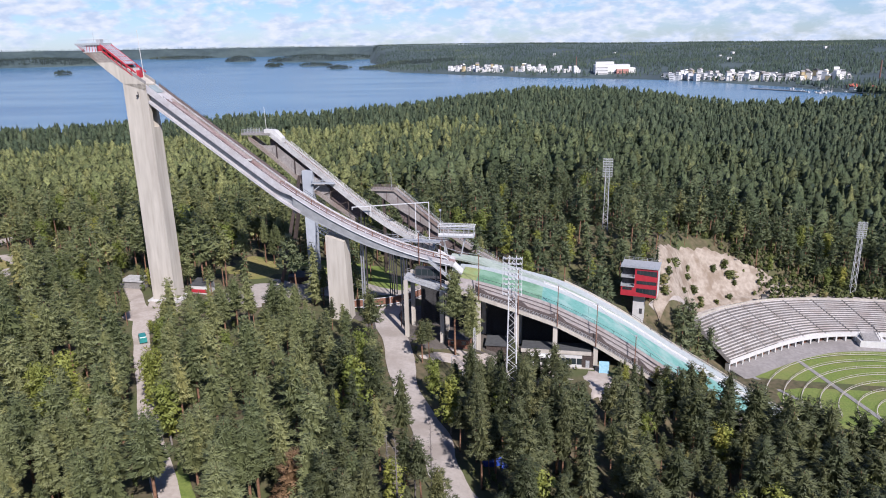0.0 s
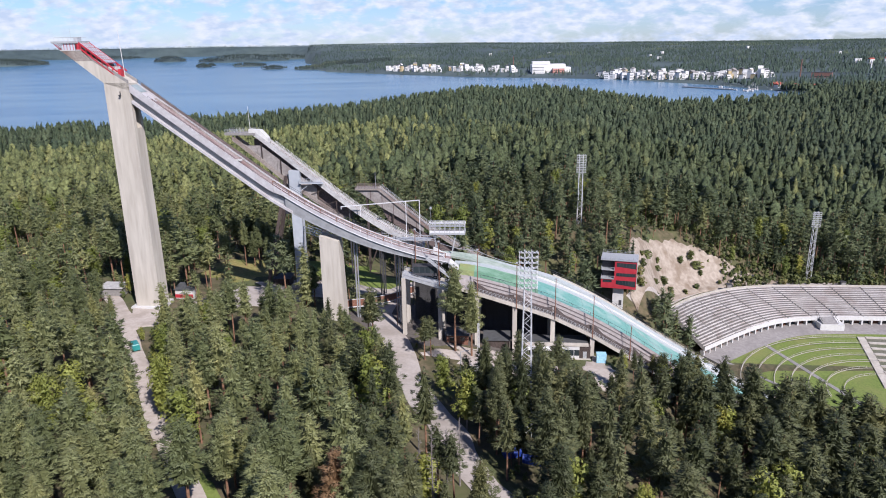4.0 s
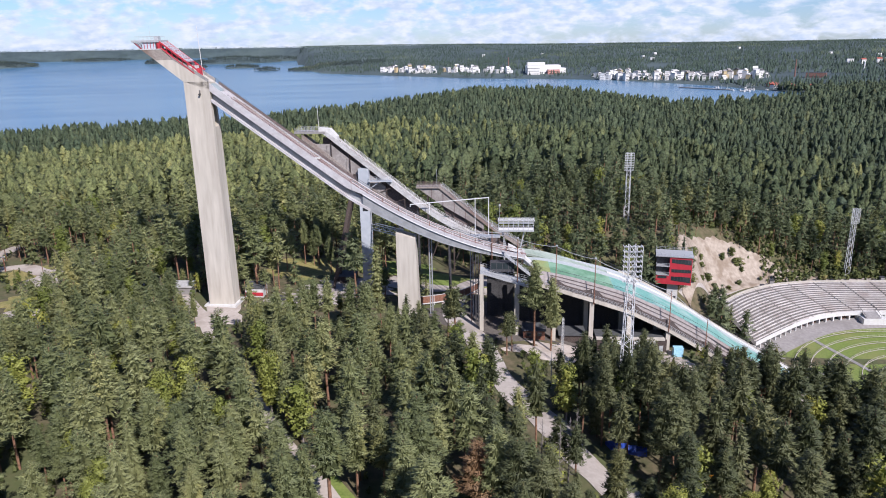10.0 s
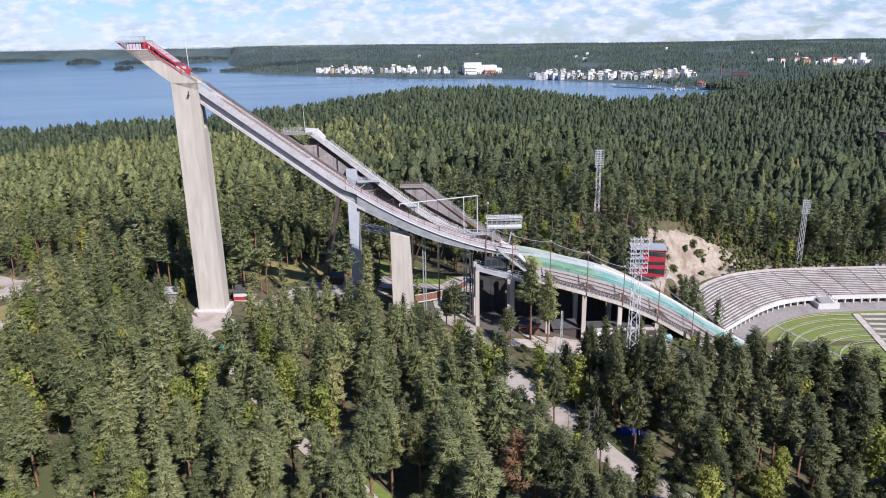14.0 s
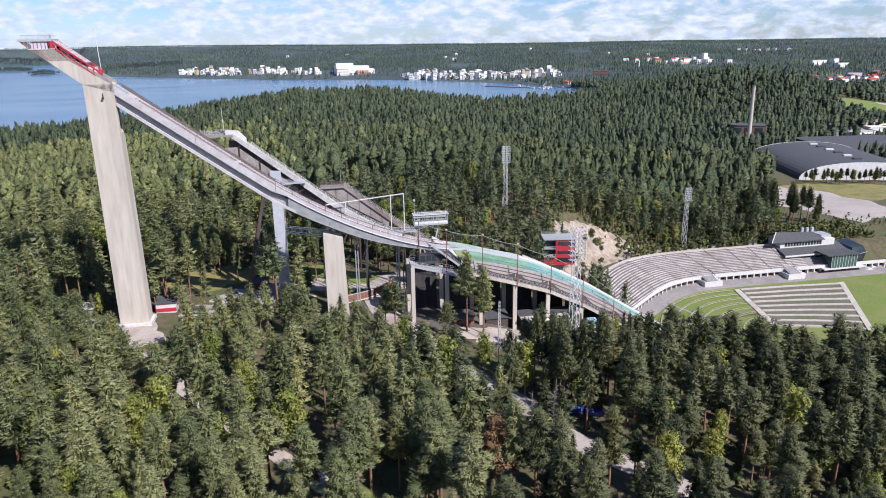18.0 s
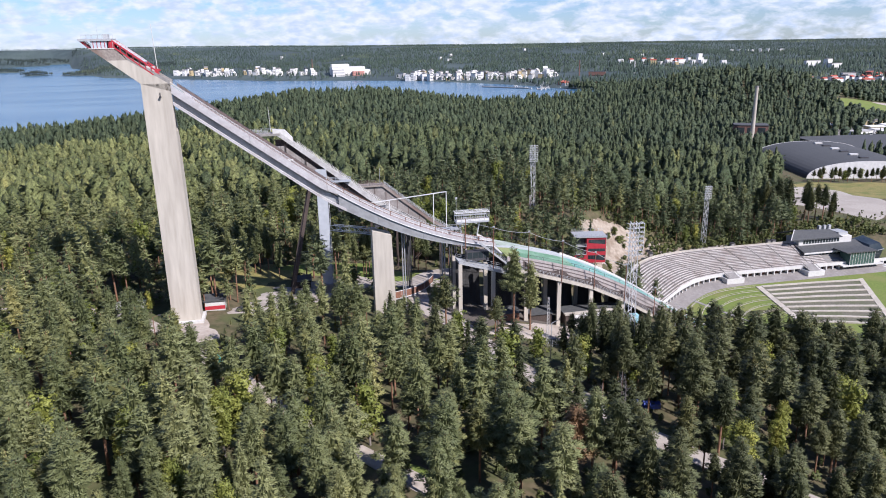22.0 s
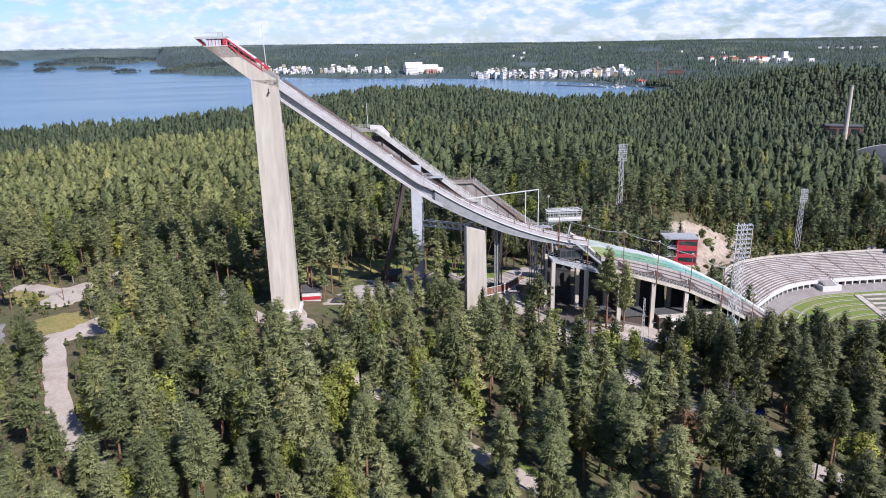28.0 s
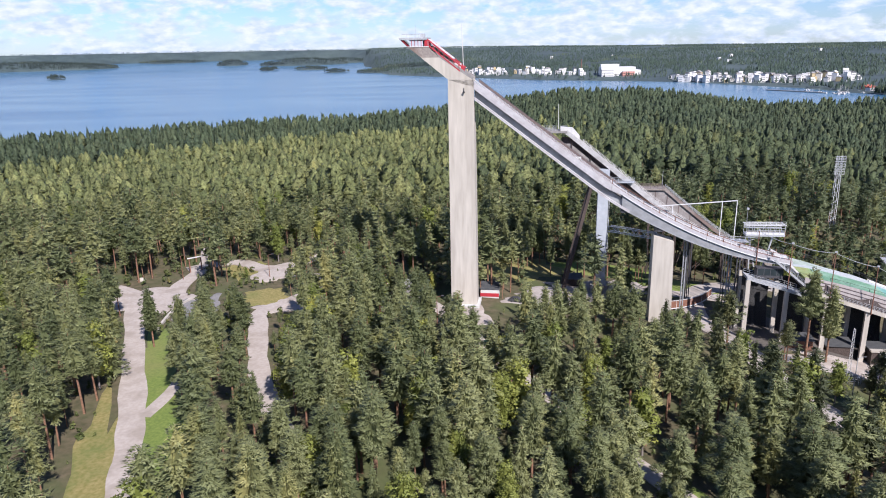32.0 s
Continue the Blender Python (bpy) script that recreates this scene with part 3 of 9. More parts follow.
def sheet():
    az = np.concatenate([np.arange(-180, -64, 6.0), np.arange(-64, 76, 0.5), np.arange(76, 180, 6.0)])
    rr = np.concatenate([[0.001], np.concatenate([np.arange(20, 120, 10.0), np.arange(120, 330, 2.5), np.arange(330, 420, 6.0)]), np.geomspace(420, 1500, 70), np.geomspace(1520, 5150, 130)])
    a, r = np.meshgrid(np.radians(az), rr)
    r = np.where(r > 1520, 1520 + (r - 1520) * (horizon_r(np.degrees(a)) - 1520) / 3630, r)
    cx, cy = -40.0, 0.0
    x, y = cx + r * np.sin(a), cy + r * np.cos(a)
    z = ground_z(x, y)
    n, m = len(az), len(rr)
    i, k = np.meshgrid(np.arange(n), np.arange(m - 1))
    j = (i + 1) % n
    q = np.stack([k * n + i, k * n + j, (k + 1) * n + j, (k + 1) * n + i], -1).reshape(-1, 4)
    tris = np.concatenate([q[:, [0, 2, 1]], q[:, [0, 3, 2]]])
    verts = np.stack([x, y, z], -1).reshape(-1, 3)
    # past 1500 m the ground takes the haze-tinted material
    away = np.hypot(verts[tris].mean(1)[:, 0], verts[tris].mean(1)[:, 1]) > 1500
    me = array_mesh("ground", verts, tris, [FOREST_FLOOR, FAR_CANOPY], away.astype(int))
    me.polygons.foreach_set("use_smooth", np.ones(len(me.polygons), bool))
    return tagged(new("ground", me), "mossy forest floor that rolls down to the lake", "ground", kind="structure")


sheet()
def lake():
    a, f = np.meshgrid(np.radians(np.arange(-66, 47, 2.0)), np.linspace(0, 1, 64))
    first = np.interp(np.degrees(a), [-66, -20, 10, 20, 30, 46], [850, 880, 1000, 1150, 1250, 1450])
    r = first + (4930 - first) * f
    m, n = a.shape
    x, y = r * np.sin(a), r * np.cos(a)
    top = np.stack([x, y, lake_z(r)], -1).reshape(-1, 3)
    V = np.concatenate([top, top - (0, 0, 14)])
    i, k = np.meshgrid(np.arange(n - 1), np.arange(m - 1))
    q = np.stack([k * n + i, k * n + i + 1, (k + 1) * n + i + 1, (k + 1) * n + i], -1).reshape(-1, 4)
    up = np.concatenate([q[:, [0, 2, 1]], q[:, [0, 3, 2]]])
    me = array_mesh("water", V, np.concatenate([up, up[:, ::-1] + m * n]), [WATER])
    me.polygons.foreach_set("use_smooth", np.ones(len(me.polygons), bool))
    return tagged(new("water", me), "wide blue lake with a light breeze on it", "lake", kind="structure")


lake()


def road(name, points, width, mat, label, category="road", lift=0.2, kind="structure"):
    """A road surface that follows the ground, with a low edge."""
    pts = [Vector((x, y)) for x, y in points]
    line = []
    for i in range(len(pts) - 1):
        p0, p1, p2, p3 = pts[max(i - 1, 0)], pts[i], pts[i + 1], pts[min(i + 2, len(pts) - 1)]
        for k in range(8):
            t = k / 8
            line.append(0.5 * (2 * p1 + (p2 - p0) * t + (2 * p0 - 5 * p1 + 4 * p2 - p3) * t * t + (3 * p1 - p0 - 3 * p2 + p3) * t ** 3))
    line.append(pts[-1])
    rng = random.Random(len(points))
    secs = []
    for i, p in enumerate(line):
        way = (line[min(i + 1, len(line) - 1)] - line[max(i - 1, 0)]).normalized()
        side = Vector((-way.y, way.x))
        w = width / 2 * (1 + 0.07 * math.sin(i * 0.9 + len(points)) + 0.06 * math.sin(i * 0.37 + 2.0) + rng.uniform(-0.025, 0.025))
        row = []
        for f in (-1.0, -0.5, 0.0, 0.5, 1.0):
            q = p + side * (w * f)
            row.append((q.x, q.y, ground_at(q.x, q.y) + lift + 0.04 * (1 - f * f)))
        q0, q1 = p + side * w, p - side * w
        row += [(q0.x, q0.y, ground_at(q0.x, q0.y) - 0.4), (q1.x, q1.y, ground_at(q1.x, q1.y) - 0.4)]
        secs.append(row)
    bm = bmesh.new()
    loft(bm, secs)
    bmesh.ops.recalc_face_normals(bm, faces=bm.faces)
    return solid(name, bm, mat, label, category, kind), line


CLEARED = []


def blob(name, x, y, rx, ry, yaw, mat, label, category, lift=0.04, kind="structure", rough=0.18, seed=1, keep_clear=True):
    """An uneven round patch that follows the ground."""
    rng = random.Random(seed)
    wob = [(rng.uniform(-1, 1) * rough, k, rng.random() * 6.28) for k in (2, 3, 5, 7, 11)]
    n, rings = 40, 9
    V, F = [(x, y, ground_at(x, y) + lift)], []
    for k in range(1, rings + 1):
        for i in range(n):
            a = 2 * math.pi * i / n
            f = (1 + sum(w * math.sin(m * a + o) for w, m, o in wob)) * k / rings
            u, v = rx * f * math.cos(a), ry * f * math.sin(a)
            px, py = x + u * math.cos(yaw) - v * math.sin(yaw), y + u * math.sin(yaw) + v * math.cos(yaw)
            V.append((px, py, ground_at(px, py) + (lift if k < rings else -0.3)))
    for i in range(n):
        j = (i + 1) % n
        F.append((0, 1 + i, 1 + j))
        for k in range(rings - 1):
            p, q = 1 + k * n, 1 + (k + 1) * n
            F += [(p + i, q + i, q + j), (p + i, q + j, p + j)]
    if keep_clear:
        CLEARED.append((x, y, rx, ry, yaw))
    me = array_mesh(name, V, F, [mat])
    me.polygons.foreach_set("use_smooth", np.ones(len(me.polygons), bool))
    return tagged(new(name, me), label, category, kind=kind)


ROAD_LINES = []
for name, pts, width, mat, label in (
    ("road", [(-28, 62), (-40, 88), (-50, 108), (-64, 135), (-76, 162), (-85, 182), (-92, 198), (-104, 218), (-124, 232), (-150, 240)], 4.3, GRAVEL, "pale gravel track through the pines to the tower"),
    ("road", [(34, 62), (17, 92), (6, 109), (0, 122), (-3, 136), (-9, 153), (-13, 178), (-17, 200), (-8, 222), (18, 232), (50, 236)], 7.2, GRAVEL_GREY, "grey gravel road under the ski jump"),
    ("road", [(-136, 70), (-145, 95), (-151.5, 115), (-156.5, 131), (-163, 150), (-172, 174), (-183, 204), (-192, 224), (-214, 238)], 5.6, GRAVEL, "wide pale gravel road past the lawn"),
    ("road", [(-184, 207), (-174, 212), (-178, 228), (-176, 250), (-181, 276), (-184, 305)], 5.5, GRAVEL, "gravel road turning off into the forest"),
    ("road", [(-158, 143), (-156, 156), (-157, 176), (-165, 195)], 3.2, GRAVEL, "narrow footpath across the lawn"),
    ("road", [(-122, 122), (-130, 141), (-136, 156), (-140, 171), (-144, 190), (-146, 203), (-138, 213), (-124, 232)], 5.2, GRAVEL, "gravel path with long tree shadows"),
):
    ob, line = road(name, pts, width, mat, label)
    ROAD_LINES.append((line, width))
ob, line = road("road", [(-181, 247), (-166, 254.5), (-154, 246), (-146, 249), (-134, 260)], 6.0, GRAVEL, "pale gravel lane at the forest's edge", lift=0.28)
ROAD_LINES.append((line, 6.0))
# forecourts, lawns and bare ground
blob("forecourt", -150.5, 238, 5.5, 8, 0.2, GRAVEL, "gravel yard between the pines", "yard", 0.3, seed=14)
blob("forecourt", -86, 196, 8, 10, 0.2, GRAVEL, "pale gravel forecourt at the tower's foot", "yard", 0.22, seed=2)
blob("forecourt", -166, 208, 6, 15, 0.1, ASPHALT_PALE, "pale asphalt turning place with a white kerb", "yard", 0.26, seed=3)
blob("forecourt", -184, 217, 16, 11, -0.3, GRAVEL, "wide pale gravel junction", "yard", 0.24, seed=12)
blob("lawn", -148, 217, 8, 9, 0.3, GRASS_DRY, "dry yellow grass between the roads", "lawn", 0.1, seed=13)
blob("forecourt", -140, 209, 9, 7, 0.3, GRAVEL, "gravel parking place between the pines", "yard", 0.08, seed=4)
blob("lawn", -164, 168, 6.6, 28, 0.28, GRASS, "bright green mown verge", "lawn", 0.16, seed=5)
blob("lawn", -150, 130, 6.5, 26, 0.25, GRASS, "bright green mown verge", "lawn", 0.175, seed=6)
blob("lawn", -160, 246, 9, 10, 0, GRASS_DRY, "dry yellow-green grass under pines", "lawn", 0.05, seed=7, keep_clear=False)
blob("lawn", -160, 124, 5, 30, 0.28, GRASS_DRY, "dry grassy bank beside the road", "lawn", 0.145, seed=8)
blob("lawn", -46, 106, 2.2, 16, 0.45, GRASS, "grassy verge of the track", "lawn", 0.16, seed=19)
for s0, d0, r0, r1, mat, label in ((-38, 40, 16, 13, GRASS_DRY, "dry grass behind the towers"), (-10, 46, 20, 8, GRASS, "bright green lawn behind the piers"), (14, 36, 16, 7, GRASS, "bright green lawn behind the piers"),
                                   (-18, 22, 16, 10, GRAVEL_GREY, "bare gravel yard at the blue pier"), (6, 30, 26, 7, GRAVEL_GREY, "gravel lane behind the piers"), (-30, 10, 12, 8, GRAVEL_GREY, "bare ground between the towers"),
                                   (32, 4, 26, 15, EARTH, "dark bare earth beneath the landing slope"), (52, -12, 20, 7, GRAVEL, "gravel yard in front of the sheds"), (66, 2, 14, 8, EARTH, "dark earth under the slope"), (78.5, -15, 4.5, 9, GRAVEL, "bare gravel yard in front of the service building")):
    x, y = xy(s0, d0)
    blob("lawn" if "grass" in label or "lawn" in label else "yard", x, y, r0, r1, AXIS, mat, label, "lawn" if mat in (GRASS, GRASS_DRY) else "yard", 0.05 + 0.012 * (abs(s0) % 5), seed=int(abs(s0) + d0 + 60))


# ---- the large hill ----
def rail_z(s):
    """Top of the large inrun's side rail."""
    t = np.maximum(s + 18, 0)
    return 42.3 - 0.744 * (s + 18) + 0.00523 * t * t


def under_z(s):
    """Underside of the large inrun's girder."""
    return rail_z(s) - np.interp(s, [-60, -12, 2, 13, 23, 34, 38], [6.0, 6.2, 5.2, 4.6, 3.7, 2.8, 2.4])


def railing(parent, s0, s1, step, d, top, height=1.1, mat=None, bars=2, thick=0.09, name="railing"):
    """Posts and bars along a slope; top(s) is the height of the upper bar."""
    bm = bmesh.new()
    for s in strip(s0, s1, step):
        z = float(top(s))
        box(bm, s - thick / 2, s + thick / 2, d - thick / 2, d + thick / 2, z - height, z)
    st = strip(s0, s1, 2.0)
    for k in range(bars):
        drop = height * k / max(bars, 1)
        for a, b in zip(st, st[1:]):
            beam(bm, (a, d, float(top(a)) - drop), (b, d, float(top(b)) - drop), thick * 0.8)
    return part(name, bm, mat or STEEL, parent)


def steps(parent, s0, s1, d0, d1, top, run=0.5, mat=None, name="stairs"):
    bm = bmesh.new()
    n = round((s1 - s0) / run)
    for i in range(n):
        a = s0 + (s1 - s0) * i / n
        b = s0 + (s1 - s0) * (i + 1) / n
        box(bm, a, b + 0.02, d0, d1, float(top(b)) - 0.35, float(top(a)))
    return part(name, bm, mat or CONCRETE_GREY, parent)


W = 5.2  # width of the large inrun
LIP = 37.0
hill = thing("ski_jump_tower", "tall pale concrete ski jump inrun on slab piers", "ski jump", m=J.copy())

# girder: a lit fascia, a recessed web and a bottom flange
drop = lambda s: np.interp(s, [-13, -9], [3.2, 2.1])
for k, (a, b) in enumerate(((-50, -31.6), (-31.5, -12.1), (-12.0, 0.9), (1.0, 13.9), (14.0, 26.9), (27.0, LIP))):
    bm = bmesh.new()
    swept(bm, strip(a, b, 1.5), lambda s: [(0, rail_z(s) - 1.0), (0, rail_z(s) - drop(s)), (0.3, rail_z(s) - drop(s) - 0.15), (W - 0.3, rail_z(s) - drop(s) - 0.15), (W, rail_z(s) - drop(s)), (W, rail_z(s) - 1.0), (W - 0.25, rail_z(s) - 1.0), (W - 0.25, rail_z(s) - 1.6), (0.25, rail_z(s) - 1.6), (0.25, rail_z(s) - 1.0)])
    bmesh.ops.recalc_face_normals(bm, faces=bm.faces)
    part("trough", bm, INRUN, hill)
bm = bmesh.new()
swept(bm, strip(-49.8, -9, 2), lambda s: [(1.3, rail_z(s) - 3.3), (1.3, under_z(s) + 0.6), (W - 1.3, under_z(s) + 0.6), (W - 1.3, rail_z(s) - 3.3)])
bmesh.ops.recalc_face_normals(bm, faces=bm.faces)
part("web", bm, GIRDER, hill, "grey recessed web in the shade of the trough")
bm = bmesh.new()
swept(bm, strip(-49.8, -7, 2), lambda s: [(0.05, under_z(s) + 0.75), (0.05, under_z(s)), (W - 0.05, under_z(s)), (W - 0.05, under_z(s) + 0.75)])
bmesh.ops.recalc_face_normals(bm, faces=bm.faces)
part("flange", bm, INRUN, hill)
for a, b in ((-9, 13.9), (14.0, LIP - 0.3)):  # pale cover strip between the boards and the girder
    bm = bmesh.new()
    swept(bm, strip(a, b, 1.5), lambda s: [(-0.06, rail_z(s) - 1.95), (-0.06, rail_z(s) - 2.2), (0.28, rail_z(s) - 2.27), (-0.004, rail_z(s) - 1.95)])
    bmesh.ops.recalc_face_normals(bm, faces=bm.faces)
    part("cover_strip", bm, LATTICE, hill)
for a, b in ((-9, 1.95), (2.0, 14.95), (15.0, 25.95), (26.0, LIP - 0.3)):
    bm = bmesh.new()
    swept(bm, strip(a, b, 1.5), lambda s: [(0.3, rail_z(s) - drop(s) - 0.1), (0.45, under_z(s) + 0.15), (0.2, under_z(s) + 0.15), (0.2, under_z(s)), (W - 0.2, under_z(s)), (W - 0.3, rail_z(s) - drop(s) - 0.1)])
    bmesh.ops.recalc_face_normals(bm, faces=bm.faces)
    part("steel_girder", bm, GIRDER, hill, "grey painted steel girder")
for s in (-8.5, 1.6):
    bm = bmesh.new()
    box(bm, s - 0.7, s + 0.7, 0.5, W - 0.5, float(under_z(s)) - 0.9, float(under_z(s)) + 0.1)
    part("bearing", bm, STEEL_DARK, hill)

# the track, its stairs and rails
deck = lambda s: rail_z(s) - 1.55
bm = bmesh.new()
for d0, d1, up in ((1.75, 2.1, 0.16), (2.1, 2.45, 0.05), (2.45, 2.75, 0.16), (2.75, 3.1, 0.05), (3.1, 3.45, 0.16)):
    swept(bm, strip(-44, LIP + 0.3, 2), lambda s: [(d0, deck(s) - 0.1), (d1, deck(s) - 0.1), (d1, deck(s) + up), (d0, deck(s) + up)])
bmesh.ops.recalc_face_normals(bm, faces=bm.faces)
part("track", bm, DECK_PINK, hill, "worn pinkish grooved jumping track")
steps(hill, -45, LIP - 2, 0.45, 1.55, lambda s: deck(s) + 0.15, 0.6, DECK_PINK)
bm = bmesh.new()
swept(bm, strip(-45, LIP - 2, 2), lambda s: [(3.7, deck(s) - 0.05), (4.9, deck(s) - 0.05), (4.9, deck(s) + 0.1), (3.7, deck(s) + 0.1)])
bmesh.ops.recalc_face_normals(bm, faces=bm.faces)
part("walkway", bm, DECK, hill, "brown timber walkway")
railing(hill, -45, -12, 6.0, 0.12, lambda s: rail_z(s) - 0.55, 0.6, STEEL_DARK, 1, 0.07)
railing(hill, -12, LIP - 1, 4.4, 0.12, lambda s: rail_z(s) + 0.35, 1.6, RUST, 1, 0.16)
railing(hill, -12, LIP - 1, 2.2, 0.4, lambda s: rail_z(s) - 0.1, 0.9, LATTICE, 2, 0.11)
railing(hill, -12, LIP - 1, 4.4, 3.55, lambda s: rail_z(s) - 0.5, 0.9, LATTICE, 1, 0.12)
railing(hill, -50, LIP - 1, 3.0, W - 0.12, rail_z, 1.1, STEEL_DARK, 2, 0.09)
bm = bmesh.new()
swept(bm, strip(-49, -12, 2), lambda s: [(W - 0.2, rail_z(s) - 0.9), (W - 0.14, rail_z(s) - 0.9), (W - 0.14, rail_z(s) - 0.1), (W - 0.2, rail_z(s) - 0.1)])
bmesh.ops.recalc_face_normals(bm, faces=bm.faces)
part("wind_screen", bm, SCREEN, hill, "dark brown side screen")
for k in range(46):  # pale brackets of the lamp strip
    s = -42 + k * 0.85
    bm = bmesh.new()
    beam(bm, (s, W - 0.55, float(rail_z(s)) - 1.3), (s + 0.45, W - 0.3, float(rail_z(s)) - 1.2), 0.2, 0.12)
    part("bracket", bm, INRUN, hill)
bm = bmesh.new()
box(bm, -22.6, -20.6, 0.1, 1.4, float(rail_z(-21.5)) - 1.0, float(rail_z(-21.5)) - 0.6)
part("start_bar", bm, WHITE, hill)

# slab tower: full below, two walls with a slot above
bm = bmesh.new()
loft(bm, [[(-57, 0, z), (-49.9 + k, 0, z), (-49.9 + k, W, z), (-57, W, z)] for z, k in ((-1.5, 0.5), (20, 0.35), (53, 0.0))])
loft(bm, [[(-57, 0, z), (-49.9, 0, z), (-49.9, 1.5, z), (-57, 1.5, z)] for z in (53.002, 65.4)])
loft(bm, [[(-57, W - 1.2, z), (-49.9 - k, W - 1.2, z), (-49.9 - k, W, z), (-57, W, z)] for z, k in ((53.002, 0.0), (60, 0.5), (64, 2.5))])
box(bm, -56.9, -53.5, 1.51, W - 1.21, 53.003, 65.3)
part("shaft", bm, CONCRETE, hill)
bm = bmesh.new()
box(bm, -58.2, -48.6, -1.2, W + 1.2, -1.5, 0.5)
part("plinth", bm, WHITE, hill, "whitewashed concrete plinth")
bm = bmesh.new()
tube(bm, (-52.6, 0.05, 62.2), (-52.6, -0.7, 62.05), 0.2, 0.32, 10)
box(bm, -52.68, -52.52, -0.25, 0.1, 62.2, 63.2)
part("siren", bm, STEEL_DARK, hill, "small dark horn on a bracket")

# head: the leaning concrete block, the lookout and the glazed stair
bm = bmesh.new()
loft(bm, [[(-64.2, d, 71.3), (-56.9, d, 65.41), (-50.0, d, 63.4), (-50.0, d, 65.2), (-59.3, d, 71.3)] for d in (0, W)])
bmesh.ops.recalc_face_normals(bm, faces=bm.faces)
part("head", bm, CONCRETE, hill)
bm = bmesh.new()
loft(bm, [[(-67.8, d, 74.1), (-64.2, d, 71.302), (-59.3, d, 71.302), (-62.2, d, 74.1)] for d in (0.05, W - 0.05)])
bmesh.ops.recalc_face_normals(bm, faces=bm.faces)
part("lookout_base", bm, DECK, hill, "grey weathered boarded base of the lookout")
bm = bmesh.new()
loft(bm, [[(-59.3, d, 71.3), (-50.0, d, 65.2), (-50.0, d, 66.1), (-60.6, d, 73.2)] for d in (0.0, 0.3)])
loft(bm, [[(-59.3, d, 71.3), (-50.0, d, 65.2), (-50.0, d, 66.1), (-60.6, d, 73.2)] for d in (W - 0.3, W)])
bmesh.ops.recalc_face_normals(bm, faces=bm.faces)
part("stair_wall", bm, CONCRETE_GREY, hill)
bm = bmesh.new()
box(bm, -68.0, -62.0, -0.06, W + 0.06, 74.102, 74.3)
part("sill", bm, WHITE, hill)
bm = bmesh.new()
loft(bm, [[(-70.0, d, 76.0), (-62.4, d, 76.0), (-62.4, d, 76.55), (-70.2, d, 76.55)] for d in (-0.25, W + 0.25)])
bmesh.ops.recalc_face_normals(bm, faces=bm.faces)
part("roof", bm, STEEL, hill, "grey flat lookout roof")
for k in range(7):  # frames of the lookout windows
    s = -67.6 + k * 0.88
    lean = -1.9 if k == 0 else 0
    for d in (0.02, W - 0.02):
        bm = bmesh.new()
        beam(bm, (s, d, 74.3), (s + lean, d, 76.0), 0.12, 0.1)
        part("window_frame", bm, RED, hill, "red window frame")
for d in (0.08, W - 0.11):
    bm = bmesh.new()
    box(bm, -67.3, -63.62, d, d + 0.03, 74.31, 75.98)
    part("pane", bm, SKY_PANE, hill, "opaque lookout pane in the colour of sky")
bm = bmesh.new()
for d in np.linspace(0.3, W - 0.3, 6):
    beam(bm, (-67.9, d, 74.25), (-69.8, d, 76.0), 0.12)
part("window_frame", bm, RED, hill, "red raking frames of the front window")
bm = bmesh.new()
box(bm, -63.0, -62.4, -0.05, 0.3, 74.31, 76.0)
part("corner_panel", bm, RED, hill)
bm = bmesh.new()
box(bm, -63.0, -62.4, W - 0.3, W + 0.05, 74.31, 76.0)
part("corner_panel", bm, RED, hill)
# glazed stair down to the start
slope_ = lambda s: 76.0 - 0.76 * (s + 62.4)
bm = bmesh.new()
for d in (0.1, W - 0.1):
    beam(bm, (-62.6, d, 76.2), (-52.6, d, 68.4), 0.28, 0.35)
    beam(bm, (-62.0, d, 74.4), (-53.6, d, 67.6), 0.25, 0.3)
part("stair_beam", bm, RED, hill, "red steel stair beam")
for k in range(7):
    s = -62 + k * 1.35
    bm = bmesh.new()
    for d in (0.1, W - 0.1):
        beam(bm, (s, d, slope_(s) - 1.7), (s, d, slope_(s) + 0.1), 0.2, 0.2)
    beam(bm, (s, 0.1, slope_(s) + 0.1), (s, W - 0.1, slope_(s) + 0.1), 0.16, 0.16)
    part("stair_frame", bm, RED, hill)
bm = bmesh.new()
loft(bm, [[(-62.3, d, 75.95), (-55.5, d, 70.75), (-55.5, d, 70.85), (-62.3, d, 76.05)] for d in (0.25, W - 0.25)])
bmesh.ops.recalc_face_normals(bm, faces=bm.faces)
part("stair_glazing", bm, GLAZED_ROOF, hill, "lilac tinted stair roof panels")
for i in range(1, 8):
    bm = bmesh.new()
    s, z = -62.3 + 6.8 * i / 8, 76.12 - 5.2 * i / 8
    beam(bm, (s, 0.25, z), (s, W - 0.25, z), 0.06)
    part("glazing_bar", bm, RED, hill)
bm = bmesh.new()
for i in range(5):
    d = 0.6 + i * (W - 1.2) / 4
    beam(bm, (-62.3, d, 76.15), (-55.5, d, 70.95), 0.07)
part("glazing_bar", bm, LATTICE, hill)
bm = bmesh.new()
box(bm, -55.9, -53.6, 1.2, 3.6, 67.2, 69.7)
part("start_cabin", bm, WHITE, hill, "white start cabin")
bm = bmesh.new()
box(bm, -53.58, -52.7, 2.0, 3.6, 66.9, 69.0)
part("cabin_panel", bm, RED, hill)
bm = bmesh.new()
loft(bm, [[(-52.6, d, 66.6), (-47.5, d, 62.75), (-47.5, d, 62.9), (-52.6, d, 66.8)] for d in (1.3, W - 0.5)])
bmesh.ops.recalc_face_normals(bm, faces=bm.faces)
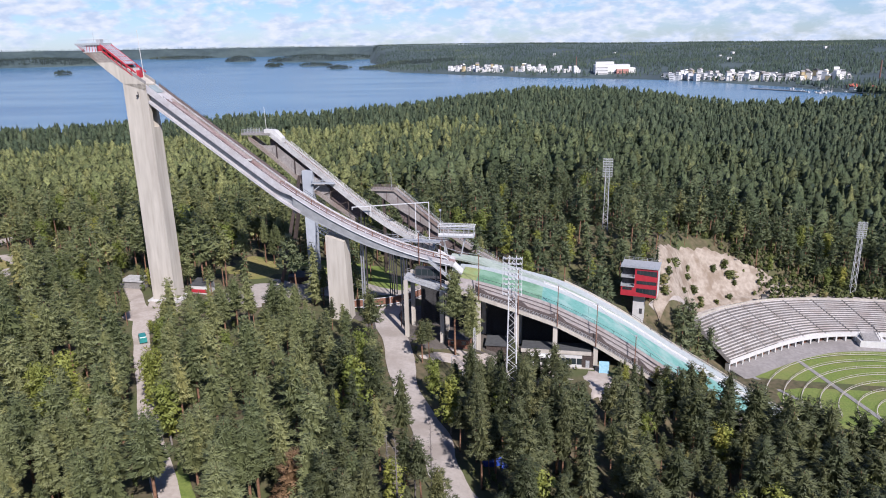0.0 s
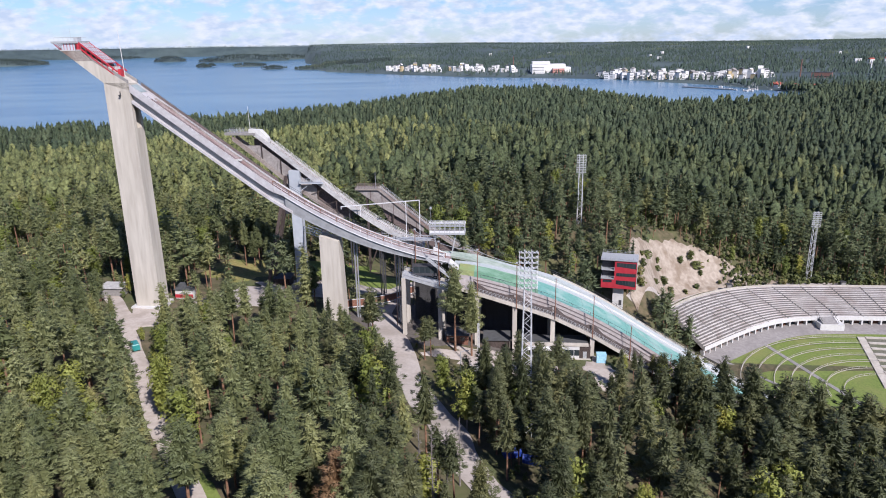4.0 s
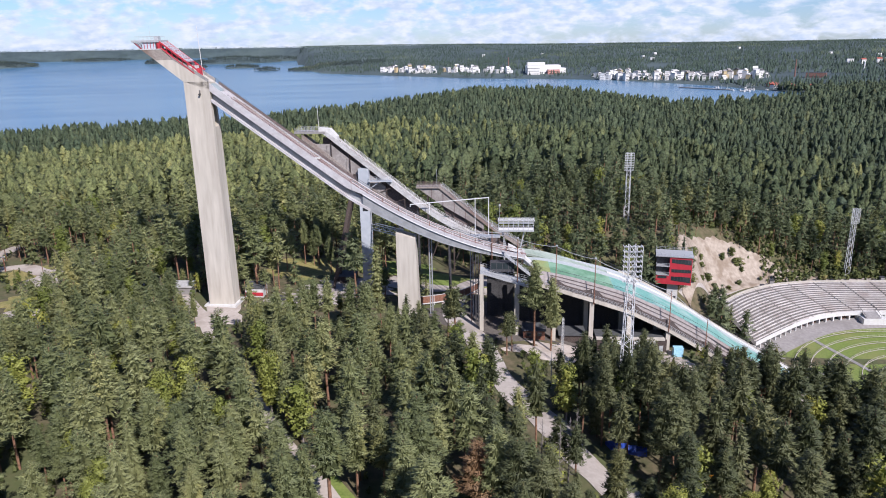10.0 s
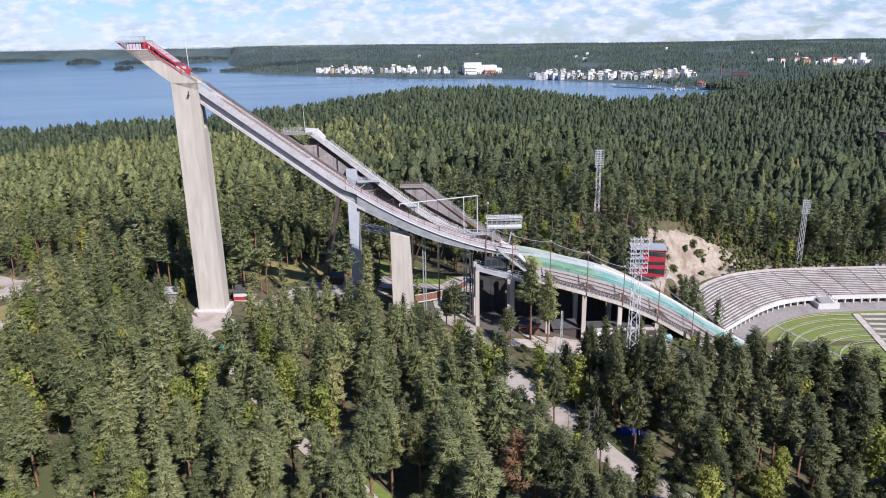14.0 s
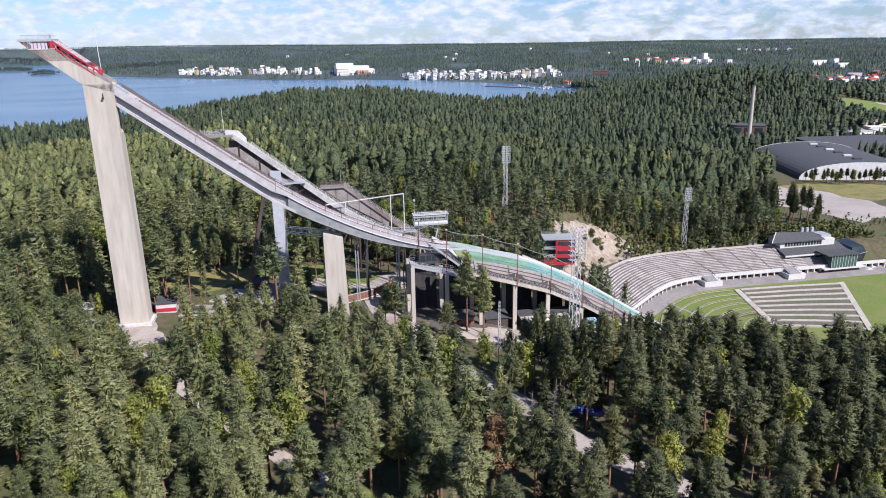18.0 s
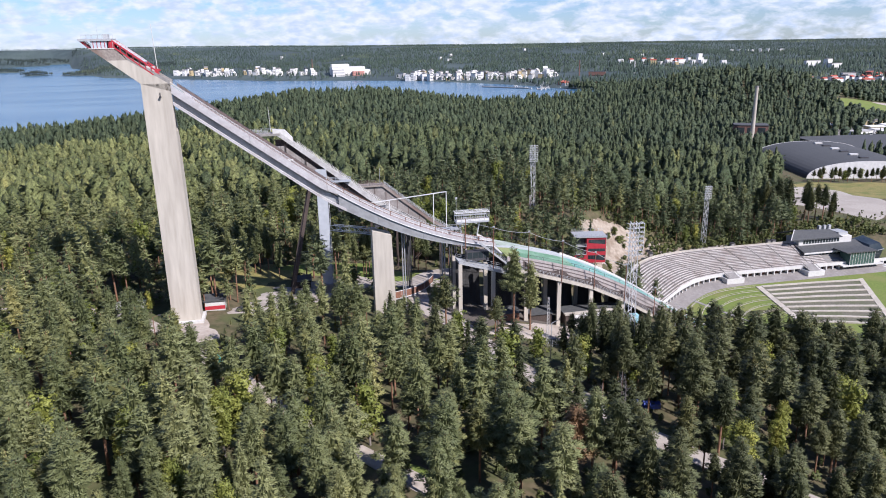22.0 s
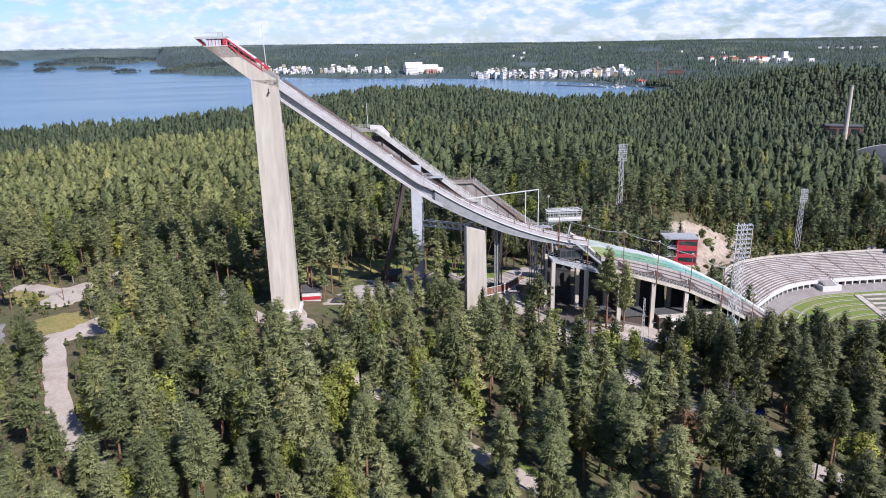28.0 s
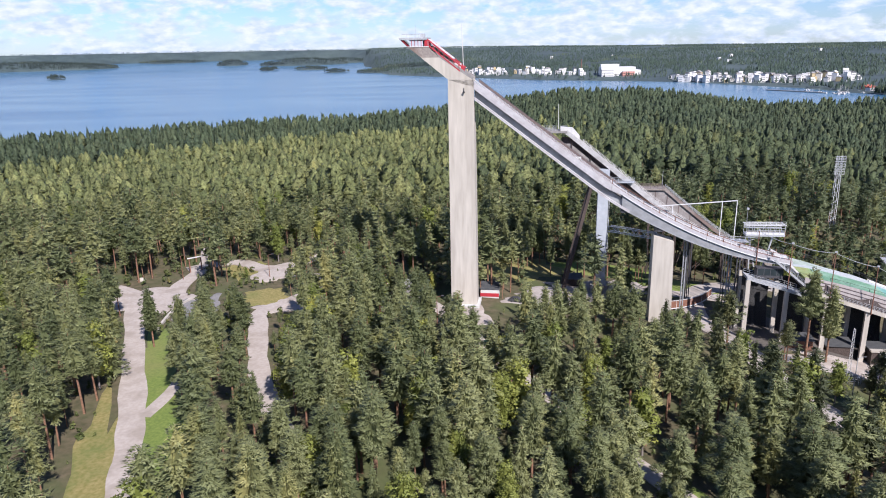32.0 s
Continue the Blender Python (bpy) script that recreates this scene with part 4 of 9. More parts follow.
part("start_plate", bm, START, hill, "grey-green start platform")
bm = bmesh.new()
tube(bm, (-53.2, W - 0.4, 66.5), (-53.6, W - 0.4, 80.0), 0.11, 0.06, 8)
part("flagpole", bm, WHITE, hill)
bm = bmesh.new()
for s in np.linspace(-69.4, -63, 6):
    tube(bm, (s, 0.3, 76.5), (s, 0.3, 77.5), 0.03, sides=5)
    tube(bm, (s, W - 0.3, 76.5), (s, W - 0.3, 77.5), 0.03, sides=5)
for d in (0.3, W - 0.3):
    tube(bm, (-69.4, d, 77.5), (-63, d, 77.5), 0.04, sides=5)
tube(bm, (-69.4, 0.3, 77.5), (-69.4, W - 0.3, 77.5), 0.04, sides=5)
tube(bm, (-66, 2.6, 76.5), (-66, 2.6, 80.2), 0.04, 0.02, 5)
box(bm, -64.6, -63.4, 1.6, 3.2, 76.5, 77.6)
part("roof_railing", bm, STEEL, hill)

# front piers
bm = bmesh.new()
loft(bm, [[(0.0, 0.2, z), (5.5 + 0.03 * (21 - z), 0.2, z), (5.5 + 0.03 * (21 - z), W - 0.2, z), (0.0, W - 0.2, z)] for z in (-5, 8, 20.6)])
loft(bm, [[(0.0, d, 20.61), (5.5, d, 20.61), (5.5, d, 20.9), (0.0, d, 22.5)] for d in (0.2, W - 0.2)])
bmesh.ops.recalc_face_normals(bm, faces=bm.faces)
part("pier", bm, CONCRETE, hill, "broad pale concrete slab pier")
for s, d in ((9.5, 4.4), (21.6, 3.8), (23.2, 1.2)):
    bm = bmesh.new()
    for i in (-0.35, 0.35):
        box(bm, s + i - 0.14, s + i + 0.14, d - 0.3, d + 0.3, -6, float(under_z(s)) + 0.1)
    for z in np.arange(-4, float(under_z(s)) - 1, 2.2):
        beam(bm, (s - 0.35, d, z), (s + 0.35, d, z + 1.1), 0.1)
    part("steel_column", bm, STEEL_DARK if s > 22 else GIRDER, hill, "slim steel column")

# link truss between the blue pier and the slab pier
bm = bmesh.new()
p0, p1 = Vector((-10.9, 21.8, 18.0)), Vector((0.2, 4.6, 20.4))
n = 9
for up in (0, 1.7):
    for side in (0, 1.6):
        o = Vector((side * 0.84, side * 0.54, up))
        beam(bm, p0 + o, p1 + o, 0.18)
for i in range(n):
    for side in (0, 1.6):
        o = Vector((side * 0.84, side * 0.54, 0))
        a, b = p0.lerp(p1, i / n) + o, p0.lerp(p1, (i + 1) / n) + o
        beam(bm, a, b + Vector((0, 0, 1.7)) if i % 2 else b, 0.1)
        beam(bm, a + Vector((0, 0, 1.7)), b if i % 2 == 0 else b + Vector((0, 0, 1.7)), 0.1)
part("link_truss", bm, BLUE_STEEL, hill, "pale blue lattice footbridge")

# ---- takeoff and its gallery ----
gallery = thing("takeoff_gallery", "grey steel coaches' gallery beside the takeoff", "gallery", m=J.copy())
floor_ = lambda s: 12.9 - 0.30 * (s - 24.4)
bm = bmesh.new()
swept(bm, strip(24.2, 38.5, 2), lambda s: [(-5.4, floor_(s)), (-5.4, floor_(s) - 0.7), (-0.6, floor_(s) - 0.7), (-0.6, floor_(s))])
bmesh.ops.recalc_face_normals(bm, faces=bm.faces)
part("floor", bm, STEEL, gallery)
railing(gallery, 24.3, 38.4, 1.6, -5.3, lambda s: floor_(s) + 1.15, 1.15, STEEL, 3, 0.07)
railing(gallery, 24.3, 38.4, 1.6, -0.8, lambda s: floor_(s) + 1.15, 1.15, STEEL, 2, 0.07)
bm = bmesh.new()
box(bm, 27.0, 33.8, -3.4, -0.9, 12.2, 15.0)
part("booth", bm, STEEL_DARK, gallery, "dark glazed booth")
bm = bmesh.new()
for i in range(4):
    box(bm, 27.3 + i * 1.65, 28.75 + i * 1.65, -3.44, -3.38, 13.0, 14.8)
part("window", bm, GLASS, gallery)
bm = bmesh.new()
n = 18
for i in range(n):
    s = 31.0 + 8.2 * i / n
    z = 17.8 - 6.8 * i / n
    box(bm, s, s + 0.5, -4.6, -3.5, z - 0.5, z - 0.38)
beam(bm, (31, -4.65, 17.6), (39.4, -4.65, 10.6), 0.12, 0.5)
beam(bm, (31, -3.45, 17.6), (39.4, -3.45, 10.6), 0.12, 0.5)
part("stair", bm, STEEL, gallery)
railing(gallery, 31, 39.4, 1.2, -4.65, lambda s: 18.8 - 0.83 * (s - 31), 1.1, STEEL, 3, 0.06)
for s in (24.6, 34.7):
    for d in (-5.0, 3.5):
        bm = bmesh.new()
        loft(bm, [[(s - 0.55, d - 0.45, z), (s + 0.55, d - 0.45, z), (s + 0.55, d + 0.45, z), (s - 0.55, d + 0.45, z)] for z in (-8, float(floor_(s)) - 0.7)])
        part("pier", bm, CONCRETE, gallery)

nose = thing("takeoff_nose", "white sloping nose below the takeoff lip", "takeoff", m=J.copy())
for d in (1.6, 4.4):
    bm = bmesh.new()
    pts = [(32.2, 18.0), (34.2, 16.9), (36.4, 15.1), (38.2, 13.4), (39.4, 12.2)]
    loft(bm, [[(s, d - 0.35, z + 0.35), (s, d + 0.35, z + 0.35), (s, d + 0.35, z - 0.35), (s, d - 0.35, z - 0.35)] for s, z in pts])
    bmesh.ops.recalc_face_normals(bm, faces=bm.faces)
    part("side_rail", bm, WHITE, nose)
bm = bmesh.new()
loft(bm, [[(36.6, d, 15.3), (38.6, d, 13.4), (39.6, d, 12.1), (39.6, d, 11.6), (36.6, d, 13.0)] for d in (1.95, 4.05)])
bmesh.ops.recalc_face_normals(bm, faces=bm.faces)
part("plate", bm, WHITE, nose)

# ---- landing slopes ----
landing = thing("landing_slope", "landing slope covered with worn green plastic mats", "ski slope", m=J.copy())


def bed(name, s0, s1, d0, d1, lift, mat, label="", thick=0.5, step=2.0, parent=landing):
    bm = bmesh.new()
    f0, f1 = (d0 if callable(d0) else lambda s: d0), (d1 if callable(d1) else lambda s: d1)
    f = lift if callable(lift) else (lambda s: lift)
    swept(bm, strip(s0, s1, step), lambda s: [(f0(s), landing_z(s) + f(s)), (f0(s), landing_z(s) + f(s) - thick), (f1(s), landing_z(s) + f(s) - thick), (f1(s), landing_z(s) + f(s))])
    bmesh.ops.recalc_face_normals(bm, faces=bm.faces)
    return part(name, bm, mat, parent, label)


wide = lambda s: np.interp(s, [38, 70, 110], [7.2, 8.6, 10.5])
bed("mat", 39.6, 44.0, -2.6, wide, 0, YELLOW_MAT, "yellow-green knoll mat")
bed("mat", 44.0, 62.0, -3.0, wide, 0, GREEN_MAT, "mid green mat")
for k in range(7):
    a = 62 + k * 13
    bed("mat", a, a + 12.96, -3.0, wide, 0, PLASTIC, "worn turquoise mat" if k % 2 else "bleached turquoise mat")
bed("edge", 38, 153, lambda s: wide(s) + 0.01, lambda s: wide(s) + np.interp(s, [38, 52], [2.2, 3.6]), 0.05, PLASTIC_WHITE, "white bleached edge band", 0.9)
# middle hill's own landing alongside
fall = lambda s: -0.9 - np.interp(s, [30, 60, 90], [0.2, 1.2, 1.8])
middle_bed = thing("landing_slope", "middle hill's landing slope with faded pale green mats", "ski slope", m=J.copy())
bed("mat", 33, 153, lambda s: np.interp(s, [33, 44, 62], [19.0, 16.0, wide(62) + 3.7]) if s < 62 else wide(s) + 3.7, lambda s: max(wide(s) + 13, 23.0), fall, PLASTIC_PALE, "", 0.6, 2.0, middle_bed)
bed("edge", 46, 153, lambda s: wide(s) + 13.01, lambda s: wide(s) + 13.05 + np.interp(s, [46, 68], [0.1, 4.45]), lambda s: fall(s) + np.interp(s, [46, 68], [0.0, 0.2]), PLASTIC_WHITE, "white edge band with weeds", 0.9, 2.0, middle_bed)
bed("kerb", 68, 153, lambda s: wide(s) + 17.51, lambda s: wide(s) + 17.9, lambda s: fall(s) + 0.7, CONCRETE, "", 1.6, 2.0, middle_bed)
bed("divider", 62, 153, lambda s: wide(s) + 3.2, lambda s: wide(s) + 3.7, lambda s: 0.5, WHITE, "white snow fence", 0.6, 2.0, middle_bed)
railing(middle_bed, 40, 150, 3.2, 27.2, lambda s: landing_z(s) + fall(s) + 1.5, 1.3, STEEL_DARK, 2, 0.09)

# the side wall, the timber stair and the white edge beam on piers
side_z = lambda s: np.interp(s, [38, 45, 56, 66, 77, 88, 99, 112, 125, 140], [10.4, 8.4, 5.0, 1.7, -3.6, -10.2, -17.0, -25.5, -33, -40])
bm = bmesh.new()
swept(bm, strip(39.5, 125, 2), lambda s: [(-3.02, landing_z(s) + 0.1), (-3.25, landing_z(s) + 0.1), (-3.9, side_z(s) + 0.3), (-3.9, side_z(s) - 0.4), (-3.02, side_z(s) - 0.4)])
bmesh.ops.recalc_face_normals(bm, faces=bm.faces)
part("side_wall", bm, PINKISH, landing, "pinkish concrete side wall")
for f in (0.22, 0.5, 0.78):
    bm = bmesh.new()
    at = lambda s: (-3.27 - 0.64 * f, landing_z(s) + 0.1 + (side_z(s) + 0.2 - landing_z(s)) * f)
    swept(bm, strip(44, 122, 2), lambda s: [(at(s)[0], at(s)[1] + 0.06), (at(s)[0] - 0.14, at(s)[1] + 0.06), (at(s)[0] - 0.14, at(s)[1] - 0.06), (at(s)[0], at(s)[1] - 0.06)])
    bmesh.ops.recalc_face_normals(bm, faces=bm.faces)
    part("batten", bm, SCREEN, landing)
steps(landing, 39, 125, -5.6, -3.95, lambda s: side_z(s) + 0.2, 0.45, DECK, "side_stair")
bm = bmesh.new()
swept(bm, strip(38.6, 112, 2), lambda s: [(-5.62, side_z(s) + 0.1), (-6.1, side_z(s) + 0.1), (-6.1, side_z(s) - 0.9), (-5.62, side_z(s) - 0.9)])
bmesh.ops.recalc_face_normals(bm, faces=bm.faces)
part("edge_beam", bm, CONCRETE, landing)
bm = bmesh.new()
swept(bm, strip(40, 112, 2), lambda s: [(-5.6, side_z(s) - 0.45), (-5.6, side_z(s) - 0.8), (9.5, side_z(s) - 0.8), (9.5, side_z(s) - 0.45)])
bmesh.ops.recalc_face_normals(bm, faces=bm.faces)
part("slab", bm, CONCRETE_GREY, landing)
railing(landing, 39, 112, 1.1, -5.95, lambda s: side_z(s) + 1.2, 1.2, STEEL, 3, 0.07)
railing(landing, 46, 112, 5.2, -2.9, lambda s: landing_z(s) + 1.0, 1.0, STEEL_DARK, 1, 0.09, "mat_rail")
for k, s in enumerate((45, 55.5, 66, 77, 88, 99)):
    for d in (-5.2, 6.5):
        z1 = float(side_z(s)) - 0.8
        x, y = xy(s, d)
        z0 = ground_at(x, y) - 1.0
        if z1 - z0 < 1:
            continue
        bm = bmesh.new()
        loft(bm, [[(s - 0.6, d - 0.4, z), (s + 0.6, d - 0.4, z), (s + 0.6, d + 0.4, z), (s - 0.6, d + 0.4, z)] for z in (z0, z1)])
        part("pier", bm, CONCRETE, landing, "slim concrete pier")
# hanging wind net, bundled at the posts
rngn = random.Random(8)
for a, b in ((44, 55.3), (55.7, 65.8), (66.2, 76.8), (77.2, 87.8), (88.2, 98.8), (99.2, 110)):
    bm = bmesh.new()
    sec = []
    for s in strip(a, b, 0.9):
        f = abs((s - a) / (b - a) - 0.55)
        h = 1.2 + 2.2 * max(0, f - 0.22) * 2 + rngn.uniform(-0.12, 0.12)
        z = float(side_z(s)) + 0.35
        o = rngn.uniform(-0.12, 0.12)
        sec.append([(s, -5.5 + o, z), (s, -5.1 + o, z), (s, -5.22 + o, z + h), (s, -5.42 + o, z + h)])
    loft(bm, sec)
    bmesh.ops.recalc_face_normals(bm, faces=bm.faces)
    part("wind_net", bm, NET_BROWN, landing, "brown wind net bundled on the stair rail")

# tall posts with the lamp cable
line_ = thing("cable_line", "rusty posts with a lamp cable along the landing slope", "cable", m=J.copy())
tops = []
for s, d, z0, z1 in ((27.5, -0.2, 15.0, 24.6), (34.6, -5.5, 10.0, 22.6), (45.2, -6.2, 7.6, 20.6), (55.9, -6.2, 3.7, 17.0), (66.5, -6.2, 1.0, 12.6), (76.9, -6.2, -4.3, 7.8), (87.3, -6.2, -11.0, -0.7), (98.5, -6.2, -18.0, -9.0), (110, -6.2, -25.0, -16.0)):
    bm = bmesh.new()
    tube(bm, (s, d, z0), (s, d, z1), 0.14, 0.1, 7)
    part("post", bm, RUST, line_)
    bm = bmesh.new()
    box(bm, s - 0.3, s + 0.3, d - 0.15, d + 0.15, z1, z1 + 0.35)
    part("lamp", bm, STEEL, line_)
    tops.append(Vector((s, d, z1 - 0.1)))
bm = bmesh.new()
for a, b in zip(tops, tops[1:]):
    pts = [a.lerp(b, i / 6) - Vector((0, 0, 0.5 * (1 - (2 * i / 6 - 1) ** 2))) for i in range(7)]
    for p, q in zip(pts, pts[1:]):
        beam(bm, p, q, 0.1)
part("cable", bm, STEEL, line_)

# ---- middle hill ----
MD, MW = 22.4, 4.2


def mid_z(s):
    t = np.maximum(s - 1, 0)
    return 29.5 - 0.80 * (s - 1) + 0.0078 * t * t


middle = thing("middle_ski_jump", "pale steel inrun of the middle hill on a blue pier", "ski jump", m=J.copy())
bm = bmesh.new()
swept(bm, strip(-24, 27, 1.5), lambda s: [(MD, mid_z(s) - 0.3), (MD, mid_z(s) - 1.9), (MD + MW, mid_z(s) - 1.9), (MD + MW, mid_z(s) - 0.3), (MD + MW - 0.2, mid_z(s) - 0.3), (MD + MW - 0.2, mid_z(s) - 1.0), (MD + 0.2, mid_z(s) - 1.0), (MD + 0.2, mid_z(s) - 0.3)])
bmesh.ops.recalc_face_normals(bm, faces=bm.faces)
part("trough", bm, PALE, middle)
steps(middle, -21, 24, MD + 0.3, MD + 1.2, lambda s: mid_z(s) - 0.65, 0.6, PALE)
bm = bmesh.new()
swept(bm, strip(-21, 27, 2), lambda s: [(MD + 1.5, mid_z(s) - 1.0), (MD + 3.6, mid_z(s) - 1.0), (MD + 3.6, mid_z(s) - 0.8), (MD + 1.5, mid_z(s) - 0.8)])
bmesh.ops.recalc_face_normals(bm, faces=bm.faces)
part("track", bm, DECK, middle)
low_edge = lambda s: np.interp(s, [-31.5, -23.5, -16.7, -9.9, 2], [48.1, 41.8, 35.8, 31.0, 22.6])
for d0 in (MD + 0.3, MD + MW - 0.75):
    bm = bmesh.new()
    swept(bm, strip(-31.5, 2, 2), lambda s: [(d0, low_edge(s)), (d0, low_edge(s) - 1.6), (d0 + 0.45, low_edge(s) - 1.6), (d0 + 0.45, low_edge(s))])
    bmesh.ops.recalc_face_normals(bm, faces=bm.faces)
    part("lower_girder", bm, DECK, middle, "grey weathered lower girder")
gap = lambda s: max(float(low_edge(s)) - 0.2, min(float(mid_z(s)), 48.6) - 3.7)
for a, b in ((-30.5, -24.1), (-24.0, -18.1), (-18.0, -12.1), (-12.0, -6.1)):
    bm = bmesh.new()
    swept(bm, strip(a, b, 1.0), lambda s: [(MD + 0.9, gap(s)), (MD + 0.9, low_edge(s) - 1.4), (MD + 1.2, low_edge(s) - 1.4), (MD + 1.2, gap(s))])
    bmesh.ops.recalc_face_normals(bm, faces=bm.faces)
    part("side_panel", bm, PANEL_GREY, middle, "grey boarded side panel")
# Added dark panel: stands in for the shaded gap under the trough.
bm = bmesh.new()
swept(bm, strip(-25.5, 4, 1.5), lambda s: [(MD + 2.9, min(float(mid_z(s)), 48.6) - 1.9), (MD + 2.9, low_edge(s) - 0.6), (MD + 3.1, low_edge(s) - 0.6), (MD + 3.1, min(float(mid_z(s)), 48.6) - 1.9)])
bmesh.ops.recalc_face_normals(bm, faces=bm.faces)
part("shade_panel", bm, SCREEN, middle, "dark panel standing in for shade below the trough")
for s in (-22.5, -16.8, -11.2, -5.6, 0.0):
    for d in (MD + 0.6, MD + MW - 0.6):
        bm = bmesh.new()
        beam(bm, (s, d, float(low_edge(s)) - 0.8), (s, d, float(min(mid_z(s), 48.5)) - 1.8), 0.26)
        part("strut", bm, TIMBER, middle)
for s, e in ((-8.0, -3.5), (-3.5, 1.0)):  # open bracing below the pier
    bm = bmesh.new()
    beam(bm, (s, MD + 0.6, float(low_edge(s)) - 0.1), (e, MD + 0.6, float(mid_z(e)) - 1.8), 0.2)
    part("brace", bm, TIMBER, middle)
bm = bmesh.new()
swept(bm, [-33.6, -24], lambda s: [(MD - 0.1, 48.9), (MD - 0.1, 48.2), (MD + MW, 48.2), (MD + MW, 48.9)])
bmesh.ops.recalc_face_normals(bm, faces=bm.faces)
part("top_deck", bm, CONCRETE_GREY, middle)
railing(middle, -33.4, -27.4, 1.0, MD, lambda s: 50.0, 1.1, STEEL, 3, 0.07)
railing(middle, -33.4, -24, 1.0, MD + MW - 0.1, lambda s: 50.0, 1.1, STEEL, 3, 0.07)
bm = bmesh.new()
loft(bm, [[(-26.0, d, 48.9), (-22.0, d, 46.2), (-20.2, d, 45.9), (-20.2, d, 47.3), (-22.4, d, 49.7), (-26.0, d, 50.0)] for d in (MD + 0.1, MD + 2.6)])
bmesh.ops.recalc_face_normals(bm, faces=bm.faces)
part("start_house", bm, WHITE, middle, "white start house")
bm = bmesh.new()
tube(bm, (-26.6, MD + 3.4, 48.9), (-26.8, MD + 3.4, 56.6), 0.09, 0.05, 7)
part("flagpole", bm, WHITE, middle)
railing(middle, -19, 26, 2.4, MD + 0.1, lambda s: mid_z(s) + 0.45, 0.8, WHITE, 2, 0.1)
railing(middle, -19, 26, 2.4, MD + MW - 0.1, lambda s: mid_z(s) + 0.45, 0.8, WHITE, 2, 0.1)
bm = bmesh.new()
loft(bm, [[(-14.2, 21.6, z), (-10.9, 21.6, z), (-10.9, 24.2, z), (-14.2, 24.2, z)] for z in (-5, 37.3)])
part("pier", bm, BLUE_STEEL, middle, "pale blue box pier")
bm = bmesh.new()
box(bm, -15.4, -9.6, 20.6, 25.4, -6, 0.4)
part("pier_foot", bm, CONCRETE_GREY, middle)
bm = bmesh.new()
box(bm, -10.88, -3.6, 20.6, 22.3, 33.4, 33.7)
beam(bm, (-10.8, 21.4, 31.0), (-7.5, 21.4, 33.4), 0.2)
part("platform", bm, BLUE_STEEL, middle)
railing(middle, -10.6, -3.7, 1.15, 20.7, lambda s: 35.0, 1.3, BLUE_STEEL, 3, 0.09)
bm = bmesh.new()
for i in range(14):
    beam(bm, (-10.7 + 0.02, 21.3 + (i % 2) * 0.5, 3 + i * 2.2), (-10.7, 21.8 - (i % 2) * 0.5, 4.1 + i * 2.2), 0.09)
beam(bm, (-10.65, 21.3, 0), (-10.65, 21.3, 33), 0.1)
beam(bm, (-10.65, 21.9, 0), (-10.65, 21.9, 33), 0.1)
part("ladder", bm, STEEL, middle)
for d in (MD + 0.4, MD + MW - 0.4):
    bm = bmesh.new()
    beam(bm, (-24.4, d + (2.0 if d > MD + 2 else -2.0), -3.5), (-15.4, d, 35.5), 1.0, 1.0)
    part("raking_leg", bm, TIMBER, middle, "dark brown raking leg")
for s in (4, 14):
    for d in (MD + 0.5, MD + MW - 0.5):
        bm = bmesh.new()
        beam(bm, (s, d, -7), (s, d, float(mid_z(s)) - 1.9), 0.35)
        part("column", bm, STEEL_DARK, middle)

# ---- small hill ----
SD0, SW = 45.0, 3.6


def small_z(s):
    return np.interp(s, [1, 9.2, 17, 26, 36.5, 44, 50], [27.9, 27.8, 21.3, 14.1, 7.0, 2.6, 0.2])


small = thing("small_ski_jump", "weathered grey timber inrun of the small hill", "ski jump", m=J.copy())
bm = bmesh.new()
swept(bm, strip(9.2, 46, 1.4), lambda s: [(SD0, small_z(s) - 0.2), (SD0, small_z(s) - 1.5), (SD0 + SW, small_z(s) - 1.5), (SD0 + SW, small_z(s) - 0.2), (SD0 + SW - 0.2, small_z(s) - 0.2), (SD0 + SW - 0.2, small_z(s) - 0.7), (SD0 + 0.2, small_z(s) - 0.7), (SD0 + 0.2, small_z(s) - 0.2)])
bmesh.ops.recalc_face_normals(bm, faces=bm.faces)
part("trough", bm, DECK, small)
steps(small, 10, 44, SD0 + 0.3, SD0 + 1.1, lambda s: small_z(s) - 0.4, 0.7, CONCRETE_GREY)
railing(small, 10, 45, 2.2, SD0 + 0.1, lambda s: small_z(s) + 0.7, 0.9, STEEL, 2, 0.1)
railing(small, 10, 45, 2.2, SD0 + SW - 0.1, lambda s: small_z(s) + 0.7, 0.9, STEEL, 2, 0.1)
bm = bmesh.new()
box(bm, 1.2, 9.3, SD0 - 0.2, SD0 + SW + 0.2, 26.4, 27.0)
part("top_deck", bm, DECK, small)
railing(small, 1.3, 9.2, 1.2, SD0 - 0.1, lambda s: 28.0, 1.0, SCREEN, 3, 0.09)
railing(small, 1.3, 9.2, 1.2, SD0 + SW + 0.1, lambda s: 28.0, 1.0, SCREEN, 3, 0.09)
bm = bmesh.new()
loft(bm, [[(1.6, d, 26.4), (9.2, d, 26.4), (24.5, d, 14.2), (24.5, d, 11.6), (9.5, d, 20.6)] for d in (SD0 + 0.5, SD0 + 0.8)])
bmesh.ops.recalc_face_normals(bm, faces=bm.faces)
part("side_boarding", bm, PANEL_GREY, small, "grey boarded side")
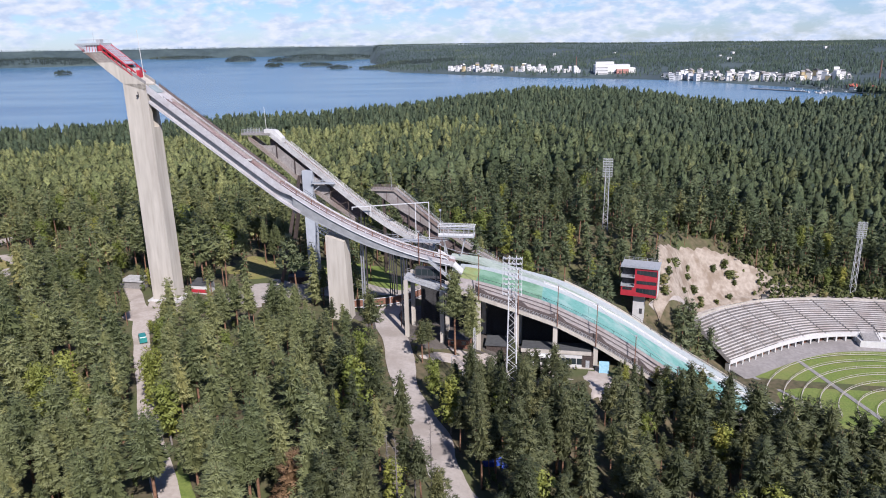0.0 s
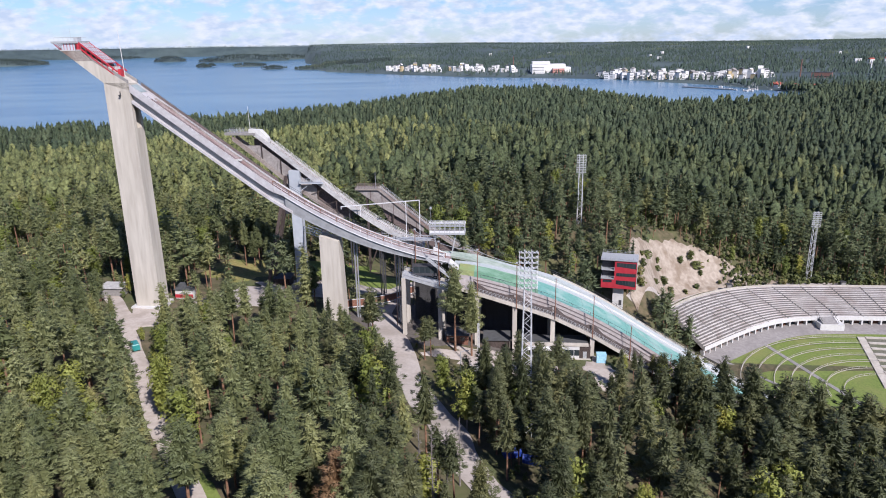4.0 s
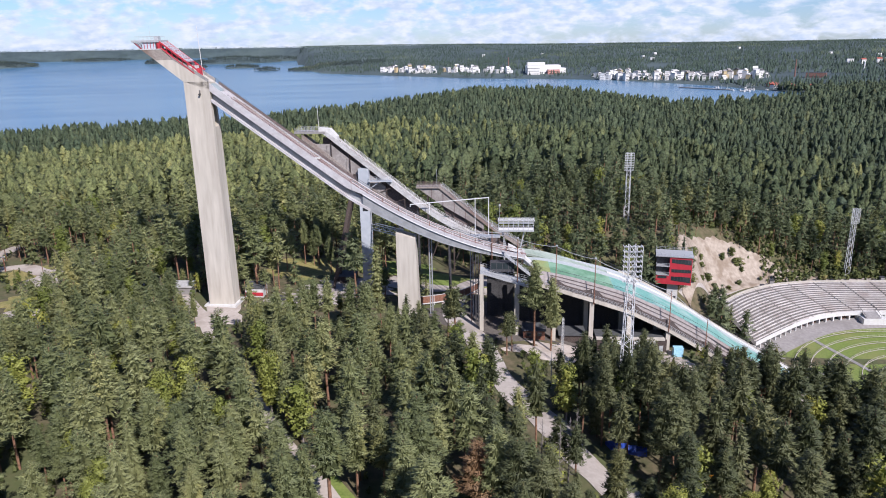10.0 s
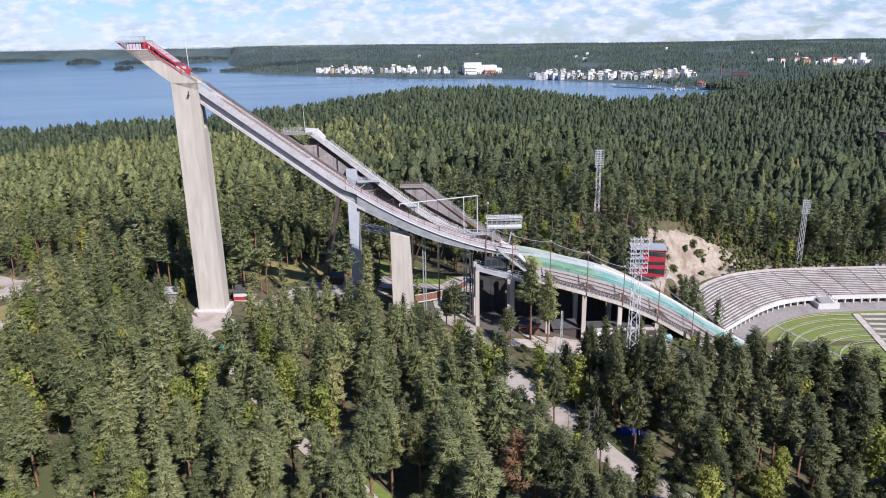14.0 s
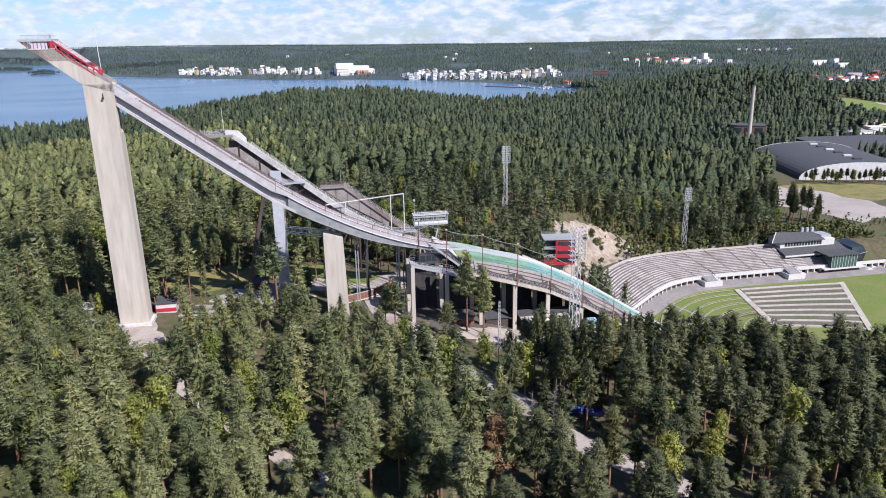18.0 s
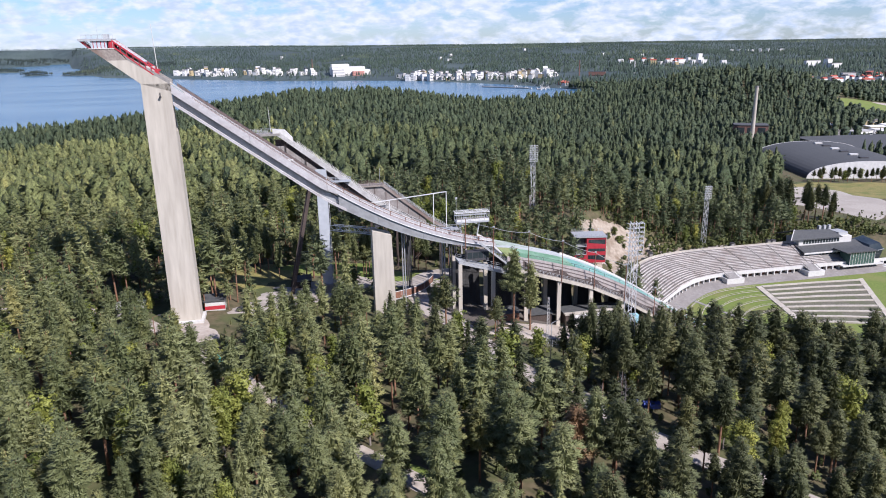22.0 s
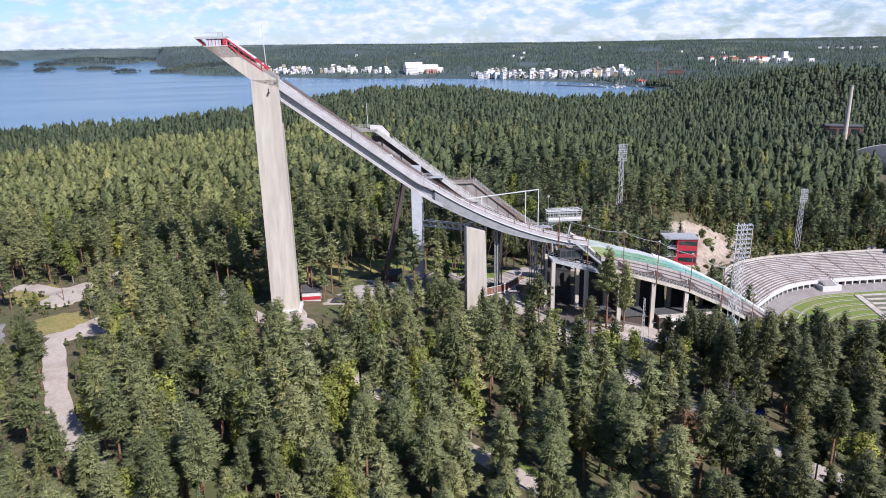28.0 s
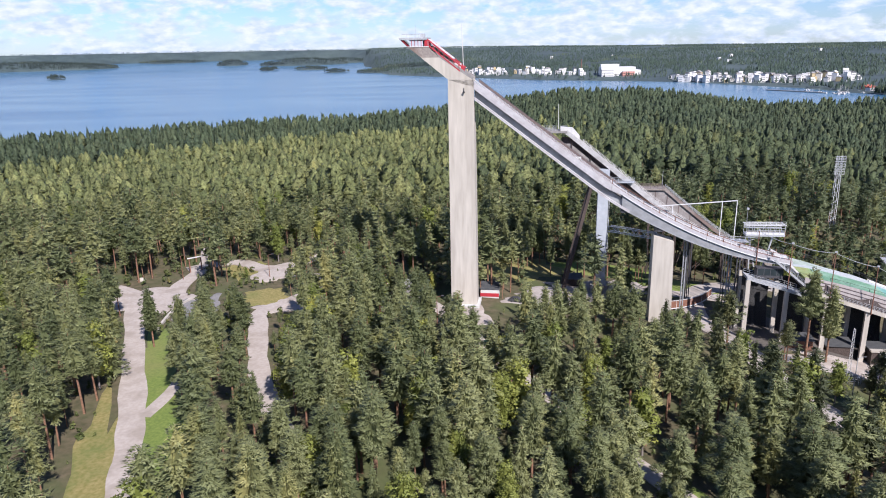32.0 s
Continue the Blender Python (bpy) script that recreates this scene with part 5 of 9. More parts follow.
for k in range(5):
    s0 = 6.5 + k * 3.9
    z1 = 26.3 if s0 < 9.2 else 26.3 - (s0 - 9.2) * 0.797
    z0 = float(np.interp(s0, [1.6, 9.5, 24.5], [26.2, 20.8, 11.8]))
    bm = bmesh.new()
    beam(bm, (s0, SD0 + 0.42, z0), (s0, SD0 + 0.42, z1), 0.22, 0.12)
    part("batten", bm, SCREEN, small)
bm = bmesh.new()
loft(bm, [[(9.6, d, 20.4), (24.5, d, 11.4), (40, d, 2.6), (40, d, 0.5), (24.5, d, 7.5), (12, d, 15.5)] for d in (SD0 + 1.6, SD0 + 1.8)])
bmesh.ops.recalc_face_normals(bm, faces=bm.faces)
part("lower_panel", bm, SCREEN, small, "dark panel below the side")
bm = bmesh.new()
tube(bm, (8.4, SD0 + 0.2, 27), (8.4, SD0 + 0.2, 33.0), 0.08, 0.05, 6)
part("flagpole", bm, STEEL, small)
for s, z0 in ((5, 24), (14, 18), (20, 14.5), (30, 9), (38, 4)):
    x, y = xy(s, SD0 + 1.5)
    for d in (SD0 + 0.9, SD0 + SW - 0.6):
        bm = bmesh.new()
        beam(bm, (s, d, ground_at(x, y) - 1.5), (s, d, z0), 0.4)
        part("post", bm, TIMBER, small)
bm = bmesh.new()
for a, b in ((5, 14), (14, 20), (20, 30)):
    for d in (SD0 + 0.9, SD0 + SW - 0.6):
        beam(bm, (a, d, -2), (b, d, float(small_z(b)) - 3), 0.25)
part("brace", bm, TIMBER, small)

# ---- white gantry and the judges' platform beside the middle takeoff ----
gantry = thing("cable_gantry", "white tubular gantry frame over the middle takeoff", "gantry", m=J.copy())
top_of = lambda s: 26.4 + 0.088 * (s - 3)
for s, z0 in ((2.0, 25.5), (8.0, 23.5), (22.2, 14.0), (26.4, 10.0)):
    bm = bmesh.new()
    beam(bm, (s, 20.4, z0), (s, 20.4, float(top_of(s))), 0.2)
    part("post", bm, LATTICE, gantry)
bm = bmesh.new()
beam(bm, (1.9, 20.4, float(top_of(1.9))), (26.5, 20.4, float(top_of(26.5))), 0.24)
part("crossbar", bm, LATTICE, gantry)
bm = bmesh.new()
for k in range(5):
    beam(bm, (14 + k * 4.0, 17.6, 17.6 - k * 0.15), (16.5 + k * 4.0, 20.8, 17.2 - k * 0.15), 0.14)
    beam(bm, (13 + k * 4, 17.6, 18.8 - k * 0.2), (17 + k * 4, 17.6, 18.6 - k * 0.2), 0.12)
    beam(bm, (13 + k * 4, 17.6, 16.6 - k * 0.2), (13 + k * 4, 17.6, 18.8 - k * 0.2), 0.1)
box(bm, 13, 30, 17.4, 20.9, 16.4, 16.6)
part("catwalk", bm, STEEL, gantry, "pale steel catwalk")
for s in (14, 24, 29):
    for d in (17.8, 20.4):
        bm = bmesh.new()
        beam(bm, (s, d, -7), (s, d, 16.4), 0.25)
        part("catwalk_post", bm, STEEL_DARK, gantry)
plat = thing("judges_platform", "glazed steel viewing platform on raking legs", "platform", m=J.copy())
bm = bmesh.new()
box(bm, 29.4, 40.4, 19.0, 22.4, 17.9, 18.5)
part("floor", bm, STEEL, plat)
bm = bmesh.new()
for d0 in (18.9, 20.7, 22.5):
    beam(bm, (29.2, d0, 21.35), (40.6, d0, 21.35), 0.14)
for s0 in (29.3, 33.0, 36.8, 40.5):
    beam(bm, (s0, 18.9, 21.3), (s0, 22.5, 21.3), 0.1)
part("roof_frame", bm, LATTICE, plat)
for k in range(8):
    bm = bmesh.new()
    s = 29.5 + k * 1.54
    beam(bm, (s, 19.05, 18.5), (s, 19.05, 21.3), 0.12)
    part("mullion", bm, STEEL, plat)
    bm = bmesh.new()
    beam(bm, (s, 22.35, 18.5), (s, 22.35, 21.3), 0.12)
    part("mullion", bm, STEEL, plat)
for x0, x1, y0, y1 in ((29.5, 34.8, 19.02, 19.08), (34.9, 40.3, 19.02, 19.08), (40.32, 40.38, 19.1, 22.3)):
    bm = bmesh.new()
    box(bm, x0, x1, y0, y1, 18.5, 19.2)
    part("panel", bm, LATTICE, plat)
for z in (19.7, 20.4):
    bm = bmesh.new()
    box(bm, 29.5, 40.3, 22.2, 22.3, z, z + 0.4)
    part("back_slat", bm, STEEL, plat)
for z in (19.8, 20.5):
    bm = bmesh.new()
    beam(bm, (29.4, 19.05, z), (40.4, 19.05, z), 0.1)
    part("guard_rail", bm, STEEL, plat)
bm = bmesh.new()
loft(bm, [[(30.0, 20.0, 18.52), (39.8, 20.0, 18.52), (39.8, 20.8, 19.1), (30.0, 20.8, 19.1)][k:] + [(30.0, 20.0, 18.52), (39.8, 20.0, 18.52), (39.8, 20.8, 19.1), (30.0, 20.8, 19.1)][:k] for k in (0,)] + [[(30.0, 20.1, 18.45), (39.8, 20.1, 18.45), (39.8, 20.9, 19.03), (30.0, 20.9, 19.03)]])
part("bench", bm, CONCRETE_GREY, plat)
for a, b in (((31.5, 20.5, 6), (31.0, 20.5, 17.9)), ((35.5, 20.5, 8.0), (37.5, 20.5, 17.9)), ((33.0, 20.5, 8), (30.5, 20.5, 17.9))):
    bm = bmesh.new()
    beam(bm, a, b, 0.4)
    part("leg", bm, STEEL, plat)
railing(plat, 29.4, 40.4, 1.8, 19.0, lambda s: 22.5, 1.0, STEEL, 2, 0.06)
bm = bmesh.new()
tube(bm, (29.8, 21, 21.5), (29.8, 21, 25.6), 0.06, 0.05, 6)
box(bm, 29.5, 30.1, 20.7, 21.3, 25.6, 26.2)
part("lamp_post", bm, STEEL, plat)

# ---- judges' tower ----
judge = thing("judge_tower", "red judges' tower with dark window bands on a white stem", "tower", m=Matrix.Translation((68.7, 232.6, -22)) @ Matrix.Rotation(radians(-22), 4, "Z"))
bm = bmesh.new()
box(bm, -6.2, 6.2, 0, 8, 9.7, 13.1)
box(bm, -1.6, 6.2, 0, 8, 13.102, 20.2)
part("cabin", bm, RED, judge)
bm = bmesh.new()
box(bm, -6.2, -1.62, 2.6, 8, 13.1, 20.1)
part("rear_cabin", bm, STEEL_DARK, judge, "dark glazed rear bay")
for z in (13.1, 16.4):
    bm = bmesh.new()
    box(bm, -6.3, -1.62, -0.2, 2.58, z, z + 0.25)
    for k in range(5):
        box(bm, -6.25 + k * 1.14, -6.15 + k * 1.14, -0.15, -0.05, z + 0.25, z + 1.2)
    box(bm, -6.3, -1.65, -0.15, -0.07, z + 1.15, z + 1.25)
    box(bm, -6.28, -6.22, -0.15, 2.5, z + 0.3, z + 1.1)
    part("balcony", bm, STEEL, judge)
bm = bmesh.new()
box(bm, -6.6, 6.5, -0.4, 8.3, 20.22, 20.6)
part("roof", bm, STEEL, judge)
bm = bmesh.new()
for k in range(9):
    x = -6.4 + k * 1.6
    for y in (-0.3, 8.2):
        box(bm, x - 0.04, x + 0.04, y - 0.04, y + 0.04, 20.6, 21.7)
for y in (-0.3, 8.2):
    for z in (21.1, 21.7):
        box(bm, -6.4, 6.4, y - 0.03, y + 0.03, z - 0.04, z)
part("roof_railing", bm, STEEL, judge)
for x0, x1, z0, z1, z2 in ((-0.9, 5.9, 18.0, 19.4, 17.4), (-0.9, 5.9, 14.4, 15.6, 14.4), (-5.6, -2.4, 11.9, 12.8, 11.9), (-0.9, 5.9, 11.3, 12.8, 10.6)):
    bm = bmesh.new()
    loft(bm, [[(x0, y, z0), (x1, y, z2), (x1, y, z1), (x0, y, z1)] for y in (-0.05, 0.05)])
    bmesh.ops.recalc_face_normals(bm, faces=bm.faces)
    win = part("window", bm, GLASS, judge, "dark ribbon window")
    for k in range(1, 6):
        x = x0 + (x1 - x0) * k / 6
        bm = bmesh.new()
        box(bm, x - 0.05, x + 0.05, -0.08, -0.04, max(z0, z2) - 0.1, z1)
        part("mullion", bm, STEEL_DARK, win)
bm = bmesh.new()
box(bm, 6.21, 6.26, -0.05, 8.05, 9.7, 20.2)
part("end_trim", bm, WHITE, judge)
bm = bmesh.new()
box(bm, -1.9, 1.9, 2.0, 5.4, -3, 9.2)
box(bm, -1.7, -1.3, 2.1, 5.3, 9.2, 9.72)
box(bm, 1.3, 1.7, 2.1, 5.3, 9.2, 9.72)
part("stem", bm, WHITE, judge, "white concrete stem")
bm = bmesh.new()
box(bm, 0.4, 1.4, 1.96, 2.04, 2.6, 4.6)
part("door", bm, STEEL_DARK, judge)


# ---- floodlight masts ----
def mast(x, y, z, top, yaw, base_w=1.9, head_w=3.7, head_h=8.0, rows=8):
    h = top - z
    ob = thing("floodlight_mast", "galvanised lattice floodlight mast with racks of lamps", "light mast", "floodlight masts", Matrix.Translation((x, y, z)) @ Matrix.Rotation(yaw, 4, "Z"))
    neck = h - head_h
    half = lambda v: base_w / 2 + (0.75 - base_w / 2) * min(v / neck, 1)
    for i, j in ((-1, -1), (1, -1), (1, 1), (-1, 1)):
        bm = bmesh.new()
        beam(bm, (i * half(-1), j * half(-1), -1), (i * 0.75, j * 0.75, neck), 0.13)
        beam(bm, (i * 0.75, j * 0.75, neck), (i * 0.75, j * 0.75, h), 0.13)
        part("leg", bm, LATTICE, ob)
    bm = bmesh.new()
    n = max(6, round(h / 1.7))
    for k in range(n):
        z0, z1 = h * k / n, h * (k + 1) / n
        a, b = half(z0), half(z1)
        for (i0, j0), (i1, j1) in (((-1, -1), (1, -1)), ((1, -1), (1, 1)), ((1, 1), (-1, 1)), ((-1, 1), (-1, -1))):
            p, q = (i0, j0), (i1, j1)
            if k % 2:
                p, q = q, p
            beam(bm, (p[0] * a, p[1] * a, z0), (q[0] * b, q[1] * b, z1), 0.07)
    part("lattice", bm, LATTICE, ob)
    for r in range(rows):
        zz = neck + 0.3 + (head_h - 0.5) * r / (rows - 1)
        bm = bmesh.new()
        for y in (-1.0, -0.4):
            beam(bm, (-head_w / 2, y, zz), (head_w / 2, y, zz), 0.1)
        beam(bm, (-head_w / 2, -1, zz), (-head_w / 2, 0.6, zz), 0.09)
        beam(bm, (head_w / 2, -1, zz), (head_w / 2, 0.6, zz), 0.09)
        if r < rows - 1:
            step = (head_h - 0.5) / (rows - 1)
            for x_ in (-head_w / 2, head_w / 2):
                beam(bm, (x_, -1, zz), (x_, -1, zz + step), 0.08)
        rack = part("rack", bm, LATTICE, ob)
        for k in range(5):
            x_ = -head_w / 2 + 0.35 + k * (head_w - 0.7) / 4
            bm = bmesh.new()
            tube(bm, (x_, -1.15, zz + 0.1), (x_, -0.75, zz + 0.3), 0.14, 0.14, 6)
            part("lamp", bm, STEEL, rack)
    return ob


mast(14.3, 137.6, ground_at(14.3, 137.6), 32.6, radians(-8), 2.6, 3.9, 8.3)
mast(65.7, 274.5, ground_at(65.7, 274.5), 30.2, radians(-10), 1.9, 3.6, 7.4)
mast(175.5, 283.0, ground_at(175.5, 283.0), 0.2, radians(-14), 1.9, 3.4, 7.0)


# ---- stadium ----
def resample(points, n):
    """n points at even steps along a smooth line through points (any dimension)."""
    pts = np.array(points, float)
    q = []
    for i in range(len(pts) - 1):
        p0, p1, p2, p3 = pts[max(i - 1, 0)], pts[i], pts[i + 1], pts[min(i + 2, len(pts) - 1)]
        for t in np.arange(0, 1, 0.1):
            q.append(0.5 * (2 * p1 + (p2 - p0) * t + (2 * p0 - 5 * p1 + 4 * p2 - p3) * t * t + (3 * p1 - p0 - 3 * p2 + p3) * t ** 3))
    q = np.array(q + [pts[-1]])
    run = np.concatenate([[0], np.cumsum(np.hypot(np.diff(q[:, 0]), np.diff(q[:, 1])))])
    at = np.linspace(0, run[-1], n)
    return np.stack([np.interp(at, run, q[:, k]) for k in range(q.shape[1])], -1)


FRONT = [(128, 63, -38.2), (141, 74.5, -38.2), (154, 85, -38.2), (167, 92.5, -38.2), (182, 96.3, -38.2), (205, 97, -38.2), (243, 97, -38.2)]
BACK = [(114, 64, -23.3), (126, 81, -25.4), (139, 96, -27.9), (152, 106.5, -29.6), (167, 112, -30.4), (187, 113.5, -30.5), (243, 113.5, -30.5)]
NB = 109
front, rear = resample(FRONT, NB), resample(BACK, NB)
stand = thing("stadium_stand", "curved open stand with rows of weathered benches", "stand", m=J.copy())
ROWS_N = 16
bm = bmesh.new()
under = []
for f, b in zip(front, rear):
    sec = [tuple(f + (0, 0, -0.4))]
    for r in range(ROWS_N):
        p0, p1 = f + (b - f) * (r / ROWS_N), f + (b - f) * ((r + 1) / ROWS_N)
        sec += [(p0[0], p0[1], p1[2]), (p1[0], p1[1], p1[2])]
    sec.append((b[0], b[1], b[2] - 1.2))
    sec.append((f[0], f[1], f[2] - 0.85))
    under.append(sec)
loft(bm, under)
bmesh.ops.recalc_face_normals(bm, faces=bm.faces)
part("terrace", bm, STEP, stand, "weathered terrace steps darkened for bench shade")
# benches between the aisles
BAYS = 12
for r in range(ROWS_N):
    for k in range(BAYS):
        i0, i1 = k * (NB - 1) // BAYS, (k + 1) * (NB - 1) // BAYS
        bm = bmesh.new()
        sec = []
        for i in range(i0, i1 + 1):
            f, b = front[i], rear[i]
            way = (b - f) * (1, 1, 0)
            way /= np.linalg.norm(way)
            p = f + (b - f) * ((r + 0.45) / ROWS_N)
            z = f[2] + (b[2] - f[2]) * ((r + 1) / ROWS_N) + 0.42
            t = 0.0
            if i in (i0, i1):
                other = front[i + 1] + (rear[i + 1] - front[i + 1]) * ((r + 0.45) / ROWS_N) if i == i0 else front[i - 1] + (rear[i - 1] - front[i - 1]) * ((r + 0.45) / ROWS_N)
                p = p + (other - p) * 0.24
            c0, c1 = p - way * 0.22, p + way * 0.3
            sec.append([(c0[0], c0[1], z), (c1[0], c1[1], z), (c1[0], c1[1], z - 0.34), (c0[0], c0[1], z - 0.3)])
        loft(bm, sec)
        bmesh.ops.recalc_face_normals(bm, faces=bm.faces)
        part("bench", bm, BENCH, stand)
# back wall
bm = bmesh.new()
loft(bm, [[(b[0], b[1], b[2] + 0.9), (b[0], b[1], b[2] - 2), (b[0] + 0.4 * (b[0] - f[0]) / 18, b[1] + 0.5, b[2] - 2), (b[0] + 0.4 * (b[0] - f[0]) / 18, b[1] + 0.5, b[2] + 0.9)] for f, b in zip(front, rear)])
bmesh.ops.recalc_face_normals(bm, faces=bm.faces)
part("back_wall", bm, CONCRETE, stand)
# front: white parapet, pillars and dark openings
longer = resample(FRONT[:-1] + [(243, 97, -38.2), (288, 97, -38.2)], 150)
side = []
for i in range(len(longer)):
    w = longer[min(i + 1, len(longer) - 1)] - longer[max(i - 1, 0)]
    w = w / np.linalg.norm(w)
    side.append(np.array([w[1], -w[0], 0]))
bm = bmesh.new()
loft(bm, [[tuple(p + n * 0.25 + (0, 0, 0.7)), tuple(p + n * 0.25 + (0, 0, -0.9)), tuple(p - n * 0.3 + (0, 0, -0.9)), tuple(p - n * 0.3 + (0, 0, 0.7))] for p, n in zip(longer, side)])
bmesh.ops.recalc_face_normals(bm, faces=bm.faces)
part("parapet", bm, WHITE, stand, "white parapet")
bm = bmesh.new()
loft(bm, [[tuple(p - n * 1.6 + (0, 0, -0.9)), tuple(p - n * 1.6 + (0, 0, -4.6)), tuple(p - n * 1.9 + (0, 0, -4.6)), tuple(p - n * 1.9 + (0, 0, -0.9))] for p, n in zip(longer, side)])
bmesh.ops.recalc_face_normals(bm, faces=bm.faces)
part("recess_wall", bm, RUST, stand, "brown wall behind the pillars")
pillars = resample(longer, 46)
for i, p in enumerate(pillars):
    w = pillars[min(i + 1, 45)] - pillars[max(i - 1, 0)]
    a = math.atan2(w[1], w[0])
    bm = bmesh.new()
    m = Matrix.Translation((p[0], p[1], p[2])) @ Matrix.Rotation(a, 4, "Z")
    box(bm, -0.3, 0.3, -0.15, 1.5, -4.8, -0.9, m)
    part("pillar", bm, WHITE, stand)
    if i < 45 and i % 2 == 0:
        bm = bmesh.new()
        q = (pillars[i] + pillars[i + 1]) / 2
        m = Matrix.Translation((q[0], q[1], q[2])) @ Matrix.Rotation(a, 4, "Z")
        box(bm, -1.2, 1.2, 1.5, 1.58, -3.2, -1.3, m)
        part("window", bm, GLASS, stand)
# two white entrance blocks
for s0 in (182.5, 228.0):
    ob = thing("entrance_block", "white entrance block with a dark stair ramp", "entrance", "entrance blocks", J @ Matrix.Translation((s0, 91.5, -42.3)))
    bm = bmesh.new()
    box(bm, -0.5, 9.0, 0, 5.2, 0, 3.2)
    part("wall", bm, WHITE, ob)
    bm = bmesh.new()
    loft(bm, [[(x, 0.5, 3.2), (x, 9.0, 5.6), (x, 9.0, 5.9), (x, 0.5, 3.5)] for x in (0.5, 6.5)])
    bmesh.ops.recalc_face_normals(bm, faces=bm.faces)
    part("ramp", bm, CONCRETE_GREY, ob)
    for x in (0.4, 6.6):
        bm = bmesh.new()
        beam(bm, (x, 0.5, 4.4), (x, 9, 6.8), 0.1)
        for k in range(6):
            beam(bm, (x, 0.5 + k * 1.7, 3.4 + k * 0.48), (x, 0.5 + k * 1.7, 4.4 + k * 0.48), 0.08)
        part("handrail", bm, STEEL_DARK, ob)
# huts on the rim
for s, d, z in ((149.5, 108.5, -30.6), (200, 116.0, -31.4), (221, 115.6, -31.4), (224, 115.6, -31.4)):
    ob = thing("rim_hut", "small grey kiosk on the stand's rim", "hut", "rim huts", J @ Matrix.Translation((s, d, z)))
    bm = bmesh.new()
    box(bm, -0.9, 0.9, -0.8, 0.8, -1.5, 2.6)
    part("wall", bm, CONCRETE_GREY, ob)
    bm = bmesh.new()
    box(bm, -1.1, 1.1, -1, 1, 2.6, 2.8)
    part("roof", bm, STEEL_DARK, ob)


# ground of the stadium
def patch(name, outline, mat, label, category, z=None, lift=0.05, thick=0.5):
    """A flat or ground-hugging sheet with an edge, outline in (s, d)."""
    bm = bmesh.new()
    pts = []
    for s, d in outline:
        x, y = xy(s, d)
        pts.append((x, y, (ground_at(x, y) if z is None else z) + lift))
    a = [bm.verts.new(p) for p in pts]
    b = [bm.verts.new((p[0], p[1], p[2] - thick)) for p in pts]
    bm.faces.new(a)
    bm.faces.new(b[::-1])
    for i in range(len(pts)):
        k = (i + 1) % len(pts)
        bm.faces.new((a[k], a[i], b[i], b[k]))
    bmesh.ops.recalc_face_normals(bm, faces=bm.faces)
    return solid(name, bm, mat, label, category, "structure")


inner = [(p[0] - 0, p[1], 0) for p in longer]
edge_in = [(float(p[0] + n[0] * 7.5), float(p[1] + n[1] * 7.5)) for p, n in zip(longer[::4], side[::4])]
edge_out = [(float(p[0] - n[0] * 1.0), float(p[1] - n[1] * 1.0)) for p, n in zip(longer[::4], side[::4])]
bm = bmesh.new()
loft(bm, [[(*xy(*o), -40.9), (*xy(*((o[0] + 2 * i[0]) / 3, (o[1] + 2 * i[1]) / 3)), -41.6), (*xy(*i), -42.1), (*xy(*i), -43.4), (*xy(*o), -43.4)] for o, i in zip(edge_out, edge_in)])
bmesh.ops.recalc_face_normals(bm, faces=bm.faces)
solid("pavement", bm, PAVING, "pinkish grey paved apron along the stand", "apron", "structure")
patch("lawn", edge_in + [(290, 30), (150, 10), (116, 30), (121, 50)], GRASS, "green stadium lawn", "lawn", -42.2, 0.02)
# standing terraces: pale beams on dark strips
terrace = thing("standing_terrace", "standing terrace of pale concrete kerbs on gravel", "terrace", m=J.copy())
for k in range(9):
    f = k / 8
    a = np.array([197, 85.5]) + np.array([-11, -42]) * f
    b = np.array([249, 81.5]) + np.array([-31, -50]) * f
    z = -41.95
    bm = bmesh.new()
    loft(bm, [[(p[0], p[1] - 1.1, z + 0.32), (p[0], p[1] + 0.5, z + 0.32), (p[0], p[1] + 0.5, z - 1), (p[0], p[1] - 1.1, z - 1)] for p in (a, (a + b) / 2 + (0, 0.6), b)])
    bmesh.ops.recalc_face_normals(bm, faces=bm.faces)
    part("kerb", bm, CONCRETE, terrace)
    if k < 8:
        bm = bmesh.new()
        a2 = np.array([197, 85.5]) + np.array([-11, -42]) * (f + 0.125)
        b2 = np.array([249, 81.5]) + np.array([-31, -50]) * (f + 0.125)
        loft(bm, [[(p[0], p[1], z), (q[0], q[1], z), (q[0], q[1], z - 1), (p[0], p[1], z - 1)] for p, q in ((a, a2), (b, b2))])
        bmesh.ops.recalc_face_normals(bm, faces=bm.faces)
        part("tread", bm, GRAVEL_DARK, terrace)
for a, b in (((195.5, 86.0), (184.5, 42)), ((250.5, 83.0), (219.5, 30))):
    bm = bmesh.new()
    loft(bm, [[(p[0] - 1.4, p[1], z), (p[0] + 1.4, p[1], z), (p[0] + 1.4, p[1], z - 1), (p[0] - 1.4, p[1], z - 1)] for p, z in ((a, -41.8), (b, -41.8))])
    bmesh.ops.recalc_face_normals(bm, faces=bm.faces)
    part("path", bm, CONCRETE, terrace)
# curved standing rails on the grass bank, and a diagonal path
bank = thing("rail_bank", "curved pale rails and a path on the grass bank", "railing", m=J.copy())
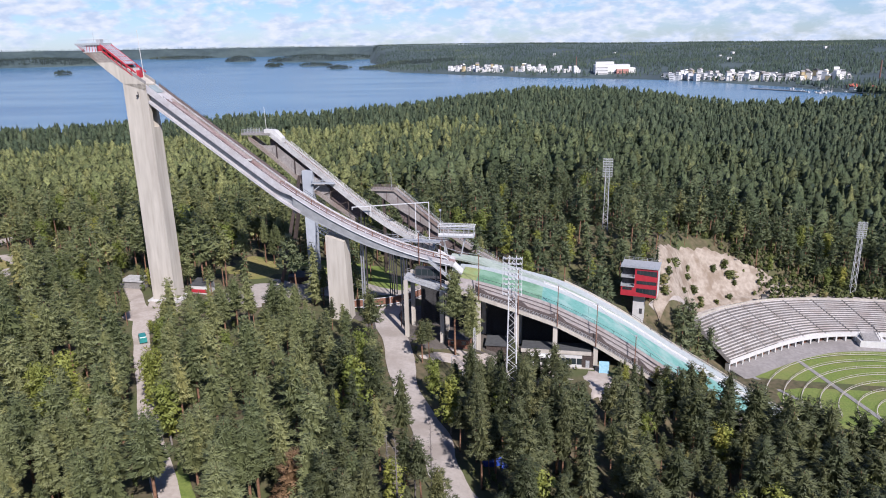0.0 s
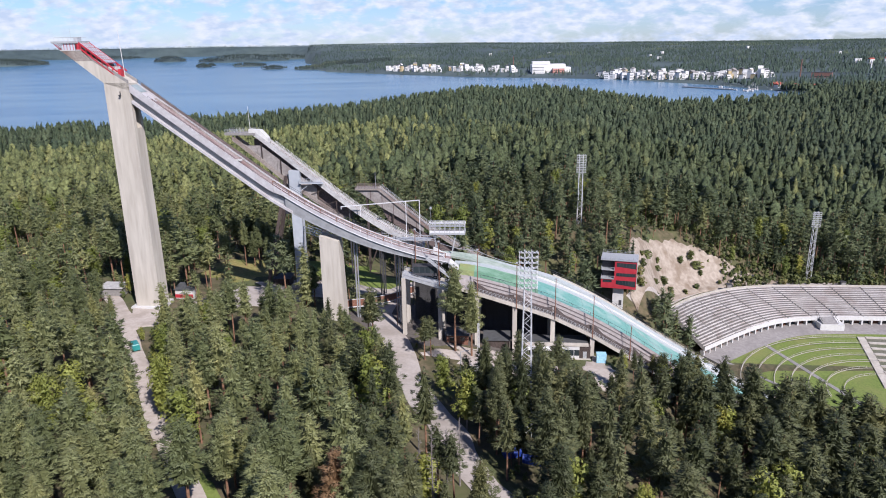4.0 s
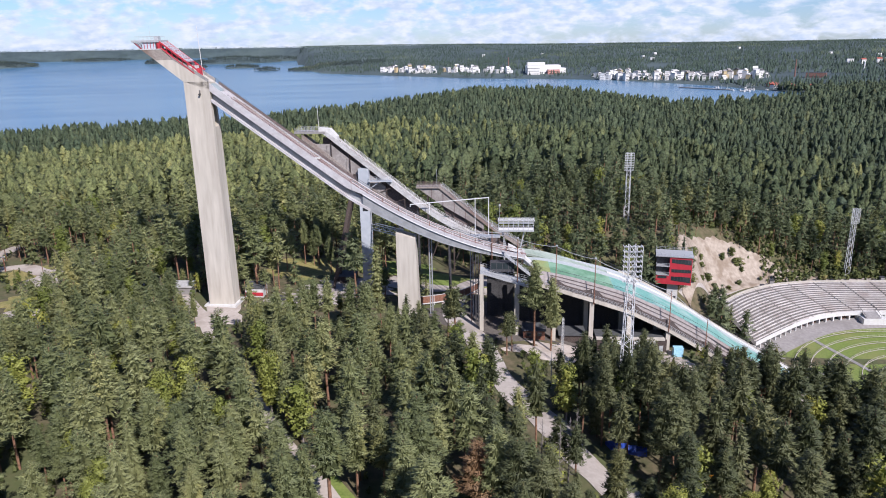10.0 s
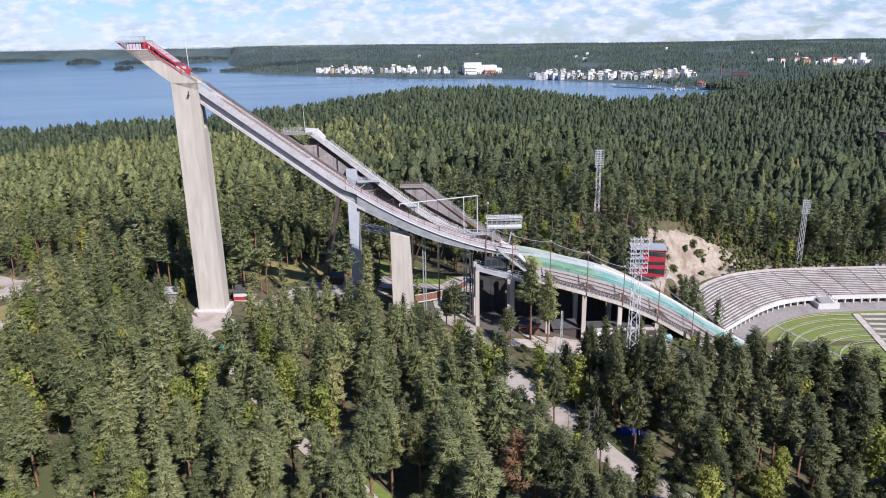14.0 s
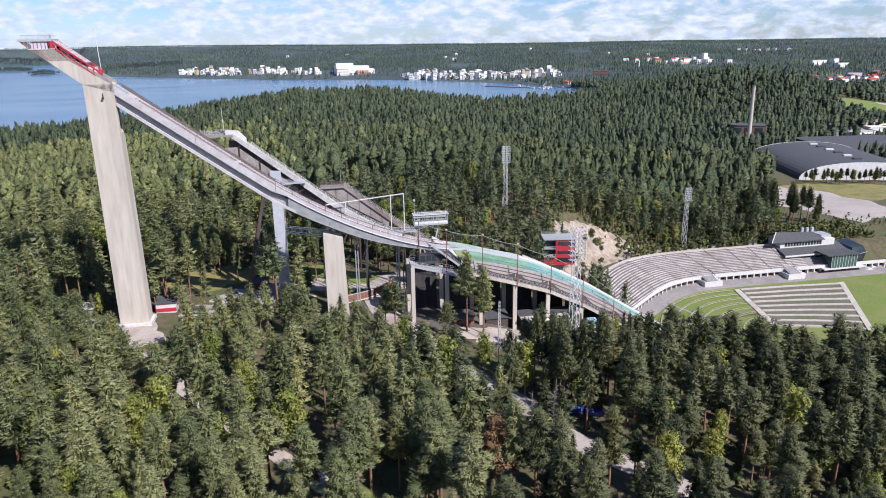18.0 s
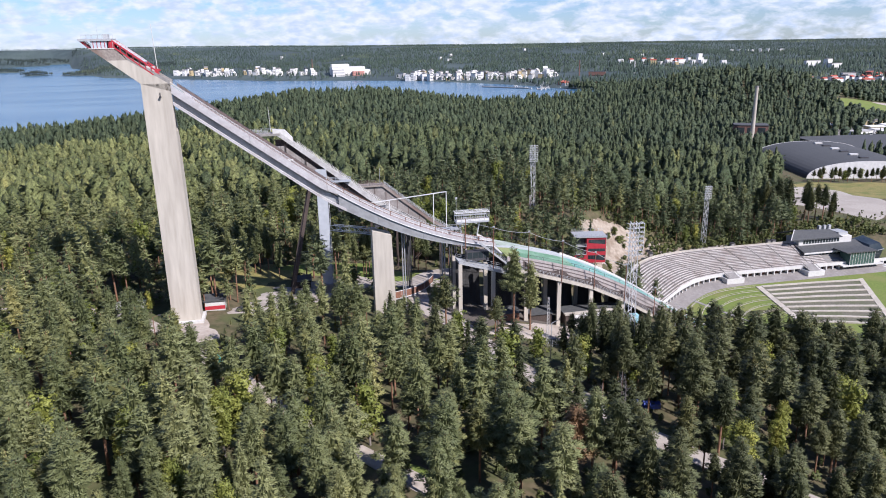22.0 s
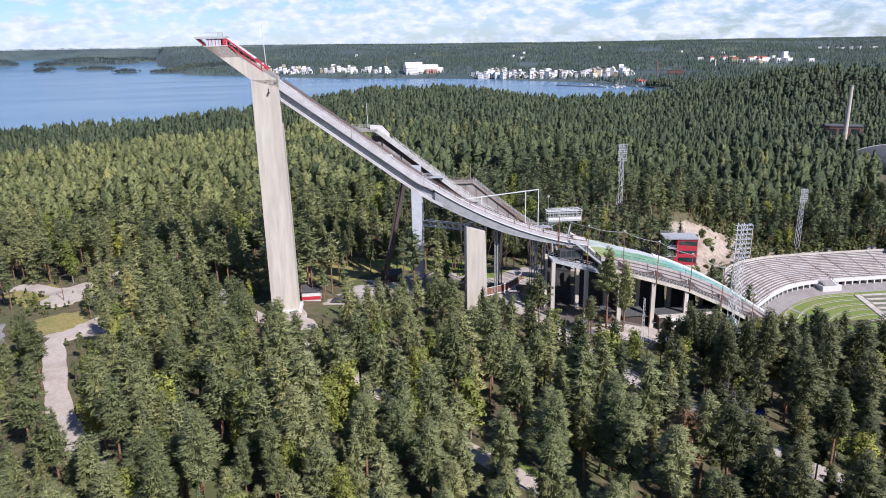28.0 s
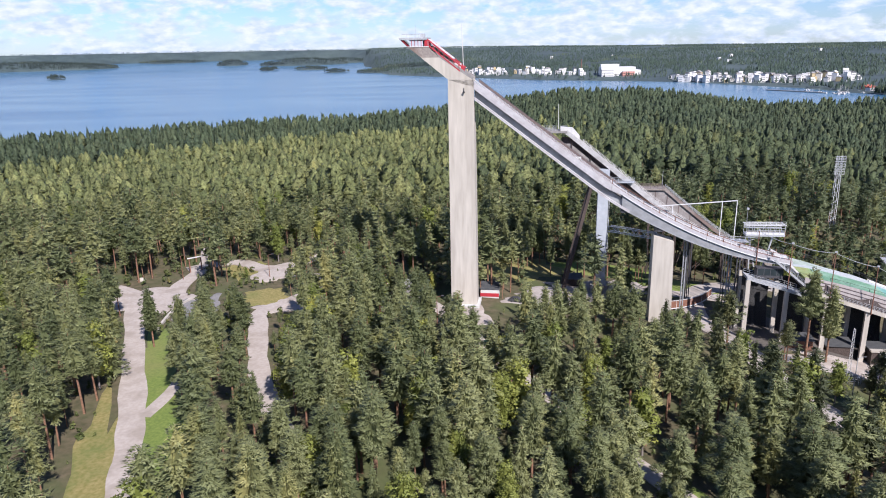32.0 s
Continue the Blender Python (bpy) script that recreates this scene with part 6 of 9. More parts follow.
for k in range(7):
    r0 = 51.0 - 5.4 * k
    pts = []
    for a in np.linspace(radians(178), radians(96), 14):
        pts.append((187 + r0 * math.cos(a) * 1.02, 34 + r0 * math.sin(a)))
    pts.append((193, 34 + r0))
    bm = bmesh.new()
    z = -41.6 - 0.1 * k
    for (s0, d0), (s1, d1) in zip(pts, pts[1:]):
        beam(bm, (s0, d0, z), (s1, d1, z), 0.2, 0.12)
        beam(bm, (s0, d0, z + 0.75), (s1, d1, z + 0.75), 0.09, 0.07)
        beam(bm, (s0, d0, z), (s0, d0, z + 0.75), 0.1)
    part("rail", bm, CONCRETE, bank)
bm = bmesh.new()
for a, b in (((154.5, 79.5), (171, 27)), ((135, 61), (150, 40))):
    loft(bm, [[(p[0] - 0.9, p[1], -42.05), (p[0] + 0.9, p[1], -42.05), (p[0] + 0.9, p[1], -42.6), (p[0] - 0.9, p[1], -42.6)] for p in (a, b)])
bmesh.ops.recalc_face_normals(bm, faces=bm.faces)
part("path", bm, CONCRETE_GREY, bank)

# ---- grandstand building ----
press = thing("grandstand_building", "white and dark two-storey grandstand building with long roofs", "building", m=J @ Matrix.Translation((234.5, 97, -38.2)))
bm = bmesh.new()
for r in range(6):
    box(bm, -2, 30, 0.3 + r * 1.1, 0.3 + (r + 1) * 1.1 + 0.01, -0.4, 0.5 + r * 0.5)
part("terrace", bm, CONCRETE_GREY, press)
bm = bmesh.new()
box(bm, 0, 34, 7.0, 20, -2, 4.6)
part("lower_wall", bm, WHITE, press)
bm = bmesh.new()
box(bm, 0.2, 33.8, 6.94, 6.99, 1.2, 2.2)
part("stripe", bm, RED, press)
for k in range(14):
    bm = bmesh.new()
    box(bm, 0.8 + k * 2.35, 2.6 + k * 2.35, 6.9, 6.98, 3.0, 4.2)
    part("window", bm, GLASS, press)
bm = bmesh.new()
loft(bm, [[(-1.5, y, z), (36, y, z), (36, y, z + 0.5), (-1.5, y, z + 0.5)] for y, z in ((5.4, 4.7), (14.5, 7.2))])
bmesh.ops.recalc_face_normals(bm, faces=bm.faces)
part("roof", bm, ROOF_DARK, press, "dark grey lower roof")
bm = bmesh.new()
box(bm, -1.7, 36.2, 5.2, 5.4, 4.4, 5.2)
part("fascia", bm, WHITE, press)
bm = bmesh.new()
box(bm, 0, 32, 12.2, 22, 6.6, 10.4)
part("upper_wall", bm, WHITE, press)
for k in range(13):
    bm = bmesh.new()
    box(bm, 2.6 + k * 1.7, 3.9 + k * 1.7, 12.12, 12.22, 7.8, 9.7)
    part("window", bm, GLASS, press)
bm = bmesh.new()
loft(bm, [[(-6, 10.8, 10.4), (25, 10.8, 10.4), (25, 10.8, 10.8), (-6, 10.8, 10.8)], [(1, 18, 13.8), (23, 18, 12.6), (23, 18, 13.0), (1, 18, 14.2)], [(-6, 26, 10.4), (25, 26, 10.4), (25, 26, 10.8), (-6, 26, 10.8)]])
bmesh.ops.recalc_face_normals(bm, faces=bm.faces)
part("roof", bm, ROOF_DARK, press, "dark pitched upper roof")
bm = bmesh.new()
beam(bm, (-6.2, 10.6, 10.7), (1, 18, 14.1), 0.4, 0.5)
part("verge", bm, WHITE, press)
bm = bmesh.new()
box(bm, 25.2, 31, 14, 21, 10.4, 12.0)
for k in range(3):
    box(bm, 17 + k * 3, 18.4 + k * 3, 19, 20.4, 12, 15.0)
part("plant_room", bm, STEEL, press, "grey rooftop plant")
glassbox = thing("glass_pavilion", "green-tinted glass pavilion with a dark flat roof", "pavilion", m=J @ Matrix.Translation((253.5, 94.2, -38.2)))
bm = bmesh.new()
box(bm, 0.3, 14.7, 0.3, 7.7, -0.6, 6.0)
part("glazing", bm, GLASS_GREEN, glassbox)
for k in range(10):
    bm = bmesh.new()
    box(bm, 0.1 + k * 1.62, 0.25 + k * 1.62, 0.15, 0.35, -0.6, 6.0)
    part("mullion", bm, WHITE, glassbox)
bm = bmesh.new()
box(bm, -3, 15.4, -0.6, 9, 6.0, 6.5)
part("roof", bm, ROOF_DARK, glassbox)
bm = bmesh.new()
box(bm, -4, 20, -0.4, 3, -1.2, -0.6)
part("floor", bm, WHITE, glassbox)
annex = thing("dark_annex", "dark glass-fronted annex with folded blue-grey roofs", "building", m=J @ Matrix.Translation((270.5, 100, -42)))
bm = bmesh.new()
loft(bm, [[(0, 0, -1), (6, 1, -1), (8, 16, -1), (0, 16, -1)], [(-1.5, -0.5, 7), (8, 0, 8.5), (9, 16, 9.5), (-1, 16, 8)], [(1, 2, 10.6), (7, 2, 11.4), (7.5, 14, 12.2), (1, 14, 11)]])
bmesh.ops.recalc_face_normals(bm, faces=bm.faces)
part("wall", bm, GLASS, annex, "dark folded glass wall")
for y0, z0, z1 in ((-0.55, 7.05, 8.55), (16.05, 8.05, 9.55)):
    bm = bmesh.new()
    beam(bm, (-1.5, y0, z0), (8.2, y0 + 0.3, z1), 0.25, 0.3)
    part("edge", bm, GIRDER, annex)
for s0, d0 in ((277, 95), (281, 97)):
    ob = thing("parked_car", "small white parked car", "car", "cars by the pavilion", J @ Matrix.Translation((s0, d0, -42.1)))
    bm = bmesh.new()
    loft(bm, [[(x, -0.85, 0.3), (x, 0.85, 0.3), (x, 0.85, z), (x, -0.85, z)] for x, z in ((-2.1, 0.8), (-1.6, 0.95), (-0.9, 1.45), (0.9, 1.45), (1.5, 0.95), (2.1, 0.8))])
    bmesh.ops.recalc_face_normals(bm, faces=bm.faces)
    part("body", bm, WHITE, ob)
    for x in (-1.3, 1.3):
        for y in (-0.8, 0.8):
            bm = bmesh.new()
            tube(bm, (x, y - 0.1, 0.32), (x, y + 0.1, 0.32), 0.32, sides=10)
            part("wheel", bm, STEEL_DARK, ob)


# ---- the town, the harbour and the halls in the east ----
TOWN = [(150, 2720, 260), (400, 2480, 230), (640, 2360, 200), (700, 2080, 180), (900, 1850, 190), (1050, 1760, 160), (1380, 1130, 150), (1590, 1850, 140)]


def block(x, y, w, dep, h, yaw, mat, roof, name="apartment_building", label="white apartment building on the lake shore", storeys=0, group="harbour buildings", step=0.0, pitched=False):
    z = ground_at(x, y)
    ob = thing(name, label, "building", group, Matrix.Translation((x, y, z)) @ Matrix.Rotation(yaw, 4, "Z"))
    bm = bmesh.new()
    box(bm, -w / 2, w / 2, -dep / 2, dep / 2, -4, h)
    if step:
        box(bm, w / 2 + 0.003, w / 2 + step, -dep / 2 + 0.5, dep / 2 - 0.5, -4, h * 0.62)
    part("wall", bm, mat, ob)
    bm = bmesh.new()
    if pitched:
        loft(bm, [[(sx, -dep / 2 - 0.5, h), (sx, dep / 2 + 0.5, h), (sx, 0, h + dep * 0.32)] for sx in (-w / 2 - 0.5, w / 2 + 0.5)])
        bmesh.ops.recalc_face_normals(bm, faces=bm.faces)
    else:
        box(bm, -w / 2 - 0.4, w / 2 + 0.4, -dep / 2 - 0.4, dep / 2 + 0.4, h + 0.003, h + 0.8)
    part("roof", bm, roof, ob)
    for k in range(storeys):
        zz = 1.2 + (h - 1.5) * k / storeys
        bm = bmesh.new()
        box(bm, -w / 2 + 1.2, w / 2 - 1.2, -dep / 2 - 0.12, -dep / 2 + 0.1, zz, zz + 1.4)
        part("window_band", bm, GLASS, ob)
    return ob


rb = random.Random(12)
# the two shores of white apartment houses
def shore_house(x, y, k):
    block(x, y, rb.uniform(8, 14), rb.uniform(11, 17), rb.choice((8, 11, 13, 16, 19, 22)), rb.uniform(-0.8, 0.8), HOUSE_WHITE if k % 9 else YELLOW_WALL, (HOUSE_WHITE, CONCRETE_GREY, ROOF_DARK)[rb.randrange(3)], storeys=rb.choice((2, 3, 4)), step=rb.choice((0, 4, 6)), pitched=k % 3 == 0)


for k in range(70):
    f = rb.random()
    x, y = 30 + 490 * f + rb.uniform(-10, 10), 2868 - 470 * f ** 0.9 + rb.choice((0, 28, 60, 95)) + rb.uniform(-8, 8)
    if not 480 < x < 640:
        shore_house(x, y, k)
for k in range(120):
    f = rb.random()
    shore_house(690 + 340 * f + rb.uniform(-10, 10), 2082 - 330 * f + rb.choice((0, 26, 55, 90, 130)) + rb.uniform(-8, 8), k)
block(575, 2420, 112, 60, 26, -0.1, HOUSE_WHITE, HOUSE_WHITE, "factory_building", "huge white factory block with few windows", 1, "", step=18)
block(560, 2460, 60, 30, 32, -0.1, HOUSE_WHITE, HOUSE_WHITE, "factory_tower", "taller white block behind the factory", 0, "")
block(531, 2375, 40, 26, 20, -0.1, HOUSE_WHITE, ROOF_DARK, "factory_annex", "low white annex of the factory", 2, "")
block(600, 2372, 38, 22, 15, -0.1, SALMON, HOUSE_WHITE, "factory_wing", "salmon-red factory wing by the shore", 2, "")
for x, y, h, mat in ((468, 2480, 52, BRICK_RED), (1080, 1765, 44, BRICK_RED), (1244, 1727, 34, HOUSE_WHITE)):
    ob = thing("far_chimney", "tall slim chimney above the roofs", "chimney", "far chimneys", Matrix.Translation((x, y, ground_at(x, y))))
    bm = bmesh.new()
    tube(bm, (0, 0, -3), (0, 0, h), 1.9, 1.3, 10)
    part("stack", bm, mat, ob)
block(1110, 1720, 46, 22, 12, -0.7, BRICK_RED, ROOF_DARK, "mill_building", "long red-brown brick mill", 1, "")
# houses on the far hills: a row of white blocks, two long white buildings, a suburb and single houses
def far_house(x, y, w, h, mat=HOUSE_WHITE, roof=HOUSE_WHITE, pitched=False):
    block(x, y, w, 12, h, rb.uniform(-0.6, 0.6), mat, roof, "far_house", "small pale building among the woods of the far hills", 1 if h > 9 else 0, "far houses", pitched=pitched)


for k in range(9):
    far_house(2180 + 17 * k + rb.uniform(-5, 5), 2300 - 16 * k + rb.uniform(-20, 20), rb.uniform(8, 12), rb.choice((11, 13, 15)))
for x, y, w, h in ((1695, 1507, 44, 17), (1725, 1480, 26, 20), (1676, 1417, 50, 15), (1536, 1209, 52, 15), (1500, 1236, 30, 12), (1592, 1190, 40, 13)):
    far_house(x, y, w, h, BRICK_RED if x in (1536, 1592) else HOUSE_WHITE, ROOF_RED if x == 1536 else CONCRETE_GREY)
for k in range(24):
    f = rb.random()
    far_house(1440 + 200 * f + rb.uniform(-25, 25), 1990 - 190 * f + rb.uniform(-60, 60), rb.uniform(9, 20), rb.choice((9, 12, 15)), HOUSE_WHITE if k % 4 else YELLOW_WALL, ROOF_RED if k % 3 == 0 else HOUSE_WHITE, k % 3 == 0)
far_house(1590, 1846, 14, 30)
for k in range(8):
    a, r = radians(rb.choice((9, 14, 22, 27, 33, 36)) + rb.gauss(0, 1.0)), rb.choice((2900, 3100, 3400)) + rb.uniform(-80, 80)
    far_house(r * math.sin(a), r * math.cos(a), rb.uniform(8, 15), rb.choice((7, 9, 12)))
# marina: breakwater, jetties and boats
bm = bmesh.new()
for a, b in (((735, 1690), (800, 1560)),):
    beam(bm, (*a, LAKE + 0.6), (*b, LAKE + 0.6), 9, 2.4)
solid("breakwater", bm, CONCRETE_GREY, "long stone breakwater in the lake", "breakwater", "structure")
for k in range(40):
    x, y = 850 + rb.uniform(-70, 70), 1585 + rb.uniform(-80, 90)
    ob = thing("moored_boat", "white boat moored in the marina", "boat", "moored boats", Matrix.Translation((x, y, LAKE)) @ Matrix.Rotation(rb.uniform(-0.4, 0.4), 4, "Z"))
    bm = bmesh.new()
    loft(bm, [[(-1.3, -4, 0), (1.3, -4, 0), (1.6, -4, 1.6), (-1.6, -4, 1.6)], [(-1.5, 1, 0), (1.5, 1, 0), (1.8, 1, 1.7), (-1.8, 1, 1.7)], [(-0.1, 5, 0.3), (0.1, 5, 0.3), (0.2, 6, 2.0), (-0.2, 6, 2.0)]])
    bmesh.ops.recalc_face_normals(bm, faces=bm.faces)
    part("hull", bm, WHITE, ob)
    if k % 3 == 0:
        bm = bmesh.new()
        tube(bm, (0, 0, 1.2), (0, 0, 12), 0.25, 0.15, 6)
        part("mast", bm, WHITE, ob)
    else:
        bm = bmesh.new()
        box(bm, -1, 1, -2, 1.5, 1.6, 3)
        part("cabin", bm, WHITE, ob)
for k in range(3):
    bm = bmesh.new()
    beam(bm, (800 + 40 * k, 1520 + 40 * k, LAKE + 0.5), (870 + 30 * k, 1600 + 30 * k, LAKE + 0.5), 4, 1.2)
    tagged(new("jetty", mesh_of(bm, "jetty", CONCRETE_GREY)), "low wooden jetty of the marina", "jetty", "jetties")
for k, (x, y) in enumerate(((905, 1560), (925, 1530), (945, 1500), (915, 1590))):
    block(x, y, 22, 12, 6, 0.4 + k, ROOF_RED if k % 2 else HOUSE_WHITE, ROOF_RED, "boathouse", "red-roofed boathouse by the marina", 0, "boathouses", pitched=True)

# power station with its chimney
station = thing("power_station", "brown brick boiler house beneath a tall chimney", "building", m=Matrix.Translation((552, 618, ground_at(552, 618) + 1)) @ Matrix.Rotation(-0.7, 4, "Z"))
bm = bmesh.new()
box(bm, -18, 18, -10, 10, -9, 17)
part("wall", bm, BRICK_RED, station)
bm = bmesh.new()
box(bm, -18.5, 18.5, -10.5, 10.5, 17.003, 18)
part("roof", bm, ROOF_DARK, station)
for k in range(3):
    bm = bmesh.new()
    box(bm, -15 + k * 11, -7 + k * 11, -10.2, -9.9, 8, 15)
    part("window", bm, GLASS, station)
stack = thing("factory_chimney", "tall pale concrete chimney", "chimney", m=Matrix.Translation((540, 603, ground_at(540, 603) - 5)))
bm = bmesh.new()
for k in range(4):
    tube(bm, (0, 0, -4 + k * 17.75), (0, 0, -4 + (k + 1) * 17.75), 2.5 - 0.2 * k, 2.5 - 0.2 * (k + 1), 16)
part("shaft", bm, CONCRETE, stack)
bm = bmesh.new()
tube(bm, (0, 0, 66.4), (0, 0, 67.6), 1.85, 1.85, 16)
part("rim", bm, CONCRETE_GREY, stack)

# exhibition hall: a dark barrel roof with a white gable
hall = thing("arched_hall", "huge arched hall with a dark roof and white gable", "hall", m=Matrix.Translation((446, 388, ground_at(452, 384))) @ Matrix.Rotation(radians(-27), 4, "Z"))
half, rise_, long_ = 50.0, 14.0, 118.0
arc = lambda f, k=1.0: (half * k * math.cos(math.pi * (1 - f)), rise_ * k * math.sin(math.pi * f) ** 0.85)
bm = bmesh.new()
loft(bm, [[(arc(i / 24)[0], y, arc(i / 24)[1]) for i in range(25)] + [(arc(1 - i / 24, 0.985)[0], y, arc(1 - i / 24, 0.985)[1] - 0.2) for i in range(25)] for y in np.linspace(0, long_, 12)])
bmesh.ops.recalc_face_normals(bm, faces=bm.faces)
part("roof", bm, ROOF_DARK, hall, "dark barrel roof")
for y0, y1 in ((-0.5, -0.02), (long_ + 0.02, long_ + 0.5)):
    bm = bmesh.new()
    loft(bm, [[(arc(i / 24, 1.01)[0], y, arc(i / 24, 1.01)[1]) for i in range(25)] + [(half, y, -4), (-half, y, -4)] for y in (y0, y1)])
    bmesh.ops.recalc_face_normals(bm, faces=bm.faces)
    part("gable", bm, HOUSE_WHITE, hall, "white gable wall")
for k in range(6):
    bm = bmesh.new()
    y = 14 + k * 17
    box(bm, -3.2, 3.2, y, y + 4, rise_ - 0.4, rise_ + 1.1)
    part("skylight", bm, WHITE if k % 2 else STEEL_DARK, hall)
block(625, 498, 150, 110, 8, radians(-18), ROOF_DARK, ROOF_DARK, "flat_hall", "large flat-roofed dark hall beside the arched one", 0, "")
ob = block(520, 330, 70, 40, 10, radians(-20), ROOF_DARK, ROOF_DARK, "flat_hall", "low dark hall behind the grandstand", 0, "")
for k in range(26):
    x, y = 680 + rb.uniform(0, 180), 590 + rb.uniform(-35, 60)
    block(x, y, rb.uniform(18, 38), rb.uniform(11, 17), rb.choice((5, 6, 8)), rb.uniform(-0.7, 0.3), YELLOW_WALL if k % 2 else HOUSE_WHITE, (HOUSE_WHITE, CONCRETE_GREY, PALE, HOUSE_WHITE, ROOF_RED)[k % 5], "school_building", "low pale yellow building with a light roof", 1, "pale low buildings")
for k in range(46):
    x, y = 1370 + rb.uniform(-130, 190), 1130 + rb.uniform(-90, 110)
    block(x, y, rb.uniform(12, 26), rb.uniform(9, 12), rb.choice((5, 7, 9)), rb.uniform(-0.7, 0.7), HOUSE_WHITE, ROOF_RED if k % 4 else ROOF_DARK, "town_house", "pale house with a red tiled roof", 0, "red-roofed houses", pitched=True)
blob("lawn", 388, 356, 60, 40, -0.45, GRASS_DRY, "dry grass and bushes before the hall", "lawn", 0.12, rough=0.1, seed=36)
blob("parking_lot", 332, 337, 38, 66, -0.42, LOT, "wide pale gravel parking lot beside the forest", "parking lot", 0.2, rough=0.08, seed=31)
blob("parking_lot", 470, 300, 70, 40, -0.3, ASPHALT_PALE, "pale asphalt yard between the halls", "parking lot", 0.15, rough=0.1, seed=35)
blob("field", 940, 745, 70, 60, 0, GRASS, "green sports field in the distance", "field", 0.3, rough=0.1, seed=32)
blob("field", 1010, 730, 40, 60, 0.3, GRAVEL, "pale sand pitch in the distance", "field", 0.35, rough=0.1, seed=33)
blob("town_ground", 770, 605, 120, 60, -0.2, ASPHALT_PALE, "pale yards between the low buildings", "yard", 0.1, rough=0.1, seed=34, keep_clear=False)

# the sandy bluff behind the judges' tower, a steep scar that follows the bend of the stand, and the lane below it
def bluff_top(phi):
    """How far out from the stand's front the bare sand reaches, by the bearing (degrees) round the bend."""
    return np.interp(phi, [20, 25, 32, 40, 46, 55, 62, 70, 76, 80, 85], [24, 29, 34.5, 38.5, 41, 43, 42, 38.5, 33, 29, 25.5]) + 0.5 * np.sin(phi * 0.9) + 0.3 * np.sin(phi * 2.3 + 1)


def bluff():
    phi, f = np.meshgrid(np.linspace(20, 85, 150), np.linspace(0, 1, 34))
    e = 23.2 + (np.maximum(bluff_top(phi), 23.8) - 23.2) * f
    R = 64.8 + e
    s0, d0 = 185 - R * np.cos(np.radians(phi)), 32.2 + R * np.sin(np.radians(phi))
    x, y = OX + s0 * UX - d0 * UY, OY + s0 * UY + d0 * UX
    gully = 0.20 * np.sin(phi * 1.9 + 2.0 * np.sin(phi * 0.33) + 3 * f) + 0.12 * np.sin(phi * 3.1 + f * 6) + 0.08 * np.sin(phi * 5.3 - f * 9)
    edge = np.minimum(1, 8 * np.minimum(f, 1 - f))
    z = ground_z(x, y) + 0.12 + (0.55 + gully) * edge - np.where((f == 0) | (f == 1), 0.6, 0)
    m, n = phi.shape
    i, k = np.meshgrid(np.arange(n - 1), np.arange(m - 1))
    q = np.stack([k * n + i, k * n + i + 1, (k + 1) * n + i + 1, (k + 1) * n + i], -1).reshape(-1, 4)
    me = array_mesh("sand_bluff", np.stack([x, y, z], -1).reshape(-1, 3), np.concatenate([q[:, [0, 2, 1]], q[:, [0, 3, 2]]]), [SAND])
    me.polygons.foreach_set("use_smooth", np.ones(len(me.polygons), bool))
    return tagged(new("sand_bluff", me), "steep bare sandy bluff with gullies and scattered bushes", "slope", kind="structure")


bluff()
rim_road = [xy(*p) for p in ((100, 66), (112, 82), (124, 97), (138, 109), (152, 115), (170, 118.5), (192, 120), (206, 120.5))]
ob, line = road("road", rim_road, 3.2, GRAVEL_GREY, "gravel lane along the top of the stand", lift=0.16)
ROAD_LINES.append((line, 3.2))


# ---- things on the ground round the jumps ----
def on_ground(s, d, turn=0.0, sink=0.0):
    x, y = xy(s, d)
    return Matrix.Translation((x, y, ground_at(x, y) - sink)) @ Matrix.Rotation(AXIS + turn, 4, "Z")


# teal van on the track
z = ground_at(-81.4, 174.8)
van = thing("van", "teal panel van parked on the gravel track", "van", m=Matrix.Translation((-81.4, 174.8, z + 0.1)) @ Matrix.Rotation(radians(118), 4, "Z"))
bm = bmesh.new()
loft(bm, [[(x, -0.95, 0.45), (x, 0.95, 0.45), (x, 0.95, h * 0.62), (x, 0.82, h), (x, -0.82, h), (x, -0.95, h * 0.62)] for x, h in ((-2.4, 1.9), (-2.3, 2.05), (0.9, 2.05), (1.4, 1.75), (1.75, 1.2), (2.4, 1.05), (2.5, 0.85))])
bmesh.ops.recalc_face_normals(bm, faces=bm.faces)
body = part("body", bm, TEAL, van)
bm = bmesh.new()
loft(bm, [[(1.0, y, 1.98), (1.08, y, 2.0), (1.78, y, 1.24), (1.7, y, 1.2)] for y in (-0.78, 0.78)])
bmesh.ops.recalc_face_normals(bm, faces=bm.faces)
part("windscreen", bm, GLASS, body)
for y in (-0.955, 0.935):
    bm = bmesh.new()
    box(bm, 0.1, 1.1, y, y + 0.02, 1.25, 1.75)
    part("side_window", bm, GLASS, body)
for x in (-1.5, 1.6):
    for y in (-0.85, 0.85):
        bm = bmesh.new()
        tube(bm, (x, y - 0.12, 0.36), (x, y + 0.12, 0.36), 0.36, sides=14)
        wheel = part("wheel", bm, STEEL_DARK, van)
        bm = bmesh.new()
        tube(bm, (x, y - 0.14, 0.36), (x, y + 0.14, 0.36), 0.2, sides=10)
        part("rim", bm, STEEL, wheel)


